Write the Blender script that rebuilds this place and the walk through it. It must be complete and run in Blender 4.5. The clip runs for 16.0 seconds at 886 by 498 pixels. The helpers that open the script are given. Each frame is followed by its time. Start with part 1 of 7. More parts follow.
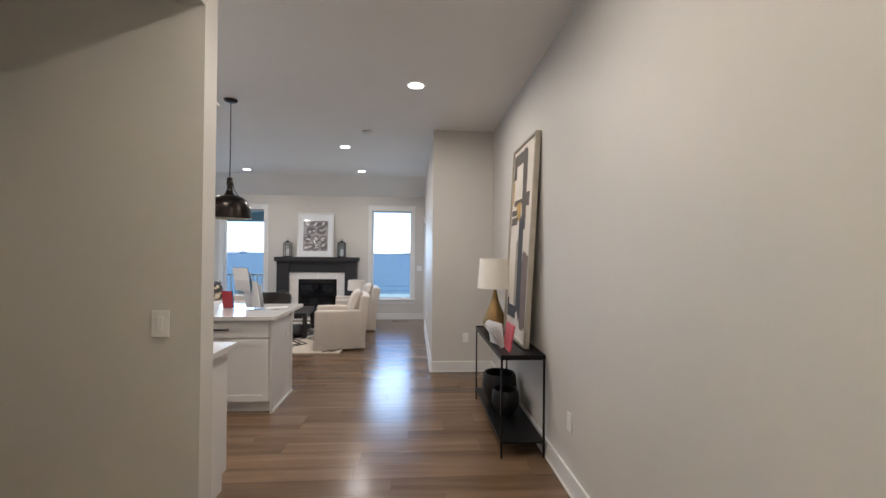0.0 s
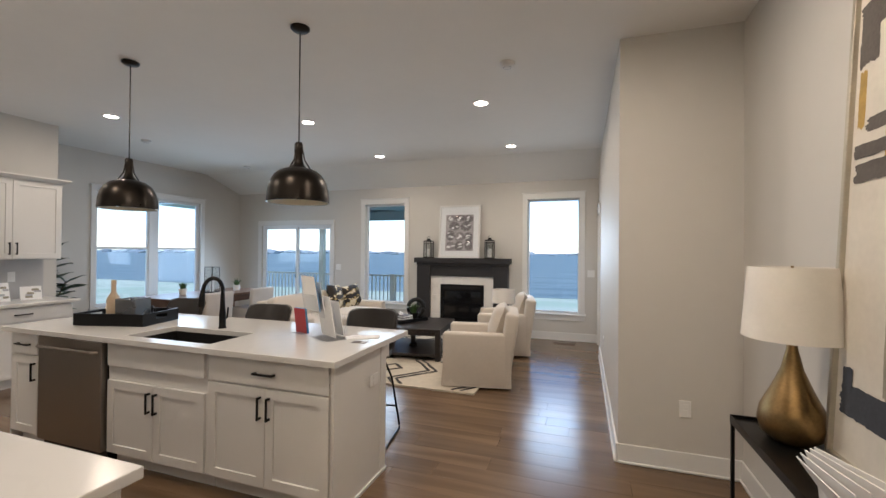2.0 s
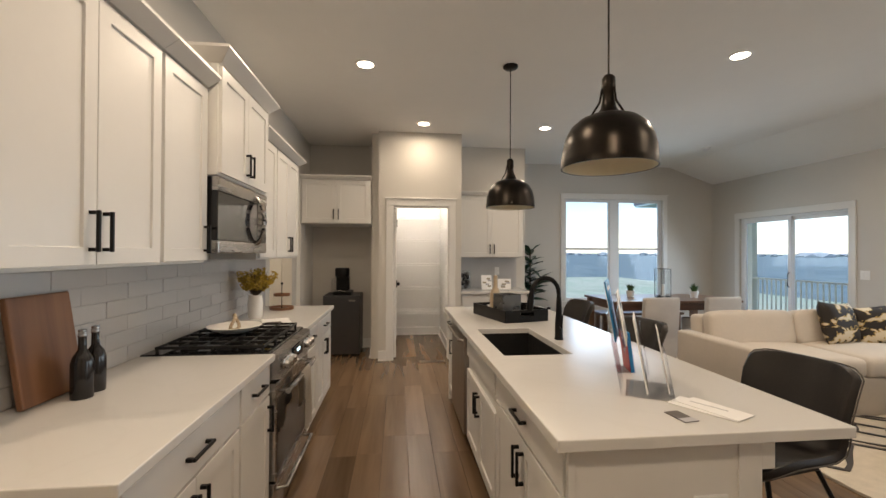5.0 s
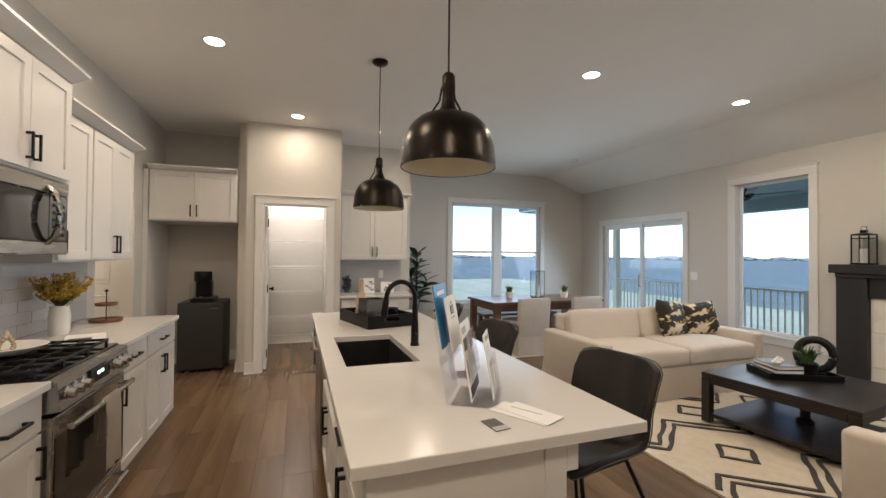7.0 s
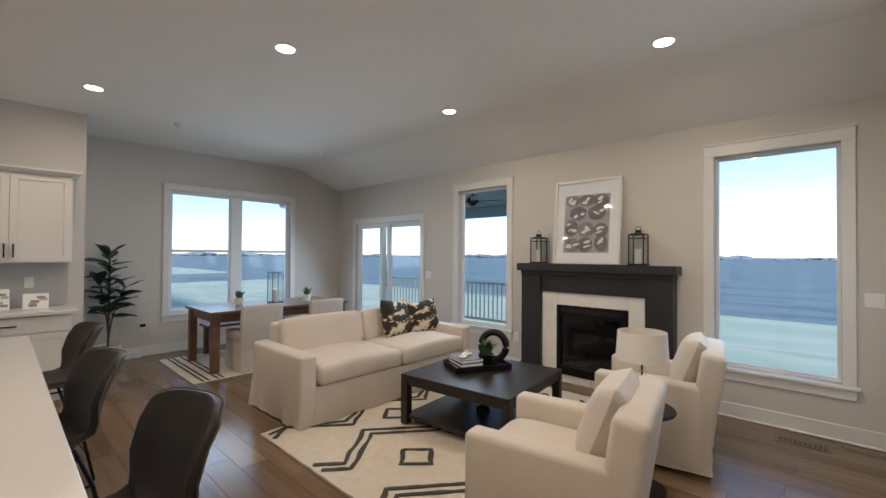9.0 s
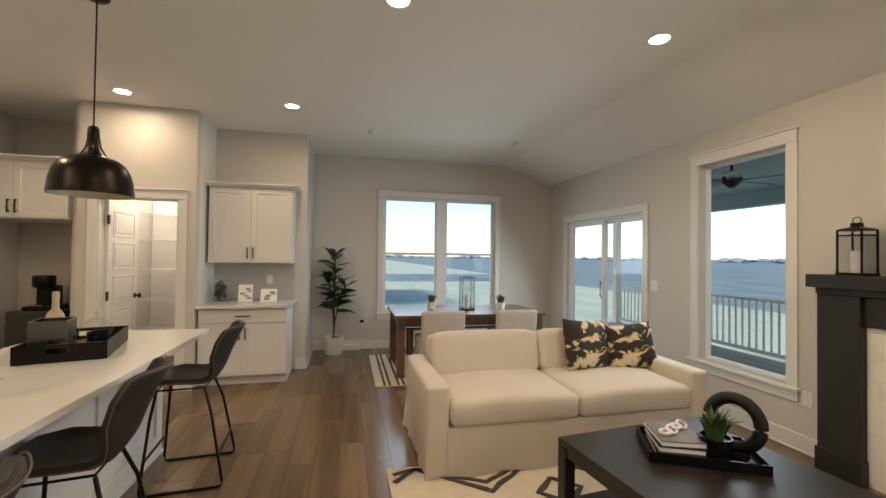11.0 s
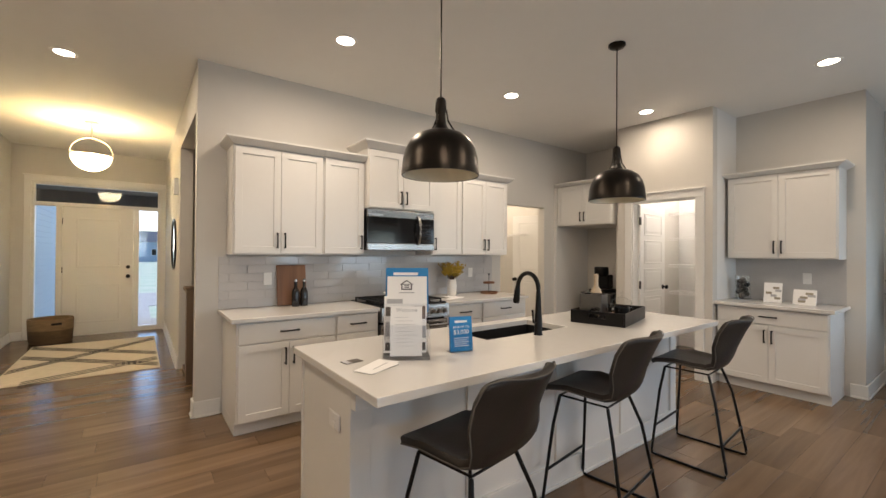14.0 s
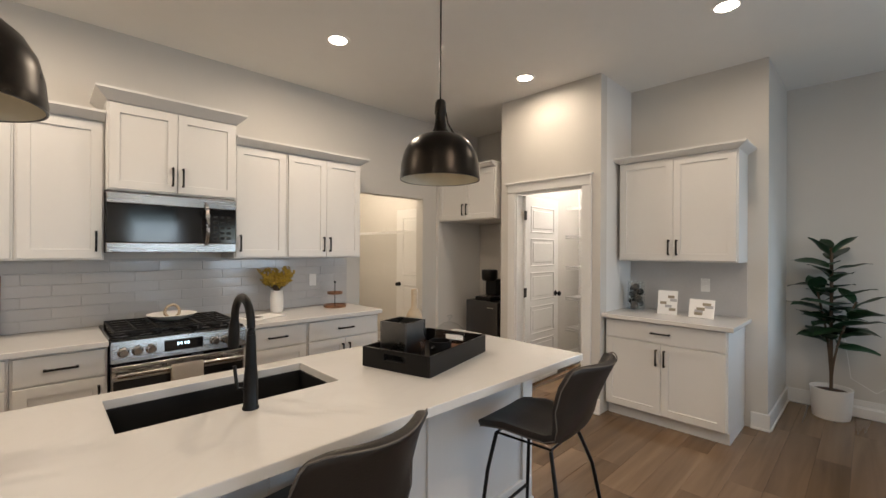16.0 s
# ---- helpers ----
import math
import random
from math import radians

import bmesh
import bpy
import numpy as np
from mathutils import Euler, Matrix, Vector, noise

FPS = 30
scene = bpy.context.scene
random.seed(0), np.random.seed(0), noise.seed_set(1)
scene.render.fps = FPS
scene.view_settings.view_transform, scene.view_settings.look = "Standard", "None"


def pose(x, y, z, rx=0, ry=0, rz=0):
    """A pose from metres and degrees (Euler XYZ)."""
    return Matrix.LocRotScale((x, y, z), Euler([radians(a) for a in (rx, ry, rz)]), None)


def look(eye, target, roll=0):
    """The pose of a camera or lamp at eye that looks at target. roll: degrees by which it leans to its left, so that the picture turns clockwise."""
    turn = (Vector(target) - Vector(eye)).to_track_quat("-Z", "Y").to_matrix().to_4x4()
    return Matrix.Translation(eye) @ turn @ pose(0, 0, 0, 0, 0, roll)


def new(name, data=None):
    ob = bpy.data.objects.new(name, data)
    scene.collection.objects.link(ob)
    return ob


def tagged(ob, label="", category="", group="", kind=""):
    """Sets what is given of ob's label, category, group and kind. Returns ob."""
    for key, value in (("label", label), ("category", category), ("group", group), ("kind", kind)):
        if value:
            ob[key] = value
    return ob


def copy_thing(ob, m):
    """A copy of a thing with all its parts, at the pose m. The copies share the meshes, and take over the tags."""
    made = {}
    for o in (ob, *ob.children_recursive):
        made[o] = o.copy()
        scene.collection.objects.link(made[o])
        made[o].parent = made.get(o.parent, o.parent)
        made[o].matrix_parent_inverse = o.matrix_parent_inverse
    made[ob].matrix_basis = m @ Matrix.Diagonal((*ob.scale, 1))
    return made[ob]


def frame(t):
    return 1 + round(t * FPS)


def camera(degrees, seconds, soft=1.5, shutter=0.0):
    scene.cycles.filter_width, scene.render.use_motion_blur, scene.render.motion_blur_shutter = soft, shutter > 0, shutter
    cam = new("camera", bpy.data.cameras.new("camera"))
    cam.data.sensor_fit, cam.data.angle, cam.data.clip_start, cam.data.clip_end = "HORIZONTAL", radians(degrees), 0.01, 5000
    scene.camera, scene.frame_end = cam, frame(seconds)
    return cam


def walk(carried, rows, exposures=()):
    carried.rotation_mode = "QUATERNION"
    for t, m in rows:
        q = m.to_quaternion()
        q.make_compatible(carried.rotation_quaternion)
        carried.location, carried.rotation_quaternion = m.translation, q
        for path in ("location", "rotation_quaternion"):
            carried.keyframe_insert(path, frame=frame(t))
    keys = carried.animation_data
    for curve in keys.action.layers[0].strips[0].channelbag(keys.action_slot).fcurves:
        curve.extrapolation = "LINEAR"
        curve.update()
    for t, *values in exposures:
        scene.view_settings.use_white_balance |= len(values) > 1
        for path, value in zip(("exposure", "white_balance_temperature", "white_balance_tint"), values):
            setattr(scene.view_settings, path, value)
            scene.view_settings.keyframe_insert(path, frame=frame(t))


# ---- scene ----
cam = camera(93.9, 16.0)
PATH = [
    (0, (0.405, 0.068, 1.492), (0.543, 2.063, 1.513), 0.5),
    (0.5, (0.385, 0.574, 1.473), (0.297, 2.572, 1.49), 0.5),
    (1, (0.39, 1.067, 1.503), (0.201, 3.058, 1.52), 0.4),
    (1.5, (0.411, 1.561, 1.512), (0.053, 3.529, 1.525), 0.5),
    (2, (0.39, 2.041, 1.494), (-0.251, 3.935, 1.509), 0.5),
    (2.5, (0.492, 2.451, 1.501), (-0.514, 4.179, 1.512), 0.7),
    (3, (0.473, 2.711, 1.482), (-0.854, 4.207, 1.505), 0.4),
    (3.5, (0.442, 2.893, 1.446), (-1.167, 4.08, 1.474), 0.5),
    (4, (0.376, 3.09, 1.451), (-1.445, 3.917, 1.474), 0.5),
    (4.2, (0.359, 3.189, 1.458), (-1.523, 3.868, 1.478), 0.4),
    (6.3, (0.215, 3.743, 1.413), (-1.784, 3.69, 1.43), 0.4),
    (6.5, (0.212, 3.768, 1.424), (-1.786, 3.861, 1.446), 0.4),
    (7, (0.219, 3.82, 1.447), (-1.667, 4.484, 1.477), 0.5),
    (7.5, (0.258, 3.936, 1.471), (-1.37, 5.098, 1.503), 0.5),
    (7.9, (0.304, 4.098, 1.48), (-1.093, 5.529, 1.51), 0.6),
    (8, (0.307, 4.146, 1.48), (-1.035, 5.628, 1.508), 0.4),
    (10.3, (-0.046, 5.685, 1.486), (-1.618, 6.92, 1.516), 0.7),
    (10.5, (-0.125, 5.796, 1.472), (-1.832, 6.838, 1.501), 0.7),
    (11, (-0.261, 5.968, 1.487), (-2.21, 6.416, 1.52), 0.7),
    (11.5, (-0.201, 6.137, 1.534), (-2.19, 5.927, 1.545), 0.8),
    (12, (-0.133, 6.212, 1.529), (-1.976, 5.435, 1.539), 0.8),
    (12.5, (-0.101, 6.242, 1.482), (-1.717, 5.064, 1.498), 0.6),
    (13, (-0.06, 6.27, 1.466), (-1.479, 4.861, 1.479), 0.5),
    (13.5, (-0.064, 6.285, 1.437), (-1.339, 4.745, 1.454), 0.5),
    (14, (-0.177, 6.245, 1.417), (-1.364, 4.636, 1.432), 0.4),
    (14.5, (-0.484, 6.073, 1.407), (-1.706, 4.489, 1.421), 0.4),
    (15, (-0.812, 6.039, 1.432), (-2.05, 4.468, 1.443), 0.3),
    (15.5, (-1.242, 6.039, 1.453), (-2.53, 4.509, 1.469), 0.4),
    (16, (-1.684, 6.022, 1.464), (-3.075, 4.584, 1.467), 0.3),
]
# brightness and white balance of the clip's camera
EXPOSURES = [
    (0, 1.48, 5500, 13),
    (1, 1.50, 5700, 13),
    (2, 1.46, 6050, 13),
    (3, 1.31, 6450, 13),
    (4.2, 1.34, 6950, 13),
    (6.5, 1.40, 6600, 13),
    (7.5, 1.34, 6550, 13),
    (8.2, 1.24, 5900, 13),
    (10.3, 1.27, 7400, 13),
    (11.5, 1.37, 7600, 13),
    (12.5, 1.44, 7150, 13),
    (13.5, 1.50, 6900, 13),
    (14.5, 1.49, 6500, 13),
    (16, 1.44, 6550, 13),
]
walk(cam, [(t, look(eye, target, roll)) for t, eye, target, roll in PATH], EXPOSURES)

# ---- world and large lights ----
world = bpy.data.worlds.new("dusk_sky")
scene.world = world
world.use_nodes = True
wn = world.node_tree
wn.nodes.clear()
sky = wn.nodes.new("ShaderNodeTexSky")
sky.sky_type = "NISHITA"
sky.sun_disc = False
sky.sun_elevation = radians(40)
sky.sun_rotation = radians(183)
sky.dust_density = 0.15
sky.ozone_density = 4.5
sky.air_density = 1.0
bg = wn.nodes.new("ShaderNodeBackground")
bg.inputs["Strength"].default_value = 0.12
wo = wn.nodes.new("ShaderNodeOutputWorld")
wn.links.new(sky.outputs["Color"], bg.inputs["Color"])
wn.links.new(bg.outputs["Background"], wo.inputs["Surface"])

sun_data = bpy.data.lights.new("sun", "SUN")
sun_data.energy, sun_data.angle, sun_data.color = 1.4, radians(15), (1.0, 0.93, 0.84)
sun = new("sun", sun_data)
sun.matrix_world = look((-3, -45, 50), (0, 0, 0))

CEIL = 3.05
WARM = (1.0, 0.83, 0.63)
DOWNLIGHTS = [(-1.455, 3.225), (-3.285, 3.21), (-4.865, 3.805), (-4.855, 5.37), (0.33, 1.63), (0.405, 3.90),
              (-0.625, 6.235), (-2.77, 6.245), (-0.615, 8.06), (-2.765, 8.105)]
DOWN_W = 5.7
for lx, ly in DOWNLIGHTS:
    d = bpy.data.lights.new("downlight_glow", "AREA")
    d.shape, d.size, d.energy, d.color, d.spread = "DISK", 0.14, DOWN_W * (0.5 if lx < -4.8 else 1.25 if lx > 0.3 else 1.0), WARM, radians(176)
    new("downlight_glow", d).matrix_world = pose(lx, ly, CEIL - 0.02)


def bulb(x, y, z, watts, colour=WARM, size=0.05):
    d = bpy.data.lights.new("bulb_glow", "POINT")
    d.energy, d.color, d.shadow_soft_size = watts, colour, size
    new("bulb_glow", d).location = (x, y, z)


bulb(0.31, -0.68, 2.56, 3.8, (1.0, 0.80, 0.46), 0.06)   # entry lamp
bulb(-6.2, 3.75, 2.75, 14.0, (1.0, 0.93, 0.84), 0.1)     # pantry
bulb(-4.6, 0.9, 2.6, 17.0, (1.0, 0.86, 0.66), 0.1)       # laundry


def daylight(x, y, z, w, h, turn, power=1.3):
    """The sky's light through one window, facing into the room."""
    d = bpy.data.lights.new("window_daylight", "AREA")
    d.shape, d.size, d.size_y, d.spread, d.color = "RECTANGLE", w, h, radians(160), (0.66, 0.84, 1.0)
    d.energy = power * math.pi * w * h
    new("window_daylight", d).matrix_world = pose(x, y, z, 70, 0, turn)


daylight(-3.33, 9.27, 1.55, 0.78, 0.92, 180, 2.0)
daylight(-0.10, 9.27, 1.55, 0.80, 0.92, 180, 2.0)
daylight(-5.455, 9.27, 1.2, 1.60, 0.92, 180, 1.8)
daylight(-6.81, 7.47, 1.6, 1.74, 0.86, 270)

# ---- materials ----


def nodes_of(name):
    m = bpy.data.materials.new(name)
    m.use_nodes = True
    t = m.node_tree
    return m, t, t.nodes["Principled BSDF"]


def mat(name, colour, rough=0.5, metal=0.0, vary=0.06, scale=6.0, bump=0.0, bump_scale=80.0, island=False, spec=None,
        stretch=(1, 1, 1), alpha=None):
    """A surface with two scales of variation in colour and gloss, and a fine relief."""
    m, t, b = nodes_of(name)
    n, l = t.nodes, t.links
    co = n.new("ShaderNodeTexCoord")
    mp = n.new("ShaderNodeMapping")
    mp.inputs["Scale"].default_value = stretch
    l.new(co.outputs["Object"], mp.inputs["Vector"])
    a, c = n.new("ShaderNodeTexNoise"), n.new("ShaderNodeTexNoise")
    a.inputs["Scale"].default_value, a.inputs["Detail"].default_value = scale, 3.0
    c.inputs["Scale"].default_value, c.inputs["Detail"].default_value = scale * 9, 4.0
    for x in (a, c):
        l.new(mp.outputs["Vector"], x.inputs["Vector"])
    mx = n.new("ShaderNodeMath")
    mx.operation = "MULTIPLY_ADD"
    mx.inputs[1].default_value = 0.5
    l.new(c.outputs["Fac"], mx.inputs[0])
    l.new(a.outputs["Fac"], mx.inputs[2])
    rp = n.new("ShaderNodeMapRange")
    rp.inputs["From Min"].default_value, rp.inputs["From Max"].default_value = 0.45, 1.05
    rp.inputs["To Min"].default_value, rp.inputs["To Max"].default_value = 1 - vary, 1 + vary
    l.new(mx.outputs[0], rp.inputs["Value"])
    last = rp.outputs["Result"]
    if island:
        g = n.new("ShaderNodeObjectInfo")
        r2 = n.new("ShaderNodeMapRange")
        r2.inputs["To Min"].default_value, r2.inputs["To Max"].default_value = 1 - island, 1 + island
        l.new(g.outputs["Random"], r2.inputs["Value"])
        q = n.new("ShaderNodeMath")
        q.operation = "MULTIPLY"
        l.new(last, q.inputs[0])
        l.new(r2.outputs["Result"], q.inputs[1])
        last = q.outputs[0]
    v = n.new("ShaderNodeVectorMath")
    v.operation = "SCALE"
    v.inputs[0].default_value = colour
    l.new(last, v.inputs["Scale"])
    l.new(v.outputs["Vector"], b.inputs["Base Color"])
    rr = n.new("ShaderNodeMapRange")
    rr.inputs["To Min"].default_value, rr.inputs["To Max"].default_value = max(0.02, rough - 0.08), min(1, rough + 0.08)
    l.new(a.outputs["Fac"], rr.inputs["Value"])
    l.new(rr.outputs["Result"], b.inputs["Roughness"])
    b.inputs["Metallic"].default_value = metal
    if spec is not None:
        b.inputs["Specular IOR Level"].default_value = spec
    if bump:
        k = n.new("ShaderNodeTexNoise")
        k.inputs["Scale"].default_value, k.inputs["Detail"].default_value = bump_scale, 3.0
        l.new(mp.outputs["Vector"], k.inputs["Vector"])
        bp = n.new("ShaderNodeBump")
        bp.inputs["Strength"].default_value, bp.inputs["Distance"].default_value = bump, 0.002
        l.new(k.outputs["Fac"], bp.inputs["Height"])
        l.new(bp.outputs["Normal"], b.inputs["Normal"])
    return m


def glass(name, colour=(1, 1, 1), rough=0.0, gloss=0.03):
    """Thin clear pane: mostly see-through with a weak mirror."""
    m, t, b = nodes_of(name)
    n, l = t.nodes, t.links
    n.remove(b)
    tr, gl, mx, fr = n.new("ShaderNodeBsdfTransparent"), n.new("ShaderNodeBsdfGlossy"), n.new("ShaderNodeMixShader"), n.new("ShaderNodeLayerWeight")
    pw = n.new("ShaderNodeMath")
    pw.operation = "POWER"
    pw.inputs[1].default_value = 4.5
    ma = n.new("ShaderNodeMath")
    ma.operation = "MULTIPLY_ADD"
    ma.inputs[1].default_value, ma.inputs[2].default_value = 0.55, gloss
    tr.inputs["Color"].default_value = (*colour, 1)
    gl.inputs["Roughness"].default_value = rough
    fr.inputs["Blend"].default_value = 0.5
    l.new(fr.outputs["Facing"], pw.inputs[0])
    l.new(pw.outputs[0], ma.inputs[0])
    l.new(ma.outputs[0], mx.inputs["Fac"])
    l.new(tr.outputs[0], mx.inputs[1])
    l.new(gl.outputs[0], mx.inputs[2])
    l.new(mx.outputs[0], n["Material Output"].inputs["Surface"])
    return m


def glow(name, colour, power):
    m, t, b = nodes_of(name)
    b.inputs["Base Color"].default_value = (*colour, 1)
    b.inputs["Emission Color"].default_value = (*colour, 1)
    b.inputs["Emission Strength"].default_value = power
    return m


def wood(name, dark, light, rough=0.4, grain=14.0, axis=0, vary=0.0, bump=0.15):
    """Timber with grain along one axis; vary: difference from piece to piece."""
    m, t, b = nodes_of(name)
    n, l = t.nodes, t.links
    co, mp = n.new("ShaderNodeTexCoord"), n.new("ShaderNodeMapping")
    s = [grain, grain, grain]
    s[axis] = grain * 0.07
    mp.inputs["Scale"].default_value = s
    l.new(co.outputs["Object"], mp.inputs["Vector"])
    info = n.new("ShaderNodeObjectInfo")
    ml = n.new("ShaderNodeMath")
    ml.operation = "MULTIPLY"
    ml.inputs[1].default_value = 37.0
    l.new(info.outputs["Random"], ml.inputs[0])
    geo = n.new("ShaderNodeNewGeometry")
    m3 = n.new("ShaderNodeMath")
    m3.operation = "MULTIPLY_ADD"
    m3.inputs[1].default_value = 53.0
    l.new(geo.outputs["Random Per Island"], m3.inputs[0])
    l.new(ml.outputs[0], m3.inputs[2])
    a = n.new("ShaderNodeTexNoise")
    a.noise_dimensions = "4D"
    a.inputs["Scale"].default_value, a.inputs["Detail"].default_value, a.inputs["Distortion"].default_value = 1.0, 6.0, 0.6
    c = n.new("ShaderNodeTexNoise")
    c.noise_dimensions = "4D"
    c.inputs["Scale"].default_value, c.inputs["Detail"].default_value = 0.22, 2.0
    for x in (a, c):
        l.new(mp.outputs["Vector"], x.inputs["Vector"])
        l.new(m3.outputs[0], x.inputs["W"])
    ad = n.new("ShaderNodeMath")
    ad.operation = "MULTIPLY_ADD"
    ad.inputs[1].default_value = 0.55
    l.new(a.outputs["Fac"], ad.inputs[0])
    mul = n.new("ShaderNodeMath")
    mul.operation = "MULTIPLY"
    mul.inputs[1].default_value = 0.45
    l.new(c.outputs["Fac"], mul.inputs[0])
    l.new(mul.outputs[0], ad.inputs[2])
    rp = n.new("ShaderNodeValToRGB")
    rp.color_ramp.elements[0].position, rp.color_ramp.elements[0].color = 0.36, (*dark, 1)
    rp.color_ramp.elements[1].position, rp.color_ramp.elements[1].color = 0.64, (*light, 1)
    l.new(ad.outputs[0], rp.inputs["Fac"])
    out = rp.outputs["Color"]
    if vary:
        # random tone of each board
        f = n.new("ShaderNodeMath")
        f.operation = "FRACT"
        l.new(m3.outputs[0], f.inputs[0])
        r2 = n.new("ShaderNodeMapRange")
        r2.inputs["To Min"].default_value, r2.inputs["To Max"].default_value = 1 - vary, 1 + vary
        l.new(f.outputs[0], r2.inputs["Value"])
        v = n.new("ShaderNodeVectorMath")
        v.operation = "SCALE"
        l.new(out, v.inputs[0])
        l.new(r2.outputs["Result"], v.inputs["Scale"])
        out = v.outputs["Vector"]
    l.new(out, b.inputs["Base Color"])
    rr = n.new("ShaderNodeMapRange")
    rr.inputs["To Min"].default_value, rr.inputs["To Max"].default_value = rough - 0.07, rough + 0.12
    l.new(a.outputs["Fac"], rr.inputs["Value"])
    l.new(rr.outputs["Result"], b.inputs["Roughness"])
    bp = n.new("ShaderNodeBump")
    bp.inputs["Strength"].default_value, bp.inputs["Distance"].default_value = bump, 0.002
    l.new(a.outputs["Fac"], bp.inputs["Height"])
    l.new(bp.outputs["Normal"], b.inputs["Normal"])
    return m


def ramped(name, stops, scale, detail=3.0, rough=0.6, kind="noise", stretch=(1, 1, 1), distort=0.0, sharp=False, seed=(0, 0, 0), bump=0.0):
    """A patterned surface: a noise run through colour stops."""
    m, t, b = nodes_of(name)
    n, l = t.nodes, t.links
    co, mp = n.new("ShaderNodeTexCoord"), n.new("ShaderNodeMapping")
    mp.inputs["Scale"].default_value = stretch
    mp.inputs["Location"].default_value = seed
    l.new(co.outputs["Object"], mp.inputs["Vector"])
    a = n.new("ShaderNodeTexNoise" if kind == "noise" else "ShaderNodeTexVoronoi")
    a.inputs["Scale"].default_value = scale
    if kind == "noise":
        a.inputs["Detail"].default_value, a.inputs["Distortion"].default_value = detail, distort
    l.new(mp.outputs["Vector"], a.inputs["Vector"])
    rp = n.new("ShaderNodeValToRGB")
    if sharp:
        rp.color_ramp.interpolation = "CONSTANT"
    e = rp.color_ramp.elements
    while len(e) < len(stops):
        e.new(0.5)
    for k, (p, c) in enumerate(stops):
        e[k].position, e[k].color = p, (*c, 1)
    l.new(a.outputs["Fac" if kind == "noise" else "Distance"], rp.inputs["Fac"])
    l.new(rp.outputs["Color"], b.inputs["Base Color"])
    b.inputs["Roughness"].default_value = rough
    if bump:
        bp = n.new("ShaderNodeBump")
        bp.inputs["Strength"].default_value, bp.inputs["Distance"].default_value = bump, 0.01
        l.new(a.outputs["Fac" if kind == "noise" else "Distance"], bp.inputs["Height"])
        l.new(bp.outputs["Normal"], b.inputs["Normal"])
    return m


M_WALL = mat("greige_wall_paint", (0.60, 0.575, 0.535), 0.55, vary=0.02, scale=1.2, bump=0.12, bump_scale=220)
M_CEIL = mat("ceiling_paint", (0.80, 0.785, 0.755), 0.8, vary=0.02, scale=1.0, bump=0.2, bump_scale=160)
M_TRIM = mat("white_trim_paint", (0.73, 0.72, 0.70), 0.35, vary=0.015, scale=3)
M_CAB = mat("white_cabinet_paint", (0.71, 0.695, 0.67), 0.32, vary=0.015, scale=3, bump=0.04, bump_scale=90)
M_QUARTZ = ramped("white_quartz", [(0.0, (0.66, 0.645, 0.62)), (0.47, (0.66, 0.645, 0.62)), (0.5, (0.648, 0.633, 0.608)), (0.53, (0.66, 0.645, 0.62))], 1.6, 5, 0.19, distort=1.4)
M_FLOOR = wood("brown_floor_planks", (0.106, 0.065, 0.035), (0.208, 0.132, 0.077), 0.20, 11, 0, vary=0.16, bump=0.05)
M_GROUT = mat("floor_joint", (0.065, 0.040, 0.024), 0.7)
M_BLACK = mat("black_metal", (0.009, 0.0085, 0.0085), 0.38, 0.6, vary=0.1)
M_BRONZE = mat("dark_bronze", (0.022, 0.018, 0.0145), 0.30, 0.85, vary=0.25, scale=9)
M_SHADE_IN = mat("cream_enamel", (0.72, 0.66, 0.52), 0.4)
M_STEEL = mat("brushed_steel", (0.40, 0.385, 0.37), 0.26, 1.0, vary=0.02, scale=3, stretch=(1, 1, 12))
M_DSTEEL = mat("dark_stainless", (0.34, 0.305, 0.27), 0.36, 1.0, vary=0.03, scale=3, stretch=(12, 12, 1))
M_BGLASS = mat("black_glass", (0.008, 0.008, 0.009), 0.06, 0.0, vary=0.0)
M_IRON = mat("cast_iron", (0.011, 0.0105, 0.0105), 0.55, 0.3, vary=0.2, scale=30, bump=0.2)
M_TILE = mat("white_glazed_tile", (0.53, 0.52, 0.52), 0.10, vary=0.03, scale=4, bump=0.35, bump_scale=14, island=0.04)
M_JOINT = mat("tile_joint", (0.50, 0.49, 0.485), 0.8)
M_LINEN = mat("cream_slipcover_linen", (0.60, 0.54, 0.47), 0.85, vary=0.05, scale=4, bump=0.35, bump_scale=420)
M_LINEN2 = mat("oatmeal_chair_fabric", (0.52, 0.47, 0.42), 0.9, vary=0.06, scale=6, bump=0.4, bump_scale=380)
M_SHADE = mat("white_lamp_linen", (0.80, 0.76, 0.70), 0.85, vary=0.04, scale=9, bump=0.3, bump_scale=400)
M_LEATHER = mat("dark_grey_leather", (0.019, 0.0145, 0.012), 0.46, vary=0.2, scale=8, bump=0.3, bump_scale=160, spec=0.4)
M_STITCH = mat("dull_stitching", (0.10, 0.088, 0.078), 0.8)
M_ESPRESSO = wood("espresso_wood", (0.010, 0.007, 0.006), (0.024, 0.016, 0.012), 0.40, 10, 1)
M_WALNUT = wood("walnut_wood", (0.075, 0.036, 0.020), (0.20, 0.105, 0.060), 0.30, 10, 1)
M_BOARD = wood("acacia_board", (0.11, 0.042, 0.018), (0.30, 0.14, 0.065), 0.45, 13, 2)
M_NEWEL = wood("brown_newel_wood", (0.10, 0.062, 0.038), (0.21, 0.14, 0.09), 0.45, 10, 2)
M_MANTEL = mat("charcoal_mantel_paint", (0.020, 0.019, 0.021), 0.42, vary=0.08, scale=5, bump=0.05)
M_GOLD = mat("antique_gold_leaf", (0.27, 0.175, 0.075), 0.36, 0.9, vary=0.3, scale=9, bump=0.3, bump_scale=30)
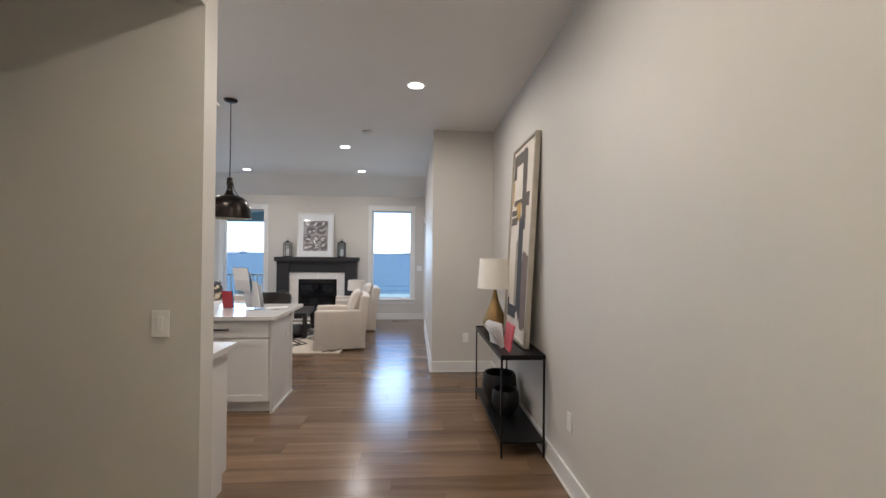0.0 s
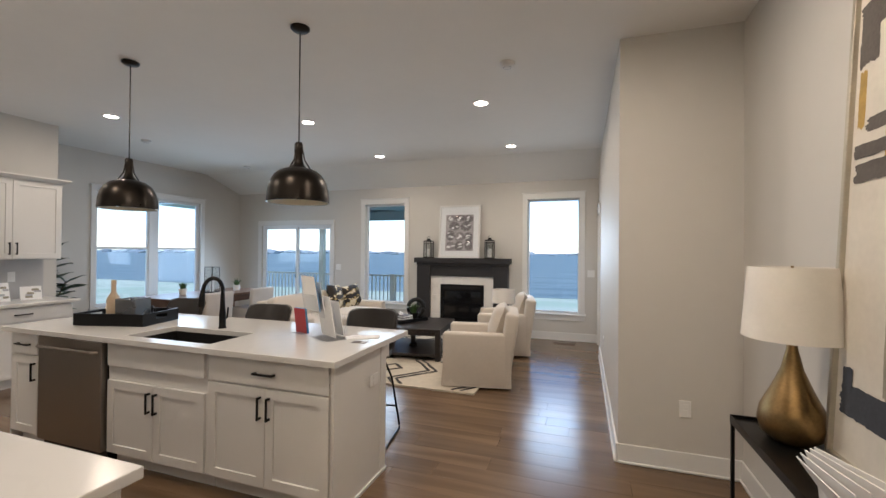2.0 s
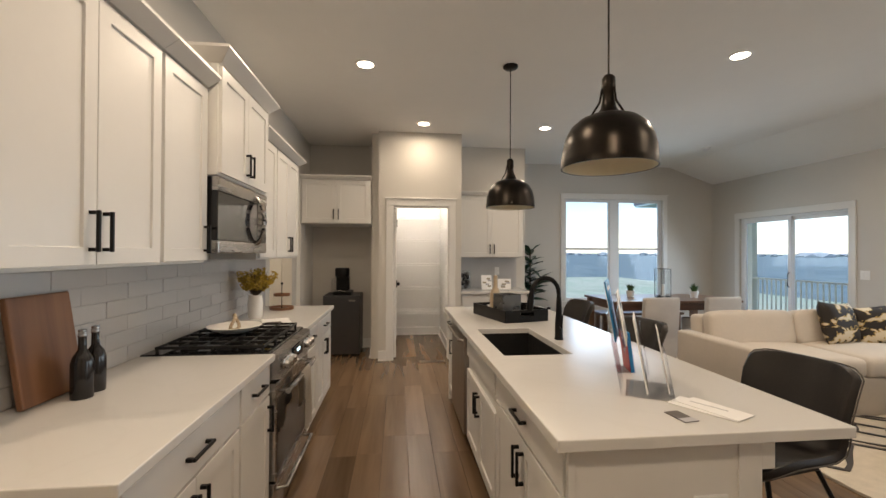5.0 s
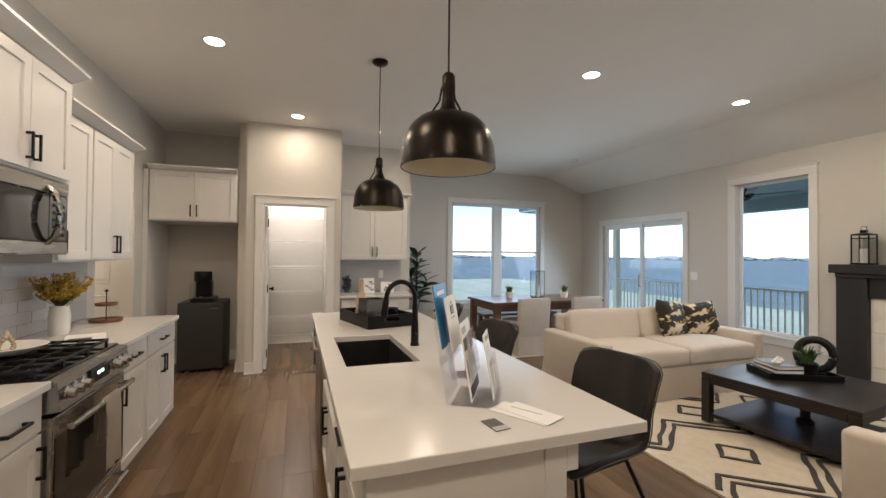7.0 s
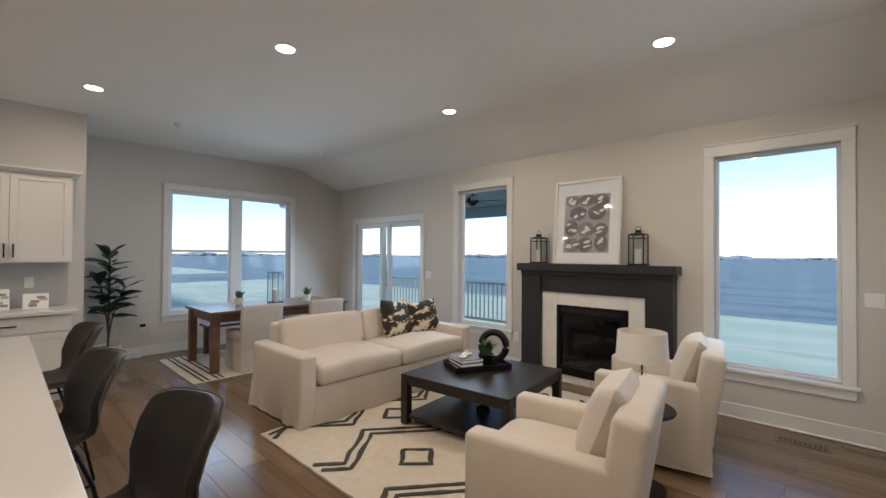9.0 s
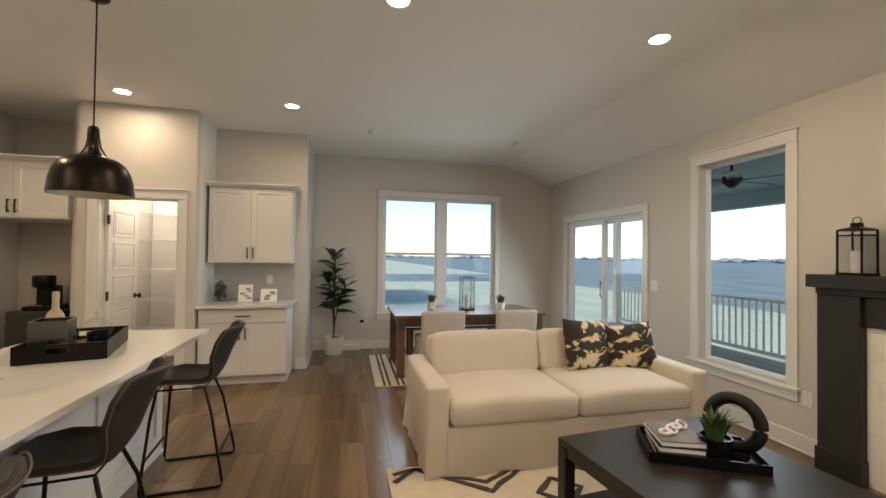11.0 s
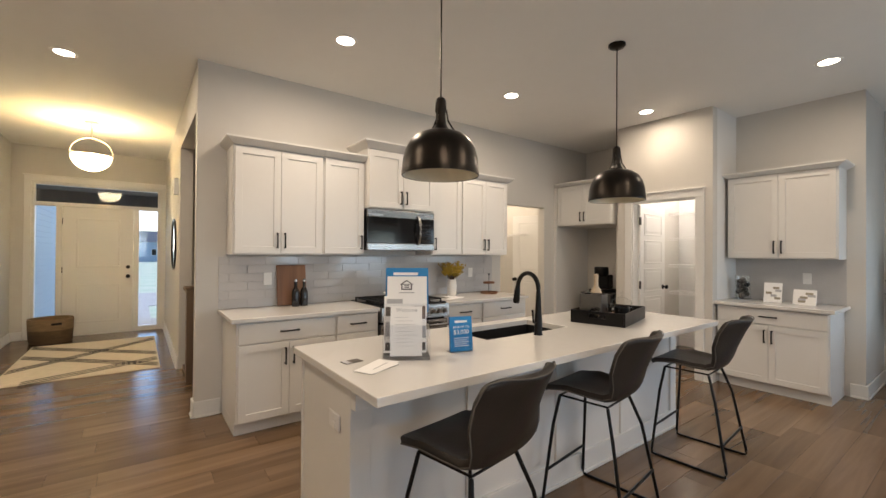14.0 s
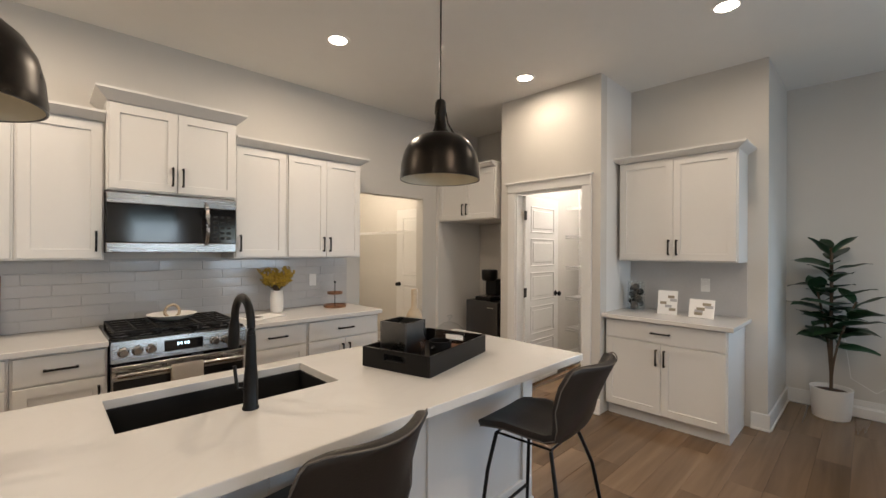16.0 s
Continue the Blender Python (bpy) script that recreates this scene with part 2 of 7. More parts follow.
M_SILVER = mat("champagne_frame", (0.50, 0.46, 0.38), 0.4, 0.7, vary=0.12, scale=12)
M_WHITE = mat("white_ceramic", (0.80, 0.78, 0.75), 0.3, vary=0.03)
M_PLASTIC = mat("white_plastic", (0.80, 0.79, 0.77), 0.4, vary=0.01)
M_PAPER = mat("white_paper", (0.84, 0.83, 0.82), 0.7, vary=0.02)
M_INK = mat("dark_print", (0.05, 0.05, 0.06), 0.7)
M_GREYINK = mat("grey_print", (0.42, 0.42, 0.44), 0.7)
M_PBROWN = mat("umber_paint", (0.15, 0.11, 0.095), 0.6, vary=0.25, scale=7, bump=0.3, bump_scale=40)
M_REDP = mat("red_print", (0.36, 0.035, 0.045), 0.4, vary=0.1)
M_BLUE = mat("blue_print", (0.008, 0.20, 0.48), 0.45, vary=0.05)
M_PINK = mat("red_print", (0.55, 0.09, 0.12), 0.4, vary=0.1)
M_ACRYL = glass("clear_acrylic", (0.95, 0.955, 0.965), 0.05, 0.012)
M_PANE = glass("window_glass", (0.97, 0.985, 1.0))
M_VGLASS = glass("vessel_glass", (0.96, 0.97, 0.97), 0.0, 0.05)
M_LEAF = mat("rubber_plant_leaf", (0.016, 0.048, 0.020), 0.38, vary=0.35, scale=9, island=0.3)
M_GREEN = mat("small_plant_green", (0.06, 0.12, 0.035), 0.55, vary=0.4, scale=20)
M_YELLOW = mat("mustard_sprigs", (0.42, 0.28, 0.03), 0.7, vary=0.3, scale=30)
M_STEM = mat("plant_stem", (0.10, 0.065, 0.04), 0.7, vary=0.2)
M_SOIL = mat("potting_bark", (0.06, 0.035, 0.022), 0.9, vary=0.4, scale=60, bump=0.6)
M_RUGW = mat("ivory_wool_pile", (0.60, 0.535, 0.435), 0.95, vary=0.09, scale=14, bump=0.9, bump_scale=130)
M_RUGB = mat("charcoal_wool_pile", (0.055, 0.05, 0.048), 0.95, vary=0.25, scale=30, bump=0.9, bump_scale=130)
M_BASKET = mat("woven_seagrass", (0.24, 0.16, 0.085), 0.85, vary=0.25, scale=10, bump=0.8, bump_scale=60, stretch=(1, 1, 4))
M_BASKET2 = mat("dark_woven_seagrass", (0.13, 0.085, 0.045), 0.85, vary=0.25, scale=10, bump=0.8, bump_scale=60, stretch=(1, 1, 4))
M_COW = ramped("cowhide_print", [(0.0, (0.62, 0.54, 0.40)), (0.42, (0.62, 0.54, 0.40)), (0.455, (0.42, 0.29, 0.10)), (0.49, (0.022, 0.017, 0.014))], 7.0, 3, 0.8, distort=0.8, sharp=True, stretch=(1, 0.7, 1.5))
M_CANVAS = mat("pale_canvas", (0.66, 0.61, 0.53), 0.8, vary=0.08, scale=4, bump=0.4, bump_scale=300)
M_PNAVY = mat("slate_paint", (0.045, 0.048, 0.058), 0.7, vary=0.3, scale=8, bump=0.3)
M_PTAUPE = mat("taupe_paint", (0.10, 0.085, 0.075), 0.7, vary=0.3, scale=8, bump=0.3)
M_POCHRE = mat("ochre_paint", (0.42, 0.27, 0.07), 0.6, vary=0.3, scale=10, bump=0.3)
M_POLIVE = mat("stone_paint", (0.30, 0.26, 0.20), 0.7, vary=0.2, scale=8, bump=0.3)
M_WINE = mat("dark_bottle", (0.012, 0.010, 0.010), 0.12)
M_TAN = mat("tan_wood_bottle", (0.50, 0.39, 0.27), 0.5, vary=0.15)
M_SILVERBOX = mat("pewter", (0.20, 0.20, 0.20), 0.28, 1.0, vary=0.1)
M_FRIDGE = mat("graphite_steel", (0.10, 0.10, 0.105), 0.35, 0.9, vary=0.05)
M_LED = glow("clock_digits", (0.55, 0.85, 1.0), 1.2)
M_LAMP = glow("downlight_lens", (1.0, 0.90, 0.74), 9.0)
M_BOWLGLOW = glow("opal_glass_bowl", (1.0, 0.83, 0.52), 9.5)
M_VINYL = mat("white_vinyl_frame", (0.78, 0.80, 0.82), 0.4, vary=0.01)
M_SIDING = mat("pale_blue_lap_siding", (0.30, 0.36, 0.42), 0.6, vary=0.04)
M_DECK = wood("treated_deck_boards", (0.24, 0.20, 0.15), (0.40, 0.35, 0.27), 0.8, 9, 0, vary=0.12)
M_RAIL = wood("treated_rail_wood", (0.52, 0.48, 0.37), (0.70, 0.65, 0.52), 0.8, 9, 2)
M_SOFFIT = mat("porch_ceiling_paint", (0.26, 0.38, 0.41), 0.7, vary=0.05)
M_LAWN = ramped("winter_lawn", [(0.0, (0.28, 0.38, 0.27)), (0.42, (0.36, 0.45, 0.33)), (0.55, (0.45, 0.50, 0.39)), (0.72, (0.30, 0.38, 0.27))], 0.16, 9, 0.95, stretch=(1, 3, 1), bump=0.5)
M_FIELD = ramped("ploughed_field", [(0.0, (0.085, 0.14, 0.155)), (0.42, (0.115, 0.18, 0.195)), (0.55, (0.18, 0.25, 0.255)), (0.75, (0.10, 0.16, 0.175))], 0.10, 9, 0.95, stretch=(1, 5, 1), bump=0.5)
# pale blue-grey: the haze of distance is put into the trees' colour
M_HAZED_TREES = mat("hazed_bare_trees", (0.24, 0.29, 0.32), 0.95, vary=0.3, scale=0.05)
M_CONCRETE = mat("grey_concrete", (0.34, 0.34, 0.33), 0.9, vary=0.1, scale=2, bump=0.3)
M_ROOF = mat("slate_blue_shingles", (0.08, 0.10, 0.13), 0.9, vary=0.2, scale=3)

# ---- mesh tools ----


def box(bm, x0, x1, y0, y1, z0, z1, bev=0.0, seg=2):
    x0, x1 = min(x0, x1), max(x0, x1)
    y0, y1 = min(y0, y1), max(y0, y1)
    z0, z1 = min(z0, z1), max(z0, z1)
    v = [bm.verts.new((x, y, z)) for z in (z0, z1) for x, y in ((x0, y0), (x1, y0), (x1, y1), (x0, y1))]
    f = [bm.faces.new([v[i] for i in q]) for q in ((3, 2, 1, 0), (4, 5, 6, 7), (0, 1, 5, 4), (1, 2, 6, 5), (2, 3, 7, 6), (3, 0, 4, 7))]
    if bev:
        e = list({x for g in f for x in g.edges})
        bmesh.ops.bevel(bm, geom=e, offset=bev, segments=seg, profile=0.5, affect="EDGES", clamp_overlap=True)
    return bm


def B(*args, bev=0.0, seg=2):
    return box(bmesh.new(), *args, bev=bev, seg=seg)


def lathe(profile, n=28, bm=None, at=(0, 0, 0), close=False):
    """A turned shape from (radius, height) pairs."""
    bm = bm or bmesh.new()
    rings = []
    for r, z in profile:
        if r < 1e-5:
            rings.append([bm.verts.new((at[0], at[1], at[2] + z))])
        else:
            rings.append([bm.verts.new((at[0] + r * math.cos(2 * math.pi * k / n), at[1] + r * math.sin(2 * math.pi * k / n), at[2] + z)) for k in range(n)])
    pairs = list(zip(rings, rings[1:]))
    if close:
        pairs.append((rings[-1], rings[0]))
    for a, c in pairs:
        for k in range(n):
            j = (k + 1) % n
            q = [a[k % len(a)], a[j % len(a)], c[j % len(c)], c[k % len(c)]]
            q = list(dict.fromkeys(q))
            if len(q) > 2:
                bm.faces.new(q)
    return bm


def tube(bm, pts, r, n=8, closed=False):
    """A round bar along a line of points."""
    P = [Vector(p) for p in pts]
    rings = []
    up = Vector((0.013, 0.021, 1))
    for i, p in enumerate(P):
        a = P[i - 1] if i or closed else P[i]
        c = P[(i + 1) % len(P)] if i < len(P) - 1 or closed else P[i]
        d = (c - a).normalized()
        s = d.cross(up)
        if s.length < 0.05:
            s = d.cross(Vector((1, 0.03, 0)))
        s.normalize()
        w = s.cross(d)
        rings.append([bm.verts.new(p + r * (math.cos(2 * math.pi * k / n) * s + math.sin(2 * math.pi * k / n) * w)) for k in range(n)])
    for a, c in (zip(rings, rings[1:] + rings[:1]) if closed else zip(rings, rings[1:])):
        for k in range(n):
            j = (k + 1) % n
            bm.faces.new((a[k], a[j], c[j], c[k]))
    if not closed:
        bm.faces.new(rings[0][::-1])
        bm.faces.new(rings[-1])
    return bm


def mesh_of(name, bm, material, smooth=False):
    bmesh.ops.recalc_face_normals(bm, faces=bm.faces)
    me = bpy.data.meshes.new(name)
    bm.to_mesh(me)
    bm.free()
    me.materials.append(material)
    if smooth:
        me.polygons.foreach_set("use_smooth", [True] * len(me.polygons))
        me.set_sharp_from_angle(angle=radians(40))
    return me


def part(name, bm, material, parent, label="", smooth=False, at=None):
    ob = new(name, mesh_of(name, bm, material, smooth))
    ob.parent = parent
    if at is not None:
        ob.matrix_basis = at
    return tagged(ob, label)


def thing(name, m, label, category, group="", kind=""):
    ob = new(name)
    ob.empty_display_size = 0.1
    ob.matrix_basis = m
    return tagged(ob, label, category, group, kind)


def solid(name, bm, material, label, category, m=None, group="", kind="", smooth=False):
    ob = new(name, mesh_of(name, bm, material, smooth))
    if m is not None:
        ob.matrix_basis = m
    return tagged(ob, label, category, group, kind)


def structure(name, bm, material, label, category="wall"):
    return solid(name, bm, material, label, category, kind="structure")


def cushion(w, d, h, puff=0.5, n=10, bm=None):
    """A soft pad: a rounded block, w by d by h, its faces swelling."""
    bm = bmesh.new()
    bmesh.ops.create_cube(bm, size=1.0)
    bmesh.ops.subdivide_edges(bm, edges=bm.edges[:], cuts=n, use_grid_fill=True)
    for v in bm.verts:
        x, y, z = v.co * 2
        k = 7.0
        r = (abs(x) ** k + abs(y) ** k + abs(z) ** k) ** (1 / k)
        x, y, z = x / r, y / r, z / r
        s = 1 - puff * 0.5 * (x ** 4 + y ** 4) / 2
        wob = 0.02 * noise.noise((x * 1.7 + w, y * 1.7, z * 1.7 + d))
        v.co = Vector((x * w / 2, y * d / 2, (z * s + wob) * h / 2))
    return bm

# ---- the house: floor, walls, ceiling ----
structure("floor", B(-7.11, 1.54, -2.94, 9.57, -0.10, -0.012), M_GROUT, "dark joints under brown wood-look plank floor", "floor")


def wall(name, axis, a0, a1, p0, p1, z1, openings=(), label="smooth greige painted wall with white baseboard", material=M_WALL):
    """A wall along axis from a0 to a1, p0 to p1 thick, with through openings (a, b, bottom, top)."""
    bm = bmesh.new()

    def put(a, b, z0, zt):
        if b - a > 1e-4 and zt - z0 > 1e-4:
            box(bm, a, b, p0, p1, z0, zt) if axis == "x" else box(bm, p0, p1, a, b, z0, zt)
    at = a0
    for a, b, z0, zt in sorted(openings):
        put(at, a, 0, z1)
        put(a, b, 0, z0)
        put(a, b, zt, z1)
        at = b
    put(at, a1, 0, z1)
    return structure(name, bm, material, label)


SLIDER = (-6.34, -4.57, 0.0, 2.045)
WIN1 = (-3.765, -2.90, 0.485, 2.43)
WIN3 = (-0.54, 0.335, 0.455, 2.435)
WIN2 = (6.515, 8.425, 0.56, 2.43)
PANTRY = (3.425, 4.175, 0.0, 2.06)
LAUNDRY = (-5.055, -4.15, 0.0, 2.085)
FRONT = (-0.50, 1.17, 0.0, 2.49)
wall("wall_north", "x", -7.11, 0.785, 9.43, 9.57, CEIL, [SLIDER, WIN1, WIN3], "greige painted wall with windows, slider and fireplace")
wall("wall_west", "y", 5.442, 9.43, -7.11, -6.97, CEIL, [WIN2], "greige painted dining wall with a double window")
wall("wall_dining_return", "x", -7.11, -5.93, 5.312, 5.442, CEIL)
wall("wall_hutch", "y", 4.345, 5.312, -6.06, -5.93, CEIL, label="greige painted recess wall behind the hutch cabinets")
wall("wall_pantry", "y", 3.235, 4.345, -5.38, -5.26, CEIL, [PANTRY], "greige painted pantry wall with a cased doorway")
wall("wall_pantry_north", "x", -7.11, -5.38, 4.23, 4.345, CEIL, label="white painted pantry side wall", material=M_TRIM)
wall("wall_pantry_south", "x", -7.11, -5.38, 3.135, 3.235, CEIL, label="greige painted wall beside the refrigerator niche")
wall("wall_pantry_back", "y", 3.235, 4.23, -7.11, -6.97, CEIL, label="white painted pantry back wall", material=M_TRIM)
wall("wall_niche", "y", 2.175, 3.135, -6.20, -6.08, CEIL, label="greige painted back of the refrigerator niche")
wall("wall_kitchen", "x", -6.20, -0.575, 2.055, 2.175, CEIL, [LAUNDRY], "greige painted kitchen wall with cabinets and an opening")
wall("wall_hall_west", "y", -2.80, 0.40, -0.71, -0.58, CEIL, label="greige painted hall wall beside the entry")
structure("wall_header", B(-0.71, -0.58, 0.40, 2.055, 2.64, CEIL), M_WALL, "greige painted header over the stair recess")
wall("wall_hall_east", "y", -2.80, 5.28, 1.40, 1.54, CEIL, label="greige painted hall wall behind the console")
wall("wall_jog", "x", 0.635, 1.54, 5.28, 5.42, CEIL)
wall("wall_living_east", "y", 5.42, 9.43, 0.635, 0.785, CEIL, [(8.58, 9.26, 0.0, 2.12)], "greige painted living room wall with a white door")
wall("wall_entry", "x", -0.76, 1.54, -2.94, -2.80, CEIL, [FRONT], "greige painted entry wall around the front door")
wall("wall_stair_west", "y", -0.9, 2.055, -2.06, -1.94, CEIL)
wall("wall_stair_south", "x", -2.06, -0.76, -0.9, -0.78, CEIL)
wall("wall_laundry_west", "y", -0.3, 2.055, -5.72, -5.60, CEIL)
wall("wall_laundry_east", "y", -0.3, 2.055, -3.62, -3.50, CEIL)
wall("wall_laundry_south", "x", -5.72, -3.50, -0.42, -0.30, CEIL)
wall("wall_closet", "y", 8.3, 9.43, 1.5, 1.6, CEIL)

bm = bmesh.new()
box(bm, -7.11, 1.60, -2.94, 8.55, CEIL, CEIL + 0.12)
sl = [bm.verts.new((x, y, z)) for x in (-7.11, 1.60) for y, z in ((8.55, CEIL), (9.44, 2.745), (9.44, CEIL + 0.12), (8.55, CEIL + 0.12))]
for q in ((0, 1, 2, 3), (7, 6, 5, 4), (0, 4, 5, 1), (1, 5, 6, 2)):
    bm.faces.new([sl[i] for i in q])
structure("ceiling", bm, M_CEIL, "off-white flat ceiling sloping down at the fireplace wall", "ceiling")
structure("roof_slab", B(-7.6, 2.2, -3.2, 9.62, CEIL + 0.125, CEIL + 0.4), M_ROOF, "dark roof deck above the ceiling", "roof")


def skirting(axis, a0, a1, face, side, h=0.135, t=0.016):
    bm = bmesh.new()
    f0, f1 = (face, face + side * t)
    s1 = face + side * (t + 0.012)
    if axis == "x":
        box(bm, a0, a1, f0, f1, 0.0, h, 0.004, 1)
        box(bm, a0, a1, f1, s1, 0.0, 0.018, 0.004, 1)
    else:
        box(bm, f0, f1, a0, a1, 0.0, h, 0.004, 1)
        box(bm, f1, s1, a0, a1, 0.0, 0.018, 0.004, 1)
    structure("baseboard", bm, M_TRIM, "white painted flat baseboard", "baseboard")


for axis, a0, a1, face, side in (
        ("x", -6.97, -6.435, 9.43, -1), ("x", -4.475, -2.62, 9.43, -1), ("x", -0.85, 0.635, 9.43, -1),
        ("y", 5.442, 9.43, -6.97, 1), ("x", -6.97, -5.93, 5.442, 1), ("y", 5.33, 5.462, -5.93, 1),
        ("y", 3.235, 3.335, -5.26, 1), ("y", 4.265, 4.35, -5.26, 1), ("x", -5.90, -5.40, 3.135, -1), ("y", 2.175, 3.135, -6.08, 1),
        ("x", -5.40, -5.075, 2.175, 1), ("x", -4.14, -3.96, 2.175, 1), ("x", -0.77, -0.575, 2.175, 1), ("y", -2.80, 0.40, -0.58, 1), ("x", -1.94, -0.559, 2.055, -1), ("y", 2.055, 2.191, -0.575, 1), ("y", -2.80, 5.28, 1.40, -1), ("x", 0.635, 1.40, 5.28, -1),
        ("y", 5.264, 8.49, 0.635, -1), ("x", 1.26, 1.40, -2.80, 1),
        ("x", -6.97, -5.38, 4.23, -1), ("y", 3.235, 4.23, -6.97, 1), ("x", -6.97, -5.38, 3.235, 1),
        ("y", -0.3, 1.98, -5.60, 1)):
    skirting(axis, a0, a1, face, side)


def casing(name, axis, a0, a1, z0, z1, face, side, w=0.09, head=0.10, sill=False, cap=True, label="white painted flat casing"):
    """Trim round an opening on one wall face; head with a thin cap, and a sill with an apron where wanted."""
    root = thing(name, pose(0, 0, 0), label, "trim", kind="structure")
    t = 0.019

    def slab(nm, a, b, c, d, th, bev=0.003):
        f0, f1 = face, face + side * th
        bmx = B(a, b, f0, f1, c, d, bev=bev, seg=1) if axis == "x" else B(f0, f1, a, b, c, d, bev=bev, seg=1)
        part(nm, bmx, M_TRIM, root)
    slab("side_casing", a0 - w, a0, z0 - (0.0 if not sill else 0.0), z1, t)
    slab("side_casing", a1, a1 + w, z0, z1, t)
    slab("head_casing", a0 - w, a1 + w, z1, z1 + head, t + 0.003)
    if cap:
        slab("head_cap", a0 - w - 0.015, a1 + w + 0.015, z1 + head, z1 + head + 0.018, t + 0.018)
    if sill:
        slab("window_sill", a0 - w - 0.02, a1 + w + 0.02, z0 - 0.025, z0, 0.05)
        slab("apron", a0 - w, a1 + w, z0 - 0.11, z0 - 0.025, t)
    return root


casing("trim_slider", "x", SLIDER[0], SLIDER[1], 0.0, SLIDER[3], 9.43, -1, cap=False)
casing("trim_window_1", "x", WIN1[0], WIN1[1], WIN1[2], WIN1[3], 9.43, -1, sill=True)
casing("trim_window_3", "x", WIN3[0], WIN3[1], WIN3[2], WIN3[3], 9.43, -1, w=0.085, sill=True, head=0.10)
casing("trim_window_2", "y", WIN2[0], WIN2[1], WIN2[2], WIN2[3], -6.97, 1, sill=True, head=0.085, w=0.08)
casing("trim_pantry", "y", PANTRY[0], PANTRY[1], 0, PANTRY[3], -5.26, 1, w=0.09, head=0.09)
casing("trim_front_door", "x", FRONT[0], FRONT[1], 0, FRONT[3], -2.80, 1, w=0.085, head=0.09)
casing("trim_living_door", "y", 8.58, 9.26, 0, 2.12, 0.635, -1, w=0.085, head=0.1)


def window(name, axis, a0, a1, z0, z1, p0, p1, sashes, label, hung=True, f=0.03, g=0.025):
    """A vinyl window: outer frame, sashes side by side, each with a meeting rail and panes."""
    root = thing(name, pose(0, 0, 0), label, "window", kind="structure")

    def slab(bmx, a, b, c, d, q0, q1):
        box(bmx, a, b, q0, q1, c, d, 0.003, 1) if axis == "x" else box(bmx, q0, q1, a, b, c, d, 0.003, 1)
    bm = bmesh.new()
    for a, b, c, d in ((a0, a0 + f, z0, z1), (a1 - f, a1, z0, z1), (a0 + f, a1 - f, z0, z0 + f), (a0 + f, a1 - f, z1 - f, z1)):
        slab(bm, a, b, c, d, p0, p1)
    for s0, s1 in zip(sashes, sashes[1:]):
        slab(bm, s0[1], s1[0], z0 + f, z1 - f, p0, p1)
    part("window_frame", bm, M_VINYL, root)
    mid = (p0 + p1) / 2
    for a, b in sashes:
        bm = bmesh.new()
        levels = [z0 + f, z1 - f] if not hung else [z0 + f, (z0 + z1) / 2 + 0.02, z1 - f]
        for a2, b2, c, d in ((a, a + g, z0 + f, z1 - f), (b - g, b, z0 + f, z1 - f)):
            slab(bm, a2, b2, c, d, mid - 0.02, mid + 0.02)
        for z in levels:
            e = 0.02
            slab(bm, a + g, b - g, max(z0 + f, z - e), min(z1 - f, z + e), mid - 0.018, mid + 0.018)
        part("sash", bm, M_VINYL, root)
        for c, d in zip(levels, levels[1:]):
            bm = bmesh.new()
            slab(bm, a + g, b - g, c + 0.02, d - 0.02, mid - 0.003, mid + 0.003)
            pane = part("pane", bm, M_PANE, root)
            pane.visible_shadow = False


window("window_1", "x", *WIN1, 9.51, 9.568, [(WIN1[0] + 0.012, WIN1[1] - 0.012)], "tall white vinyl picture window onto the porch", hung=False, f=0.012, g=0.014)
window("window_3", "x", *WIN3, 9.51, 9.568, [(WIN3[0] + 0.012, WIN3[1] - 0.012)], "tall white vinyl picture window onto fields", hung=False, f=0.012, g=0.014)
window("window_2", "y", *WIN2, -7.08, -7.02, [(WIN2[0] + 0.03, 7.405), (7.565, WIN2[1] - 0.03)], "pair of white single-hung windows onto fields")

# sliding patio door
sd = thing("patio_door", pose(0, 0, 0), "white vinyl sliding glass patio door, closed", "door", kind="structure")
bm = bmesh.new()
X0, X1, ZT = SLIDER[0], SLIDER[1], SLIDER[3]
XM = (X0 + X1) / 2
for a, b, c, d in ((X0, X0 + 0.03, 0, ZT), (X1 - 0.03, X1, 0, ZT), (X0 + 0.03, X1 - 0.03, ZT - 0.03, ZT), (X0 + 0.03, X1 - 0.03, 0, 0.04)):
    box(bm, a, b, 9.46, 9.56, c, d, 0.003, 1)
part("door_frame", bm, M_VINYL, sd)
for a, b, y in ((X0 + 0.03, XM + 0.03, 9.49), (XM - 0.03, X1 - 0.03, 9.53)):
    bm = bmesh.new()
    for a2, b2, c, d in ((a, a + 0.055, 0.04, ZT - 0.03), (b - 0.055, b, 0.04, ZT - 0.03), (a + 0.055, b - 0.055, ZT - 0.085, ZT - 0.03), (a + 0.055, b - 0.055, 0.04, 0.13)):
        box(bm, a2, b2, y - 0.018, y + 0.018, c, d, 0.003, 1)
    leaf = part("sliding_panel", bm, M_VINYL, sd)
    p = part("pane", B(a + 0.055, b - 0.055, y - 0.003, y + 0.003, 0.13, ZT - 0.085), M_PANE, leaf)
    p.visible_shadow = False
part("pull_handle", tube(bmesh.new(), [(XM, 9.468, 0.93), (XM, 9.44, 0.95), (XM, 9.44, 1.13), (XM, 9.468, 1.15)], 0.008), M_BLACK, sd)


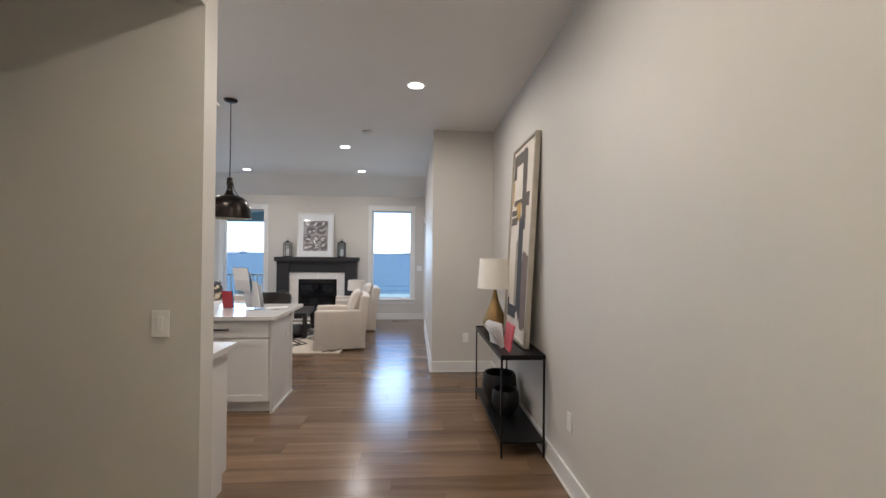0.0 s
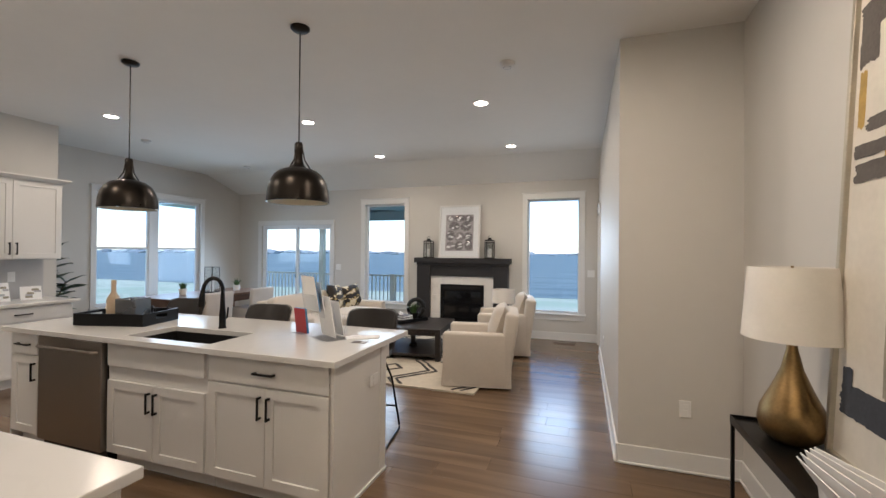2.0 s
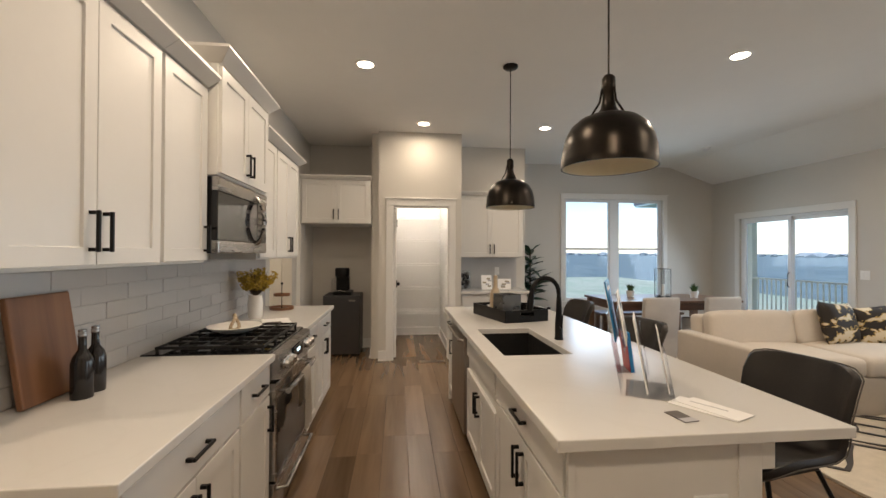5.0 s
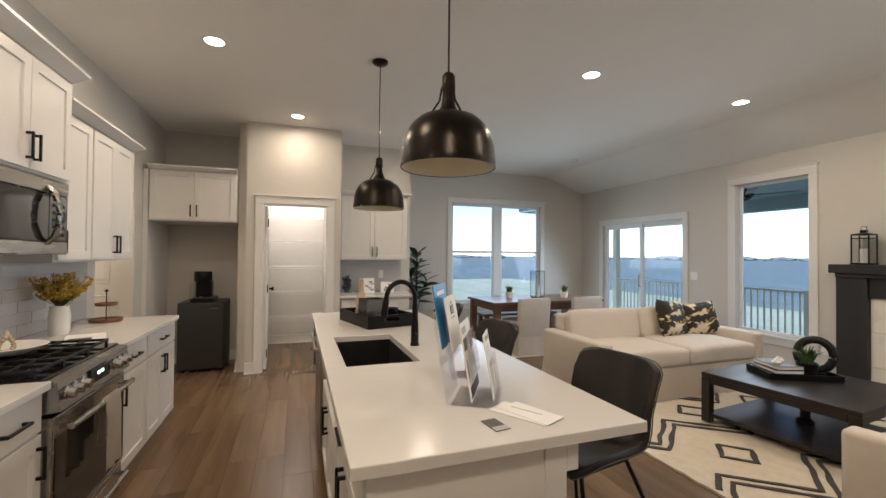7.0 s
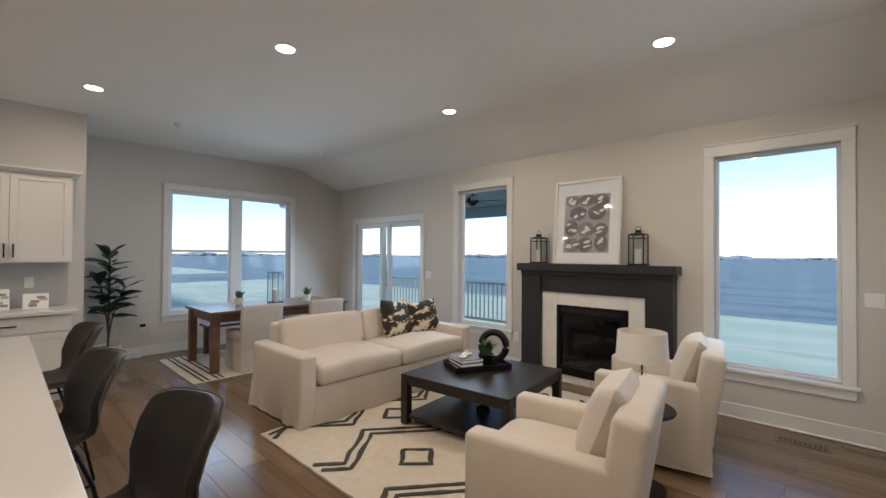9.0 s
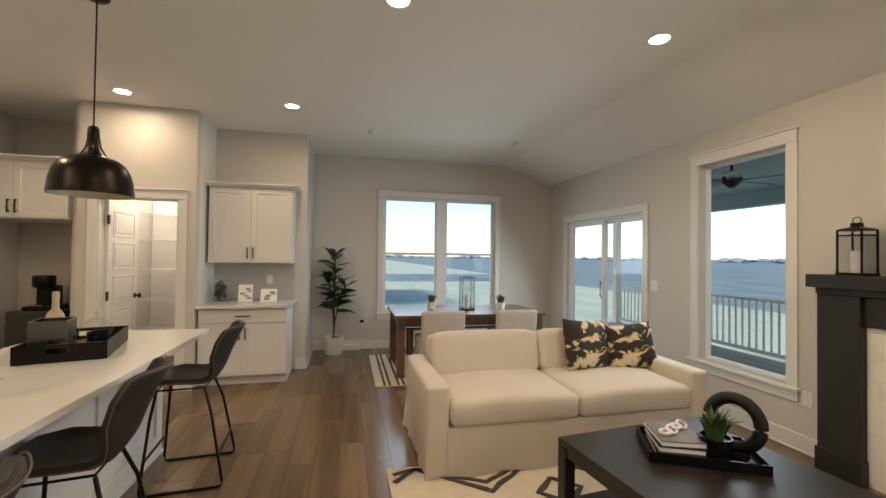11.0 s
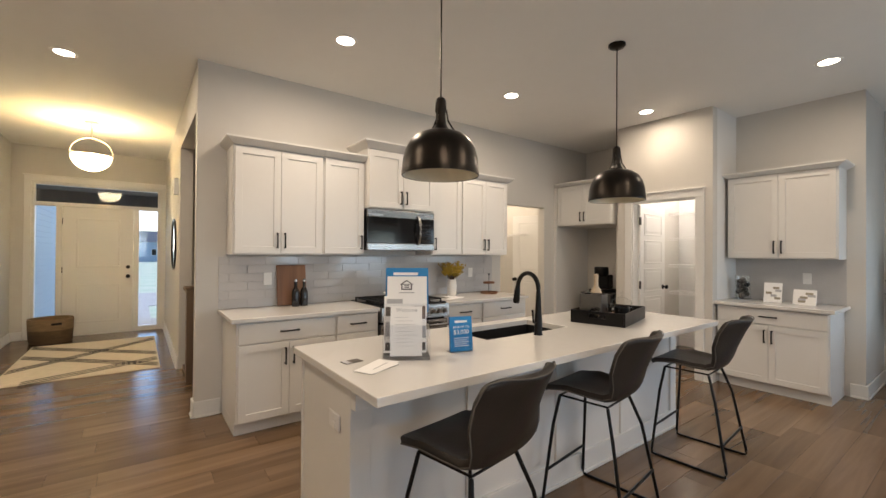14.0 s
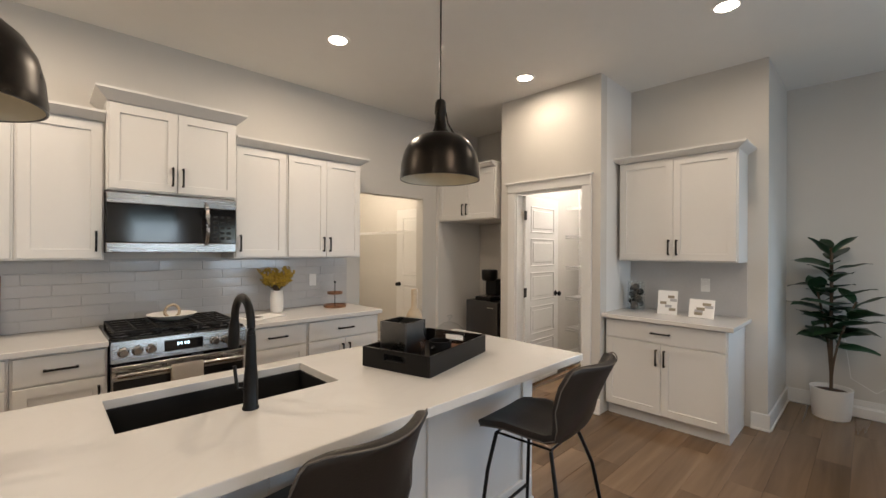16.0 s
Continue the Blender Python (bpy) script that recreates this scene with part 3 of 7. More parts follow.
def panel_door(root, w, h, t, rows, material, margin=0.115, cols=1):
    """A moulded door leaf from x 0 to w, face towards -y and +y; rows: (bottom, top) of its raised panels."""
    bm = box(bmesh.new(), 0, w, -t / 2, t / 2, 0, h, 0.003, 1)
    for z0, z1 in rows:
        for c in range(cols):
            cw = (w - margin * (cols + 1)) / cols
            a = margin + c * (cw + margin)
            for s in (-1, 1):
                y = s * t / 2
                # moulding frame and raised field
                for a0, a1, b0, b1 in ((a, a + cw, z0, z0 + 0.018), (a, a + cw, z1 - 0.018, z1), (a, a + 0.018, z0 + 0.018, z1 - 0.018), (a + cw - 0.018, a + cw, z0 + 0.018, z1 - 0.018)):
                    box(bm, a0, a1, y - 0.006, y + 0.006, b0, b1, 0.005, 1)
                box(bm, a + 0.045, a + cw - 0.045, y - 0.005, y + 0.005, z0 + 0.045, z1 - 0.045, 0.0045, 1)
    return part("door_leaf", bm, material, root)


def knob(parent, x, y, z, side, material=M_BLACK):
    bm = lathe([(0.0, 0.0), (0.032, 0.0), (0.032, 0.006), (0.012, 0.012), (0.012, 0.032), (0.026, 0.042), (0.029, 0.055), (0.022, 0.066), (0.0, 0.07)], 20)
    part("door_knob", bm, material, parent, smooth=True, at=pose(x, y, z, 90 if side < 0 else -90))


# pantry door, standing open into the pantry
pd = thing("door_pantry", pose(-5.37, 3.455, 0.012, 0, 0, 180 + 2), "white five-panel pantry door standing open", "door", kind="structure")
panel_door(pd, 0.70, 2.03, 0.035, [(0.16, 0.47), (0.53, 0.84), (0.90, 1.21), (1.27, 1.58), (1.64, 1.93)], M_TRIM, 0.1)
knob(pd, 0.635, -0.018, 0.95, -1)
for hz in (0.2, 1.0, 1.82):
    part("hinge", B(-0.03, 0.012, -0.028, -0.016, hz - 0.05, hz + 0.05, bev=0.003), M_BLACK, pd)
jm = thing("jamb_pantry", pose(0, 0, 0), "white painted pantry door jamb", "trim", kind="structure")
part("jamb", B(-5.38, -5.26, 3.425, 3.437, 0, 2.048), M_TRIM, jm)
part("jamb", B(-5.38, -5.26, 4.163, 4.175, 0, 2.048), M_TRIM, jm)
part("jamb", B(-5.38, -5.26, 3.425, 4.175, 2.048, 2.06), M_TRIM, jm)

# living room side door
ld = thing("door_living", pose(0.705, 8.59, 0.01, 0, 0, 90), "white panelled interior door, closed", "door", kind="structure")
panel_door(ld, 0.66, 2.10, 0.035, [(0.16, 0.95), (1.08, 1.98)], M_TRIM, 0.12)
knob(ld, 0.06, 0.018, 0.95, 1)
ljm = thing("jamb_living", pose(0, 0, 0), "white painted door jamb", "trim", kind="structure")
for y0, y1, z0, z1 in ((8.58, 8.588, 0, 2.112), (9.252, 9.26, 0, 2.112), (8.58, 9.26, 2.112, 2.12)):
    part("jamb", B(0.635, 0.785, y0, y1, z0, z1), M_TRIM, ljm)

# laundry: white slab door on its far side, wire shelf and hooks
lnd = thing("door_laundry", pose(-5.55, 1.92, 0.01, 0, 0, -82), "white panelled laundry room door", "door", kind="structure")
panel_door(lnd, 0.76, 2.03, 0.035, [(0.16, 0.95), (1.08, 1.92)], M_TRIM, 0.12)
knob(lnd, 0.70, 0.018, 0.95, 1)


def wire_shelf(m, w, d, label, group):
    root = thing("wire_shelf", m, label, "shelf", group)
    for y, z in ((0.0, 0), (d * 0.5, 0), (d, 0), (d, -0.03)):
        part("rail", tube(bmesh.new(), [(0, y, z), (w, y, z)], 0.004, 6), M_PLASTIC, root)
    bm = bmesh.new()
    k = int(w / 0.028)
    for i in range(k):
        x = 0.014 + i * 0.028
        box(bm, x - 0.0016, x + 0.0016, 0, d, 0.003, 0.007)
        box(bm, x - 0.0016, x + 0.0016, d - 0.003, d + 0.001, -0.03, 0.007)
    tagged(part("wires", bm, M_PLASTIC, root), kind="stuff")
    return root


for z in (0.45, 0.85, 1.25, 1.65, 2.02):
    wire_shelf(pose(-6.967, 4.225, z, 0, 0, -90), 0.985, 0.36, "white wire pantry shelf on the back wall", "pantry shelves")
wire_shelf(pose(-5.597, 1.5, 1.72, 0, 0, -90), 1.6, 0.3, "white wire shelf in the laundry room", "laundry shelf")

# ---- front door unit ----
fd = thing("door_front", pose(-0.09, -2.87, -0.02), "cream two-panel front door with sidelights and transom", "door", kind="structure")
bm = bmesh.new()
for a, b, c, d in ((-0.41, -0.375, 0, 2.51), (1.225, 1.26, 0, 2.51), (-0.375, 1.225, 2.475, 2.51), (-0.375, 1.225, 2.135, 2.20), (0.905, 0.975, 0, 2.135), (-0.105, -0.03, 0, 2.135), (-0.375, -0.105, 0, 0.10), (0.975, 1.225, 0, 0.10), (-0.03, 0.905, 0, 0.02)):
    box(bm, a, b, -0.06, 0.06, c, d, 0.003, 1)
part("door_frame", bm, M_TRIM, fd)
for a, b, c, d in ((-0.375, -0.105, 0.10, 2.135), (0.975, 1.225, 0.10, 2.135), (-0.375, 1.225, 2.20, 2.475)):
    p = part("pane", B(a, b, -0.004, 0.004, c, d), M_PANE, fd)
    p.visible_shadow = False
leaf = part("door_leaf", box(bmesh.new(), -0.027, 0.902, -0.022, 0.022, 0.022, 2.133, 0.003, 1), M_TRIM, fd)
bm = bmesh.new()
for z0, z1 in ((0.22, 0.86), (0.98, 1.02), (1.14, 1.96)):
    for a0, a1, b0, b1 in ((0.15, 0.73, z0, z0 + 0.03), (0.15, 0.73, z1 - 0.03, z1), (0.15, 0.18, z0 + 0.03, z1 - 0.03), (0.70, 0.73, z0 + 0.03, z1 - 0.03)):
        if z1 - z0 > 0.1:
            box(bm, a0, a1, 0.016, 0.030, b0, b1, 0.006, 1)
part("panel_moulding", bm, M_TRIM, leaf)
for z in (0.98, 1.14):
    bm = lathe([(0, 0), (0.034, 0), (0.034, 0.012), (0.022, 0.03), (0.03, 0.045), (0.02, 0.06), (0, 0.062)] if z < 1.1 else [(0, 0), (0.032, 0), (0.03, 0.018), (0.0, 0.02)], 20)
    part("door_knob" if z < 1.1 else "deadbolt", bm, M_BLACK, leaf, smooth=True, at=pose(0.045, 0.022, z, -90))
for z in (0.25, 1.1, 1.9):
    part("hinge", B(0.896, 0.912, 0.018, 0.034, z - 0.05, z + 0.05), M_BLACK, leaf)

# stair opening: boxed newel, rail and balusters
nw = thing("stair_railing", pose(0, 0, 0), "short brown wooden stair railing with black balusters", "railing")
part("newel_post", B(-0.72, -0.60, 0.98, 1.10, 0, 1.0, bev=0.006), M_NEWEL, nw)
part("newel_cap", B(-0.735, -0.585, 0.965, 1.115, 1.0, 1.03, bev=0.008), M_NEWEL, nw)
part("handrail", B(-0.68, -0.62, 0.402, 0.98, 0.94, 0.985, bev=0.012), M_NEWEL, nw)
part("bottom_rail", B(-0.68, -0.62, 0.402, 0.98, 0.0, 0.05, bev=0.004), M_NEWEL, nw)
for k in range(5):
    y = 0.49 + k * 0.10
    part("baluster", B(-0.657, -0.643, y - 0.007, y + 0.007, 0.05, 0.94), M_BLACK, nw)

# ---- kitchen ----


def pull(parent, x, z, y, length=0.14, vertical=False):
    """A black bar pull on a front at depth y, standing out towards -y."""
    bm = bmesh.new()
    h, o = length / 2, 0.032
    if vertical:
        box(bm, x - 0.006, x + 0.006, y - o, y - o + 0.011, z - h, z + h, 0.002, 1)
        for s in (-1, 1):
            box(bm, x - 0.006, x + 0.006, y - o + 0.011, y, z + s * (h - 0.008) - 0.006, z + s * (h - 0.008) + 0.006)
    else:
        box(bm, x - h, x + h, y - o, y - o + 0.011, z - 0.006, z + 0.006, 0.002, 1)
        for s in (-1, 1):
            box(bm, x + s * (h - 0.008) - 0.006, x + s * (h - 0.008) + 0.006, y - o + 0.011, y, z - 0.006, z + 0.006)
    part("handle", bm, M_BLACK, parent, "black bar handle")


def shaker(parent, name, x0, x1, z0, z1, y, rail=0.057, t=0.019):
    """A shaker front whose back lies at y, facing -y: four rails and a recessed panel."""
    bm = bmesh.new()
    f = y - t
    rings = [[bm.verts.new(p) for p in ((a, d, c), (b, d, c), (b, d, e), (a, d, e))] for a, b, c, e, d in (
        (x0, x1, z0, z1, y), (x0, x1, z0, z1, f + 0.0015), (x0 + 0.0015, x1 - 0.0015, z0 + 0.0015, z1 - 0.0015, f),
        (x0 + rail, x1 - rail, z0 + rail, z1 - rail, f), (x0 + rail + 0.002, x1 - rail - 0.002, z0 + rail + 0.002, z1 - rail - 0.002, f + 0.009))]
    for p, q in zip(rings, rings[1:]):
        for k in range(4):
            bm.faces.new((p[k], p[(k + 1) % 4], q[(k + 1) % 4], q[k]))
    bm.faces.new(rings[0])
    bm.faces.new(rings[-1])
    return part(name, bm, M_CAB, parent)


def slab_front(parent, x0, x1, z0, z1, y, t=0.019):
    return part("drawer", B(x0, x1, y - t, y, z0, z1, bev=0.002, seg=1), M_CAB, parent)


def cabinet(m, w, d, z0, z1, doors, label, drawer=0.0, toe=0.0, crown=0.0, handles="low", hinge="l", group="", pulls=True, split_drawer=False, crown_ends=(1, 1)):
    """A cabinet w wide, d deep with its front towards -y and its back at y = 0; doors: how many."""
    root = thing("cabinet", m, label, "cabinet", group)
    b0 = z0 + toe
    part("body", B(0, w, -d + 0.02, 0, b0, z1, bev=0.0015, seg=1), M_CAB, root)
    if toe:
        part("toe_kick", B(0.0, w, -d + 0.08, -0.02, z0, b0), M_CAB, root)
    y, g = -d + 0.02, 0.0035
    top = z1 - 0.012
    if drawer:
        n = 2 if split_drawer else 1
        for k in range(n):
            a, b = 0.012 + k * (w - 0.024) / n + (g if k else 0), 0.012 + (k + 1) * (w - 0.024) / n - (g if k < n - 1 else 0)
            dr = slab_front(root, a, b, z1 - drawer, top, y)
            if pulls:
                pull(dr, (a + b) / 2, z1 - drawer / 2 - 0.006, y - 0.019, 0.15)
        top = z1 - drawer - 0.012
    for k in range(doors):
        a = 0.012 + k * (w - 0.024) / doors + (g / 2 if k else 0)
        b = 0.012 + (k + 1) * (w - 0.024) / doors - (g / 2 if k < doors - 1 else 0)
        dd = shaker(root, "door", a, b, b0 + 0.012, top, y)
        left = (k == 0) if doors == 2 else (hinge == "l")
        hx = b - 0.03 if left else a + 0.03
        hz = b0 + 0.012 + 0.11 if handles == "low" else top - 0.11
        pull(dd, hx, hz, y - 0.019, 0.135, True)
    if crown:
        bm = bmesh.new()
        e = 0.06
        xa, xb = -e * crown_ends[0], w + e * crown_ends[1]
        v = [bm.verts.new(p) for p in ((0, 0, z1), (w, 0, z1), (w, -d, z1), (0, -d, z1), (xa, 0, z1 + crown - 0.015), (xb, 0, z1 + crown - 0.015), (xb, -d - e, z1 + crown - 0.015), (xa, -d - e, z1 + crown - 0.015),
                                       (xa, 0, z1 + crown), (xb, 0, z1 + crown), (xb, -d - e, z1 + crown), (xa, -d - e, z1 + crown))]
        for q in ((3, 2, 1, 0), (0, 1, 5, 4), (1, 2, 6, 5), (2, 3, 7, 6), (3, 0, 4, 7), (4, 5, 9, 8), (5, 6, 10, 9), (6, 7, 11, 10), (7, 4, 8, 11), (8, 9, 10, 11)):
            bm.faces.new([v[i] for i in q])
        part("crown_moulding", bm, M_CAB, root)
    return root


KY = 2.175                    # kitchen wall face
BD, UD = 0.655, 0.335          # base and upper depth
TOP = 0.905


def along(x1, z=0.0):
    """Pose on the kitchen wall: local x runs towards -x from x1, the front faces +y."""
    return pose(x1, KY + 0.002, z, 0, 0, 180)


CT = 0.035
cabinet(along(-0.78), 0.775, BD, 0, TOP - CT, 2, "white shaker base cabinet with drawer and two doors", 0.165, 0.10, handles="high", group="kitchen base cabinets")
cabinet(along(-1.557), 0.412, BD, 0, TOP - CT, 1, "white shaker base cabinet with drawer beside the range", 0.165, 0.10, handles="high", group="kitchen base cabinets")
cabinet(along(-2.748), 0.492, BD, 0, TOP - CT, 1, "white shaker base cabinet with drawer beside the range", 0.165, 0.10, handles="high", hinge="r", group="kitchen base cabinets")
cabinet(along(-3.242), 0.70, BD, 0, TOP - CT, 2, "white shaker base cabinet with drawer and two doors", 0.165, 0.10, handles="high", group="kitchen base cabinets")
UB, UT = 1.385, 2.295
cabinet(along(-0.80), 0.757, UD, UB, UT, 2, "white shaker wall cabinet with crown moulding", crown=0.06, group="kitchen wall cabinets", crown_ends=(1, 0))
cabinet(along(-1.559), 0.416, UD, UB, UT, 1, "narrow white shaker wall cabinet with crown moulding", crown=0.06, group="kitchen wall cabinets", crown_ends=(0, 0))
cabinet(along(-1.978), 0.797, UD + 0.06, 1.845, 2.43, 2, "raised white shaker cabinet above the microwave", crown=0.075, group="kitchen wall cabinets")
cabinet(along(-2.778), 0.424, UD, UB, UT, 1, "narrow white shaker wall cabinet with crown moulding", crown=0.06, hinge="r", group="kitchen wall cabinets", crown_ends=(0, 0))
cabinet(along(-3.204), 0.745, UD, UB, UT, 2, "white shaker wall cabinet with crown moulding", crown=0.06, group="kitchen wall cabinets", crown_ends=(0, 1))
for x0, x1, l in ((-1.972, -0.74, "white quartz worktop on the base cabinets"), (-3.965, -2.745, "white quartz worktop beside the range")):
    solid("worktop", B(x0, x1, KY + 0.002, KY + 0.68, TOP - CT + 0.001, TOP, bev=0.004), M_QUARTZ, l, "worktop")
structure("backsplash", B(-3.95, -0.79, KY, KY + 0.006, TOP + 0.001, UB), M_JOINT, "pale grout bed of the tiled backsplash", "backsplash")
backsplash = bpy.data.objects["backsplash"]


def outlet(name, m, label, toggles=0, w=0.072, h=0.116):
    """A wall plate in the local xz plane, facing -y."""
    root = thing(name, m, label, "switch" if toggles else "outlet")
    part("cover_plate", B(-w / 2, w / 2, -0.006, 0, -h / 2, h / 2, bev=0.003), M_PLASTIC, root)
    if toggles:
        for k in range(toggles):
            x = (k - (toggles - 1) / 2) * 0.046
            part("rocker", B(x - 0.016, x + 0.016, -0.010, -0.006, -0.033, 0.033, bev=0.002), M_PLASTIC, root)
    else:
        for z in (-0.02, 0.02):
            part("socket", B(-0.016, 0.016, -0.009, -0.006, z - 0.014, z + 0.014, bev=0.003), M_PLASTIC, root)
    return root


outlet("light_switch", pose(-0.75, 2.053, 1.158), "white toggle light switch on greige wall", 1, 0.08, 0.122)
outlet("wall_outlet", pose(1.398, 2.64, 0.43, 0, 0, -90), "white outlet plate on greige wall")
outlet("wall_outlet", pose(1.06, 5.278, 0.43), "white outlet plate on greige wall")
outlet("light_switch", pose(0.52, 9.428, 1.15), "white double rocker switch by the window", 2, 0.115)
outlet("light_switch", pose(0.633, 8.38, 1.15, 0, 0, -90), "white rocker switch by the side door", 1)
outlet("light_switch", pose(-4.38, 9.428, 1.17), "white rocker switch beside the patio door", 2, 0.115)
outlet("wall_outlet", pose(0.633, 7.4, 0.43, 0, 0, -90), "white outlet plate on greige wall")
outlet("wall_outlet", pose(-0.898, 4.46, 0.66, 0, 0, 90), "white outlet on the island end panel", w=0.115, h=0.072)
outlet("wall_outlet", pose(-2.75, 9.428, 0.42), "white outlet plate on greige wall")
for x in (-1.15, -3.6):
    outlet("wall_outlet", pose(x, KY + 0.018, 1.16, 0, 0, 180), "white outlet plate in the backsplash")
outlet("wall_outlet", pose(-5.925, 5.0, 1.16, 0, 0, 90), "white outlet plate above the hutch")

# range
rg = thing("gas_range", pose(-1.978, KY + 0.01, 0, 0, 0, 180), "stainless steel slide-in gas range with black grates", "range")
RW, RD = 0.764, 0.64
part("body", B(0, RW, -RD + 0.03, 0, 0.03, 0.885, bev=0.004), M_BLACK, rg)
part("cooktop", B(-0.005, RW + 0.005, -RD, 0, 0.886, 0.912, bev=0.006), M_BGLASS, rg)
bm = bmesh.new()
v = [bm.verts.new((x, y, z)) for x in (0.0, RW) for y, z in ((-RD + 0.02, 0.905), (-RD - 0.045, 0.895), (-RD - 0.06, 0.77), (-RD + 0.02, 0.76))]
for q in ((0, 1, 2, 3), (7, 6, 5, 4), (0, 4, 5, 1), (1, 5, 6, 2), (2, 6, 7, 3), (3, 7, 4, 0)):
    bm.faces.new([v[i] for i in q])
panel = part("control_panel", bm, M_STEEL, rg)
part("display", B(0.27, 0.49, -RD - 0.06, -RD - 0.052, 0.80, 0.87, bev=0.003), M_BGLASS, panel)
for k, x in enumerate((0.345, 0.362, 0.385, 0.402)):
    part("clock_digit", B(x - 0.005, x + 0.005, -RD - 0.0615, -RD - 0.0603, 0.836, 0.852), M_LED, panel)
for x in (0.06, 0.13, 0.20, 0.56, 0.63, 0.70):
    bm = lathe([(0, 0), (0.030, 0), (0.030, 0.006), (0.023, 0.010), (0.021, 0.038), (0.0, 0.040)], 20)
    part("knob", bm, M_STEEL, panel, smooth=True, at=pose(x, -RD - 0.052, 0.833, 96))
od = part("oven_door", B(0.004, RW - 0.004, -RD - 0.035, -RD + 0.028, 0.225, 0.745, bev=0.006), M_STEEL, rg)
part("oven_window", B(0.014, RW - 0.014, -RD - 0.038, -RD - 0.034, 0.245, 0.655, bev=0.003), M_BGLASS, od)
bm = tube(bmesh.new(), [(0.03, -RD - 0.085, 0.695), (0.2, -RD - 0.097, 0.70), (RW - 0.2, -RD - 0.097, 0.70), (RW - 0.03, -RD - 0.085, 0.695)], 0.014, 12)
for x in (0.06, RW - 0.06):
    tube(bm, [(x, -RD - 0.03, 0.69), (x, -RD - 0.088, 0.697)], 0.009)
part("oven_handle", bm, M_STEEL, od, smooth=True)
dw = part("warming_drawer", B(0.004, RW - 0.004, -RD - 0.03, -RD + 0.028, 0.06, 0.215, bev=0.006), M_STEEL, rg)
bm = tube(bmesh.new(), [(0.05, -RD - 0.03, 0.165), (0.06, -RD - 0.075, 0.17), (RW - 0.06, -RD - 0.075, 0.17), (RW - 0.05, -RD - 0.03, 0.165)], 0.011, 10)
part("drawer_handle", bm, M_STEEL, dw, smooth=True)
for k in range(3):
    bm = bmesh.new()
    a, b = 0.025 + k * 0.238, 0.025 + k * 0.238 + 0.228
    for x in (a, (a + b) / 2, b):
        box(bm, x - 0.006, x + 0.006, -RD + 0.035, -0.06, 0.932, 0.946, 0.002, 1)
    for i in range(6):
        y = -RD + 0.04 + i * 0.107
        box(bm, a, b, y - 0.005, y + 0.005, 0.932, 0.945, 0.002, 1)
    for x in (a, b):
        for y in (-RD + 0.045, -0.07):
            box(bm, x - 0.006, x + 0.006, y - 0.006, y + 0.006, 0.912, 0.934)
    part("grate", bm, M_IRON, rg)
for x, y in ((0.14, -0.18), (0.14, -0.48), (0.62, -0.18), (0.62, -0.48), (0.38, -0.33)):
    part("burner", lathe([(0, 0.912), (0.05, 0.912), (0.05, 0.922), (0.036, 0.926), (0.036, 0.931), (0, 0.932)], 18, at=(x, y, 0)), M_IRON, rg, smooth=True)
# towel over the oven handle
bm = bmesh.new()
prof = [(-RD - 0.079, 0.50), (-RD - 0.080, 0.66), (-RD - 0.084, 0.705), (-RD - 0.097, 0.722), (-RD - 0.112, 0.705), (-RD - 0.117, 0.62), (-RD - 0.119, 0.36)]
rows = []
for i in range(15):
    x = 0.30 + 0.18 * i / 14
    rows.append([bm.verts.new((x, y + 0.006 * math.sin(i * 0.9) * (0.72 - z) * 4, z)) for y, z in prof])
for a, b in zip(rows, rows[1:]):
    for k in range(len(prof) - 1):
        bm.faces.new((a[k], a[k + 1], b[k + 1], b[k]))
bmesh.ops.solidify(bm, geom=bm.faces[:], thickness=0.005)
solid("dish_towel", bm, M_LINEN, "cream cotton towel hanging over the oven handle", "towel", m=pose(-1.978, KY + 0.01, 0, 0, 0, 180), smooth=True)
# spoon rest dish on the range
dish = thing("ceramic_dish", pose(-2.36, KY + 0.33, 0.947), "shallow white ceramic dish with a beaded ring on the grates", "dish")
part("bowl", lathe([(0, 0.006), (0.07, 0.004), (0.13, 0.028), (0.155, 0.045), (0.150, 0.047), (0.12, 0.036), (0.065, 0.012), (0, 0.012)], 32), M_WHITE, dish, smooth=True)
bm = bmesh.new()
for k in range(18):
    a = k * 2 * math.pi / 18
    bmesh.ops.create_icosphere(bm, subdivisions=2, radius=0.011, matrix=Matrix.Translation((0.045 * math.cos(a), 0.012 * math.sin(2 * a), 0.062 + 0.045 * math.sin(a))))
part("wooden_beads", bm, M_TAN, dish, smooth=True)

# over-the-range microwave
mw = thing("microwave", pose(-1.979, KY + 0.004, 1.432, 0, 0, 180), "stainless steel over-range microwave with black glass door", "microwave")
W, D, Hh = 0.795, 0.375, 0.405
part("body", B(0, W, -D + 0.03, 0, 0, Hh, bev=0.004), M_BLACK, mw)
part("top_trim", B(0, W, -D - 0.008, -D + 0.03, Hh - 0.075, Hh, bev=0.006), M_STEEL, mw)
part("bottom_trim", B(0, W, -D - 0.008, -D + 0.03, 0.0, 0.07, bev=0.006), M_STEEL, mw)
part("door_glass", B(0, W * 0.76, -D - 0.004, -D + 0.03, 0.071, Hh - 0.076, bev=0.004), M_BGLASS, mw)
part("keypad", B(W * 0.765, W, -D - 0.004, -D + 0.03, 0.071, Hh - 0.076, bev=0.004), M_BGLASS, mw)
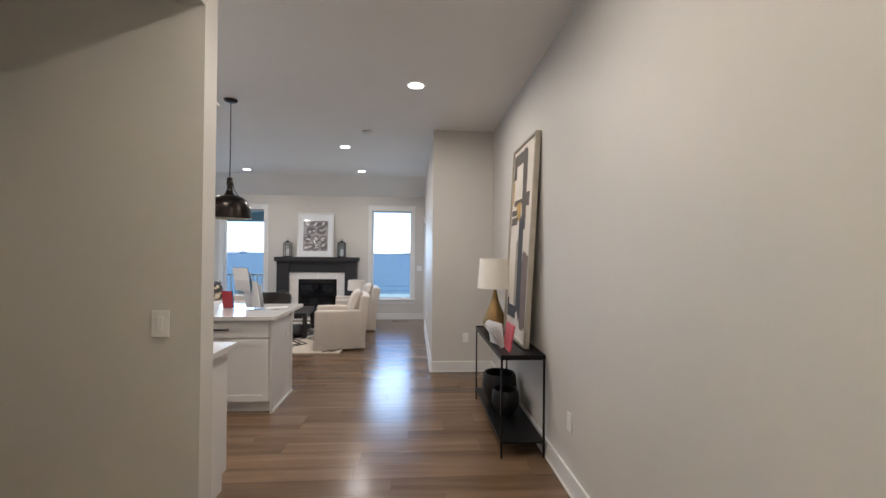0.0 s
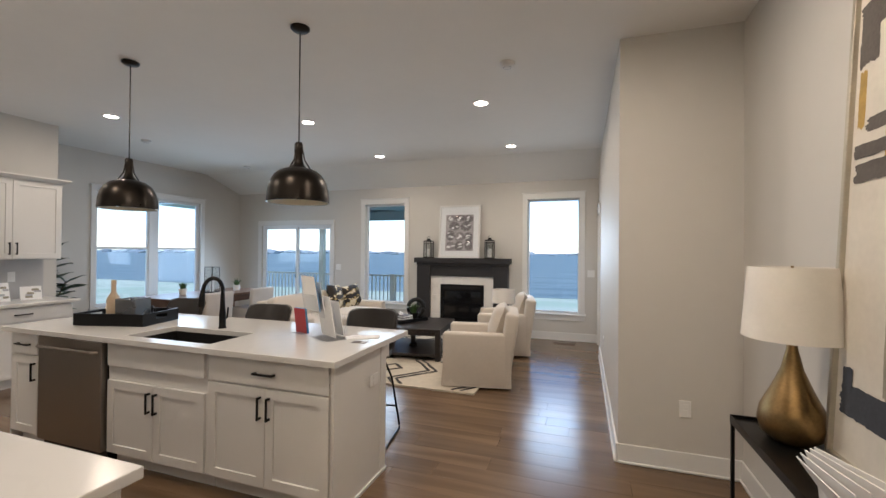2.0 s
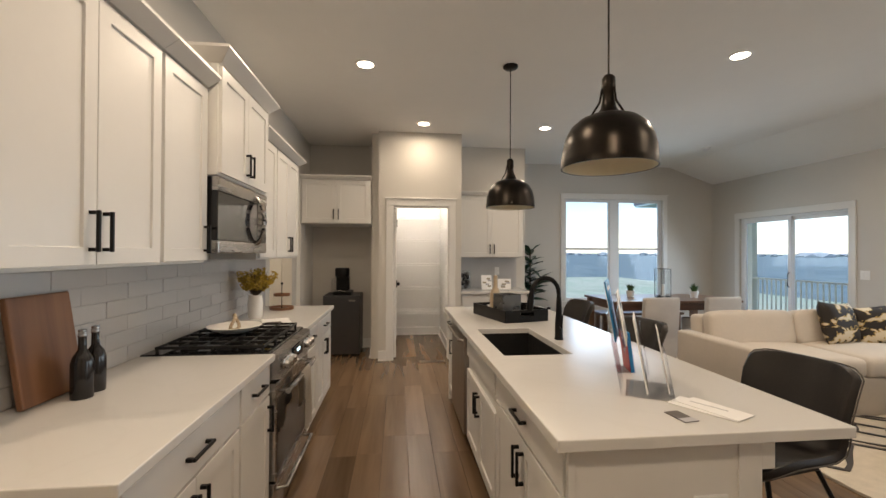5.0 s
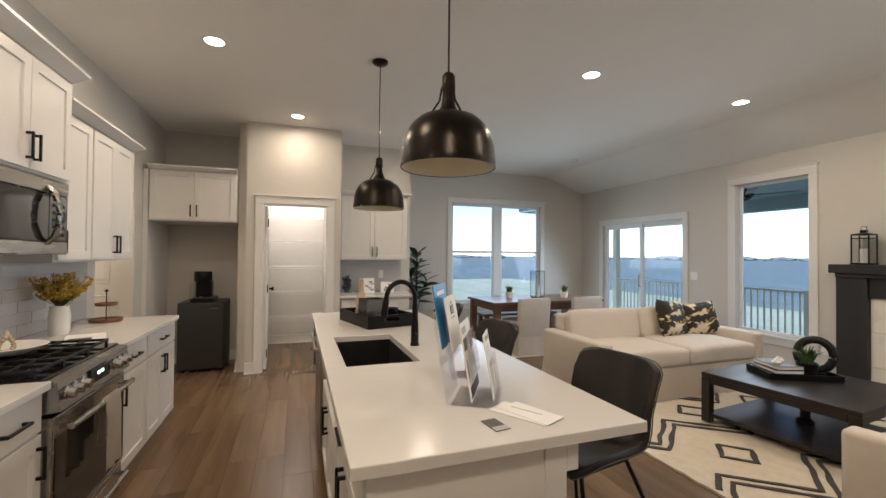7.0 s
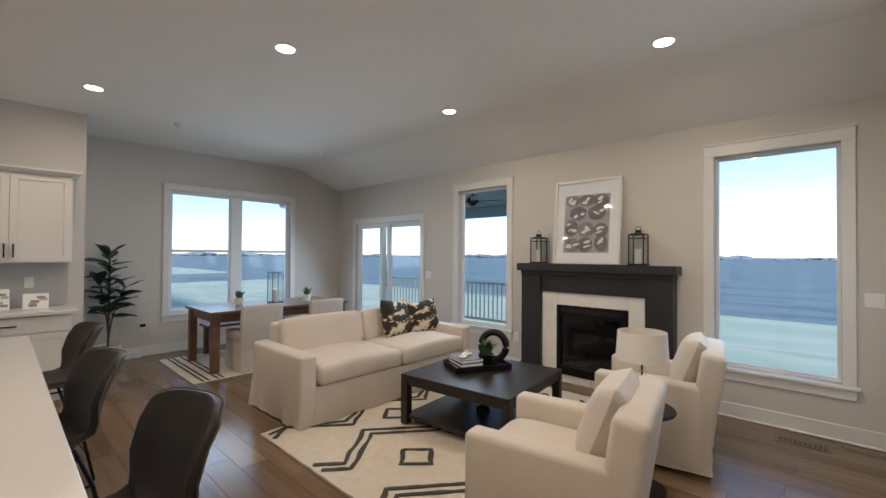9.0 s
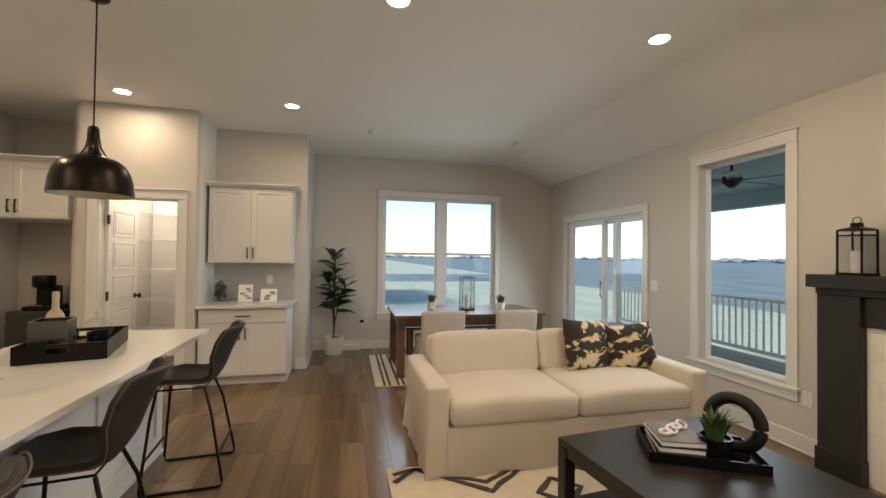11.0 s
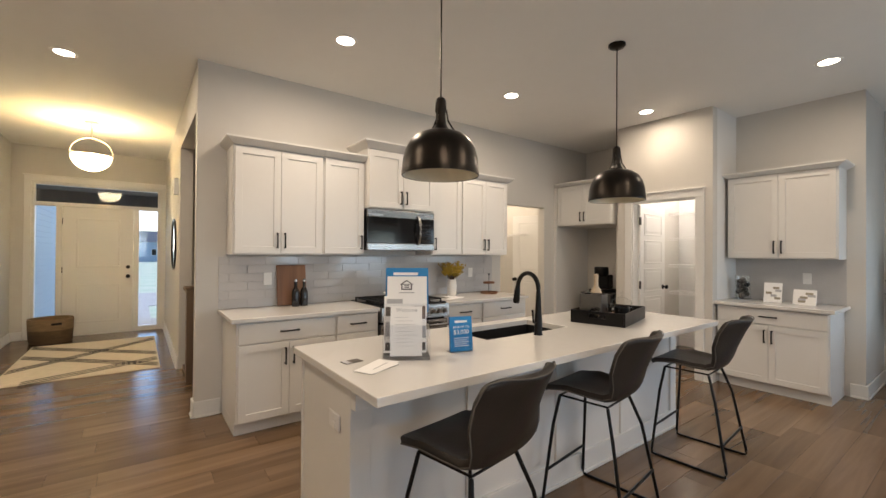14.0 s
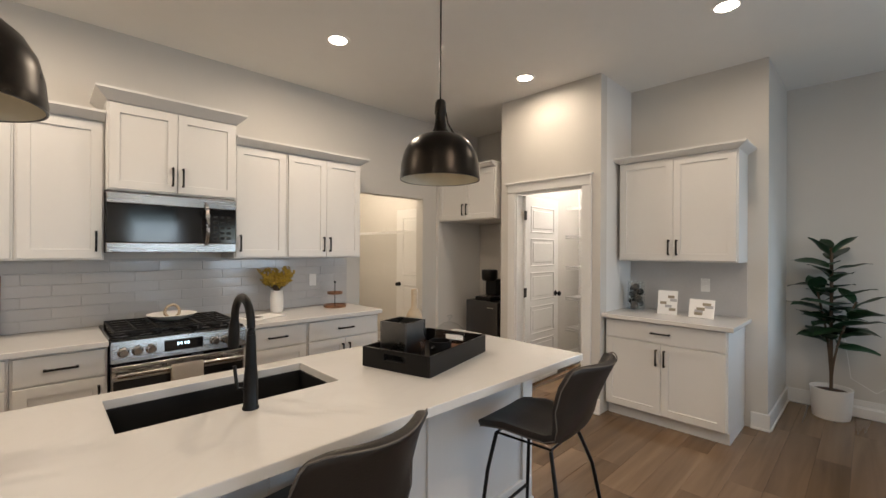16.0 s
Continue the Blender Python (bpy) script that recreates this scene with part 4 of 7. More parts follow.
bm = tube(bmesh.new(), [(W * 0.735, -D - 0.004, 0.06), (W * 0.735, -D - 0.035, 0.09), (W * 0.735, -D - 0.055, 0.15), (W * 0.735, -D - 0.06, 0.21), (W * 0.735, -D - 0.055, 0.27), (W * 0.735, -D - 0.035, 0.33), (W * 0.735, -D - 0.004, 0.36)], 0.015, 12)
part("door_handle", bm, M_STEEL, mw, smooth=True)
for r in range(5):
    for c in range(3):
        part("key", B(W * 0.80 + c * 0.045, W * 0.80 + c * 0.045 + 0.03, -D - 0.0052, -D - 0.004, 0.10 + r * 0.04, 0.118 + r * 0.04), M_IRON, mw)

# cutting board and two bottles
cbm = bmesh.new()
box(cbm, -0.135, 0.135, -0.012, 0.012, 0, 0.38, 0.006)
solid("cutting_board", cbm, M_BOARD, "tall brown acacia cutting board leaning on the backsplash", "cutting board", m=pose(-1.359, KY + 0.075, TOP + 0.003, 9, 0, 0))


def bottle(x, y, z, s, material, label, cap=M_WINE):
    r = thing("bottle", pose(x, y, z), label, "bottle")
    part("glass_body", lathe([(0, 0), (0.036 * s, 0), (0.037 * s, 0.02 * s), (0.037 * s, 0.135 * s), (0.03 * s, 0.16 * s), (0.014 * s, 0.185 * s), (0.013 * s, 0.235 * s), (0, 0.236 * s)], 20), material, r, smooth=True)
    part("stopper", lathe([(0, 0.236 * s), (0.015 * s, 0.236 * s), (0.013 * s, 0.262 * s), (0, 0.265 * s)], 14), cap, r, smooth=True)
    return r


bottle(-1.36, KY + 0.17, TOP + 0.001, 0.95, M_WINE, "small black glass oil bottle on the worktop", M_STEEL)
bottle(-1.44, KY + 0.16, TOP + 0.001, 0.95, M_WINE, "small black glass oil bottle on the worktop", M_STEEL)

# vase of yellow sprigs
vs = thing("flower_vase", pose(-3.18, KY + 0.18, TOP), "white ceramic vase with mustard yellow sprigs", "vase")
part("vase", lathe([(0, 0), (0.045, 0), (0.055, 0.02), (0.058, 0.12), (0.05, 0.18), (0.052, 0.19), (0.046, 0.19), (0.044, 0.17), (0, 0.16)], 26), M_WHITE, vs, smooth=True)
rng = random.Random(4)
bm, bl = bmesh.new(), bmesh.new()
for k in range(110):
    a, t = rng.uniform(0, 6.283), rng.uniform(0.05, 1.1)
    L = rng.uniform(0.13, 0.25)
    p = [Vector((0.02 * math.cos(a) * u, 0.02 * math.sin(a) * u, 0.17 + 0 * u)) + Vector((math.cos(a) * t * 0.9, math.sin(a) * t * 0.9, 1)).normalized() * L * u for u in (0, 0.5, 1)]
    tube(bm, p, 0.0014, 4)
    for j in range(7):
        q = p[1].lerp(p[2], rng.random())
        mm = Matrix.Translation(q) @ Euler((rng.uniform(0, 6), rng.uniform(0, 6), rng.uniform(0, 6))).to_matrix().to_4x4() @ Matrix.Diagonal((0.5, 0.2, 1.5, 1))
        bmesh.ops.create_icosphere(bl, subdivisions=1, radius=0.015, matrix=mm)
tagged(part("stems", bm, M_STEM, vs), kind="stuff")
tagged(part("foliage", bl, M_YELLOW, vs), kind="stuff")

# two-tier wooden stand
st = thing("tiered_stand", pose(-3.72, KY + 0.24, TOP), "two-tier brown wooden tray stand with a black rod", "stand")
part("lower_tray", lathe([(0, 0), (0.105, 0), (0.11, 0.025), (0.103, 0.025), (0.1, 0.012), (0, 0.012)], 30), M_BOARD, st, smooth=True)
part("upper_tray", lathe([(0, 0.125), (0.07, 0.125), (0.074, 0.147), (0.068, 0.147), (0.065, 0.136), (0, 0.136)], 30), M_BOARD, st, smooth=True)
bm = tube(bmesh.new(), [(0, 0, 0.012), (0, 0, 0.235)], 0.004)
bmesh.ops.create_icosphere(bm, subdivisions=2, radius=0.012, matrix=Matrix.Translation((0, 0, 0.24)))
part("rod", bm, M_BLACK, st)
# magazine lying open
mg = thing("open_magazine", pose(-2.98, KY + 0.40, TOP + 0.001, 0, 0, 20), "open magazine lying on the worktop", "magazine")
part("pages", B(-0.15, 0.15, -0.10, 0.10, 0, 0.006, bev=0.002), M_PAPER, mg)
part("printed_photo", B(0.02, 0.13, -0.08, 0.03, 0.0065, 0.0075), M_PTAUPE, mg)

# ---- refrigerator niche ----
cabinet(pose(-6.075, 2.228, 0, 0, 0, 90), 0.902, 0.80, 1.815, 2.40, 2, "white shaker cabinet above the empty refrigerator niche", crown=0.05, crown_ends=(0, 0))
solid("niche_panel", B(-6.07, -5.275, 2.179, 2.225, 0.0, 2.40), M_CAB, "white painted panel beside the refrigerator niche", "panel")
fr = thing("mini_fridge", pose(-5.80, 2.72, 0), "graphite steel compact refrigerator", "refrigerator")
part("body", B(-0.26, 0.22, -0.25, 0.25, 0.02, 0.84, bev=0.008), M_BLACK, fr)
fdr = part("door", B(0.225, 0.27, -0.25, 0.25, 0.03, 0.84, bev=0.01), M_FRIDGE, fr)
part("badge", B(0.270, 0.273, 0.10, 0.19, 0.76, 0.775), M_STEEL, fdr)
for x in (-0.22, 0.18):
    for y in (-0.2, 0.2):
        part("foot", lathe([(0, 0), (0.018, 0), (0.016, 0.021), (0, 0.021)], 12, at=(x, y, 0)), M_BLACK, fr)
cm = thing("coffee_maker", pose(-5.72, 2.71, 0.842), "black capsule coffee maker on the compact refrigerator", "coffee maker")
part("base", B(-0.16, 0.17, -0.11, 0.14, 0, 0.05, bev=0.01), M_BLACK, cm)
part("column", B(-0.15, 0.0, -0.09, 0.09, 0.05, 0.26, bev=0.02), M_BLACK, cm)
part("head", lathe([(0, 0.24), (0.085, 0.24), (0.1, 0.27), (0.1, 0.36), (0.09, 0.375), (0, 0.378)], 28, at=(0.02, 0, 0)), M_BLACK, cm, smooth=True)
part("drip_tray", B(0.01, 0.16, -0.06, 0.06, 0.05, 0.062, bev=0.004), M_STEEL, cm)
part("water_tank", B(-0.15, -0.05, -0.17, -0.115, 0.0, 0.22, bev=0.01), M_VGLASS, cm)

# ---- hutch ----
cabinet(pose(-5.925, 4.375, 0, 0, 0, 90), 0.93, UD + 0.02, 1.37, 2.27, 2, "white shaker wall cabinet above the hutch counter", crown=0.05, group="hutch cabinets")
cabinet(pose(-5.925, 4.36, 0, 0, 0, 90), 0.93, 0.60, 0, TOP - CT, 2, "white shaker hutch base with drawer and two doors", 0.165, 0.10, handles="high", group="hutch cabinets")
solid("worktop", B(-5.923, -5.275, 4.348, 5.335, TOP - CT + 0.001, TOP, bev=0.004), M_QUARTZ, "white quartz top on the hutch", "worktop")
structure("hutch_splash", B(-5.93, -5.926, 4.35, 5.305, TOP + 0.001, 1.37), M_JOINT, "pale grout bed behind the hutch", "backsplash")
for y, w, h in ((4.78, 0.155, 0.21), (5.04, 0.19, 0.155)):
    p = thing("photo_card", pose(-5.62, y, TOP + 0.001, -12, 0, 90 + (4 if w < 0.17 else -6)), "white framed card with a green site plan", "card")
    part("board", B(-w / 2, w / 2, -0.004, 0.004, 0, h, bev=0.001), M_PAPER, p)
    for k in range(5):
        a = rng.uniform(-0.3, 0.3) * w
        b = h * (0.22 + 0.13 * k)
        part("print", B(a - 0.13 * w, a + 0.2 * w, -0.0052, -0.0042, b - 0.012, b + 0.012), M_GREYINK if k % 2 else M_POLIVE, p)
gv = thing("glass_vase", pose(-5.72, 4.48, TOP), "clear glass cylinder filled with dark spheres", "vase")
part("cylinder", lathe([(0.0, 0.0), (0.075, 0), (0.075, 0.27), (0.071, 0.27), (0.071, 0.008), (0, 0.008)], 28), M_VGLASS, gv, smooth=True)
for k in range(9):
    a = k * 2.4
    part("sphere", lathe([(0.033 * math.sin(q * math.pi / 8), 0.033 - 0.033 * math.cos(q * math.pi / 8)) for q in range(9)], 14, at=(0.035 * math.cos(a), 0.035 * math.sin(a), 0.009 + 0.022 * k)), M_IRON if k % 4 else M_PTAUPE, gv, smooth=True)

# ---- island ----
IX0, IX1, IY0, IY1, IT = -3.81, -0.862, 3.955, 4.93, 0.90
SX0, SX1, SY0, SY1 = -2.605, -1.845, 4.055, 4.43
bm = bmesh.new()
zb = IT - CT
outer = [(IX0, IY0), (IX1, IY0), (IX1, IY1), (IX0, IY1)]
inner = [(SX0, SY0), (SX1, SY0), (SX1, SY1), (SX0, SY1)]
vo = [[bm.verts.new((x, y, z)) for x, y in outer] for z in (zb, IT)]
vi = [[bm.verts.new((x, y, z)) for x, y in inner] for z in (zb, IT)]
for k in range(4):
    j = (k + 1) % 4
    bm.faces.new((vo[1][k], vo[1][j], vi[1][j], vi[1][k]))
    bm.faces.new((vo[0][j], vo[0][k], vi[0][k], vi[0][j]))
    bm.faces.new((vo[0][k], vo[0][j], vo[1][j], vo[1][k]))
    bm.faces.new((vi[0][j], vi[0][k], vi[1][k], vi[1][j]))
rim = [e for e in bm.edges if all(v in vo[1] for v in e.verts) or all(v in vi[1] for v in e.verts) or {e.verts[0], e.verts[1]} in [{vo[0][k], vo[1][k]} for k in range(4)]]
bmesh.ops.bevel(bm, geom=rim, offset=0.004, segments=2, profile=0.5, affect="EDGES")
solid("worktop", bm, M_QUARTZ, "large white quartz island top with a sink cutout", "worktop", group="")
FY, BX0, BX1, BY1 = 3.995, -3.765, -0.90, 4.63


def isl(x0):
    """Pose of an island unit: front towards -y, its back 0.5 m behind."""
    return pose(x0, FY + 0.50, 0)


cabinet(isl(BX0), 0.335, 0.50, 0, zb - 0.001, 1, "narrow white shaker island cabinet with drawer", 0.165, 0.10, handles="high", group="island cabinets")
cabinet(isl(-2.70), 0.89, 0.50, 0, zb - 0.25, 2, "white shaker island sink cabinet with two doors", 0.0, 0.10, handles="high", group="island cabinets")
cabinet(isl(-1.80), 0.885, 0.50, 0, zb - 0.001, 2, "white shaker island cabinet with drawer and two doors", 0.165, 0.10, handles="high", group="island cabinets")
sf = thing("sink_apron", pose(0, 0, 0), "white false drawer front below the sink", "panel")
part("front", B(-2.688, -1.822, FY, FY + 0.019, zb - 0.165, zb - 0.012, bev=0.002), M_CAB, sf)
part("rail", B(-2.70, -1.81, FY + 0.02, FY + 0.04, zb - 0.25, zb - 0.001), M_CAB, sf)
dwm = thing("dishwasher", pose(-3.415, FY + 0.5, 0), "dark stainless dishwasher built into the island", "dishwasher")
part("body", B(0.006, 0.69, -0.47, 0.0, 0.02, zb - 0.004), M_BLACK, dwm)
dd = part("door", B(0.008, 0.688, -0.515, -0.471, 0.10, zb - 0.012, bev=0.006), M_DSTEEL, dwm)
bm = tube(bmesh.new(), [(0.05, -0.515, zb - 0.085), (0.06, -0.548, zb - 0.08), (0.636, -0.548, zb - 0.08), (0.646, -0.515, zb - 0.085)], 0.011, 10)
part("door_handle", bm, M_DSTEEL, dd, smooth=True)
part("control_strip", B(0.008, 0.688, -0.5135, -0.50, zb - 0.0118, zb - 0.006), M_BGLASS, dd)
part("toe_kick", B(0.008, 0.688, -0.44, -0.40, 0.0, 0.10), M_BLACK, dwm)
ib = thing("island_panelling", pose(0, 0, 0), "white panelled island back and ends with baseboard", "panel")
part("back_panel", B(BX0 + 0.013, BX1 - 0.015, BY1 - 0.13, BY1 - 0.012, 0, zb - 0.001), M_CAB, ib)
part("end_panel", B(BX1 - 0.013, BX1, FY + 0.005, BY1 - 0.012, 0, zb - 0.001), M_CAB, ib)
part("end_panel", B(BX0 - 0.004, BX0 - 0.0005, FY + 0.005, BY1 - 0.012, 0, zb - 0.001), M_CAB, ib)
for x in (BX0, -3.03, -2.32, -1.62, BX1 - 0.09):
    part("batten", B(x, x + 0.09, BY1 - 0.0118, BY1 + 0.004, 0.141, zb - 0.091, bev=0.002), M_CAB, ib)
part("top_rail", B(BX0, BX1, BY1 - 0.0118, BY1 + 0.004, zb - 0.09, zb - 0.001, bev=0.002), M_CAB, ib)
part("baseboard", B(BX0, BX1, BY1 - 0.0118, BY1 + 0.006, 0, 0.14, bev=0.003), M_TRIM, ib)
part("shoe_moulding", B(BX0, BX1, BY1 + 0.006, BY1 + 0.02, 0, 0.02, bev=0.004), M_TRIM, ib)
part("end_baseboard", B(BX1, BX1 + 0.014, FY + 0.02, BY1 + 0.006, 0, 0.022, bev=0.003), M_TRIM, ib)
for y0, y1 in ((FY + 0.005, FY + 0.03), (BY1 - 0.075, BY1 + 0.004)):
    part("corner_post", B(BX1, BX1 + 0.006, y0, y1, 0.022, zb - 0.001, bev=0.002), M_CAB, ib)
# overhang bracket block at the seating corner
part("corbel", B(-0.99, -0.895, BY1 + 0.004, BY1 + 0.05, zb - 0.10, zb - 0.001, bev=0.003), M_CAB, ib)

sk = thing("kitchen_sink", pose(0, 0, 0), "black composite undermount sink", "sink")
zt, zf = zb - 0.0005, zb - 0.22
for a0, a1, b0, b1, c0, c1 in ((SX0 - 0.02, SX0 + 0.003, SY0 - 0.02, SY1 + 0.02, zf, zt), (SX1 - 0.004, SX1 + 0.02, SY0 - 0.02, SY1 + 0.02, zf, zt), (SX0 + 0.004, SX1 - 0.004, SY0 - 0.02, SY0 + 0.004, zf, zt), (SX0 + 0.004, SX1 - 0.004, SY1 - 0.004, SY1 + 0.02, zf, zt), (SX0 - 0.02, SX1 + 0.02, SY0 - 0.02, SY1 + 0.02, zf - 0.02, zf)):
    part("basin_side" if c1 > zf else "basin_floor", B(a0, a1, b0, b1, c0, c1, bev=0.003, seg=1), M_IRON, sk)
part("drain", lathe([(0, 0.003), (0.04, 0.004), (0.045, 0.0), (0.0, 0.0)], 20, at=((SX0 + SX1) / 2, 4.25, zf)), M_BLACK, sk, smooth=True)
fc = thing("kitchen_faucet", pose(-2.215, 4.50, IT), "matte black pull-down gooseneck faucet", "faucet")
part("base", lathe([(0, 0), (0.028, 0), (0.028, 0.006), (0.0245, 0.012), (0.024, 0.10), (0.019, 0.16), (0.015, 0.26), (0, 0.26)], 22), M_BLACK, fc, smooth=True)
arc = [(0, 0, 0.24), (0, 0, 0.27)] + [(0, -0.088 + 0.088 * math.cos(a), 0.285 + 0.10 * math.sin(a)) for a in [math.pi * k / 12 for k in range(13)]]
part("spout", tube(bmesh.new(), arc, 0.0145, 12), M_BLACK, fc, smooth=True)
part("spray_head", lathe([(0, 0), (0.019, 0.0), (0.0225, 0.018), (0.019, 0.085), (0.0145, 0.115), (0, 0.115)], 18), M_BLACK, fc, smooth=True, at=pose(0, -0.190, 0.182, -7))
part("lever", tube(bmesh.new(), [(0.02, 0, 0.075), (0.045, 0, 0.08), (0.055, 0, 0.16)], 0.006), M_BLACK, fc, smooth=True)

# tray with things on the island
TX, TY, TR = -3.125, 4.425, 15.0
tm = pose(TX, TY, IT, 0, 0, TR)
ty = thing("serving_tray", tm, "black wooden serving tray on the island", "tray")
part("bottom", B(-0.275, 0.275, -0.185, 0.185, 0.012, 0.022), M_BLACK, ty)
for a0, a1, b0, b1 in ((-0.285, 0.285, -0.195, -0.183), (-0.285, 0.285, 0.183, 0.195)):
    part("side", B(a0, a1, b0, b1, 0.0, 0.095, bev=0.003), M_BLACK, ty)
for a0, a1 in ((-0.285, -0.273), (0.273, 0.285)):
    bm = bmesh.new()
    box(bm, a0, a1, -0.183, -0.06, 0, 0.095)
    box(bm, a0, a1, 0.06, 0.183, 0, 0.095)
    box(bm, a0, a1, -0.06, 0.06, 0, 0.045)
    box(bm, a0, a1, -0.06, 0.06, 0.075, 0.095)
    part("handle_end", bm, M_BLACK, ty)


def on_tray(x, y, z=0.022):
    return tm @ pose(x, y, z)


bx = thing("pewter_caddy", on_tray(0.11, -0.08), "square pewter ice bucket on the tray", "bucket")
bm = bmesh.new()
for a0, a1, b0, b1 in ((-0.082, 0.082, -0.082, -0.075), (-0.082, 0.082, 0.075, 0.082), (-0.082, -0.075, -0.075, 0.075), (0.075, 0.082, -0.075, 0.075)):
    box(bm, a0, a1, b0, b1, 0, 0.185, 0.002, 1)
box(bm, -0.075, 0.075, -0.075, 0.075, 0, 0.006)
part("bucket", bm, M_SILVERBOX, bx)
bottle(*(on_tray(-0.03, -0.11).translation), 1.25, M_TAN, "tan wooden bottle standing on the tray", M_TAN)
mg = thing("mug", on_tray(0.06, 0.11), "short black stoneware mug on the tray", "mug")
part("cup", lathe([(0, 0), (0.052, 0), (0.056, 0.095), (0.051, 0.095), (0.048, 0.006), (0, 0.006)], 22), M_BLACK, mg, smooth=True)
part("ear", tube(bmesh.new(), [(0.054, 0, 0.078), (0.085, 0, 0.07), (0.085, 0, 0.032), (0.052, 0, 0.022)], 0.006), M_BLACK, mg, smooth=True)
cl = thing("glass_cloche", on_tray(-0.12, 0.06), "clear glass dome over a small wooden dish", "dome")
part("wooden_dish", lathe([(0, 0), (0.09, 0), (0.095, 0.018), (0, 0.018)], 26), M_BOARD, cl, smooth=True)
part("dome", lathe([(0.088, 0.0185), (0.088, 0.07), (0.072, 0.12), (0.035, 0.148), (0.008, 0.155), (0.007, 0.168), (0.016, 0.184), (0, 0.196)], 28), M_VGLASS, cl, smooth=True)


def flyer_stack(root, w, h, z0, y, tilt, material, name):
    return part(name, B(-w / 2, w / 2, y - 0.003, y + 0.003, z0, z0 + h), material, root, at=pose(0, 0, 0, tilt))


# clear brochure stand with three tiers; front towards +y
bs = thing("brochure_stand", pose(-1.245, 4.50, IT, 0, 0, 180 - 31), "clear acrylic brochure stand with white and blue leaflets", "brochure holder")
for k, (y, z0, h) in enumerate(((-0.055, 0.004, 0.15), (0.015, 0.09, 0.17), (0.085, 0.17, 0.17))):
    part("acrylic_pocket", B(-0.115, 0.115, y - 0.012, y - 0.009, z0, z0 + h, bev=0.001), M_ACRYL, bs, at=pose(0, 0, 0, -10))
part("acrylic_back", B(-0.115, 0.115, 0.11, 0.114, 0.0, 0.33), M_ACRYL, bs, at=pose(0, 0, 0, -10))
part("acrylic_base", B(-0.115, 0.115, -0.07, 0.10, 0.0, 0.004), M_ACRYL, bs)
l1 = part("leaflet", B(-0.078, 0.075, -0.055, -0.051, 0.008, 0.245), M_PAPER, bs, at=pose(0, 0, 0, -10))
for k in range(9):
    part("printed_line", B(-0.055, 0.05 - 0.02 * (k % 3), -0.0562, -0.0552, 0.055 + 0.017 * k, 0.0565 + 0.017 * k), M_GREYINK, l1)
l2 = part("booklet", B(-0.112, 0.10, 0.018, 0.024, 0.02, 0.30), M_PAPER, bs, at=pose(0, 0, 0, -10))
for a0, a1, b0, b1, mm_ in ((-0.105, -0.03, 0.20, 0.245, M_PTAUPE), (-0.025, 0.03, 0.215, 0.245, M_GREYINK), (0.035, 0.095, 0.185, 0.25, M_PBROWN), (-0.105, -0.085, 0.10, 0.17, M_GREYINK), (0.08, 0.096, 0.09, 0.15, M_GREYINK), (-0.105, 0.095, 0.03, 0.07, M_PTAUPE), (-0.10, -0.02, 0.262, 0.285, M_GREYINK)):
    part("printed_photo", B(a0, a1, 0.0166, 0.0176, b0, b1), mm_, l2)
l3 = part("notice_sheet", B(-0.10, 0.105, 0.062, 0.066, 0.20, 0.405), M_PAPER, bs, at=pose(0, 0, 0, -10))
bm = bmesh.new()
for a, b, c, d in ((-0.028, 0.028, 0.335, 0.341), (-0.028, -0.022, 0.341, 0.362), (0.022, 0.028, 0.341, 0.362), (-0.012, 0.012, 0.346, 0.350), (-0.012, 0.012, 0.355, 0.359)):
    box(bm, a, b, 0.0605, 0.0618, c, d)
tri = [bm.verts.new(p) for p in ((-0.036, 0.061, 0.362), (0.036, 0.061, 0.362), (0.0, 0.061, 0.386))]
tr2 = [bm.verts.new(p) for p in ((-0.024, 0.061, 0.365), (0.024, 0.061, 0.365), (0.0, 0.061, 0.380))]
for k in range(3):
    j = (k + 1) % 3
    bm.faces.new((tri[k], tri[j], tr2[j], tr2[k]))
part("house_mark", bm, M_INK, l3)
part("printed_line", B(-0.04, 0.04, 0.0605, 0.0615, 0.318, 0.323), M_GREYINK, l3)
l4 = part("blue_folder", B(-0.11, 0.115, 0.095, 0.10, 0.22, 0.455), M_BLUE, bs, "blue leaflet", at=pose(0, 0, 0, -10))
part("folder_back", B(-0.11, 0.115, 0.1003, 0.102, 0.22, 0.453), M_PAPER, l4)
part("logo_bar", B(-0.07, 0.06, 0.0935, 0.0945, 0.415, 0.43), M_PAPER, l4)

bh = thing("leaflet_holder", pose(-1.535, 4.575, IT, 0, 0, 180 - 16), "small acrylic holder with a blue savings leaflet", "brochure holder")
part("acrylic_front", B(-0.065, 0.065, -0.006, -0.003, 0, 0.11), M_ACRYL, bh, at=pose(0, 0, 0, -7))
part("acrylic_foot", B(-0.065, 0.065, -0.006, 0.06, 0, 0.003), M_ACRYL, bh)
bl4 = part("blue_leaflet", B(-0.062, 0.062, -0.002, 0.014, 0.004, 0.182), M_BLUE, bh, "blue leaflet", at=pose(0, 0, 0, -7))
part("leaflet_back", B(-0.062, 0.062, 0.0143, 0.016, 0.004, 0.182), M_REDP, bl4, "red printed back")


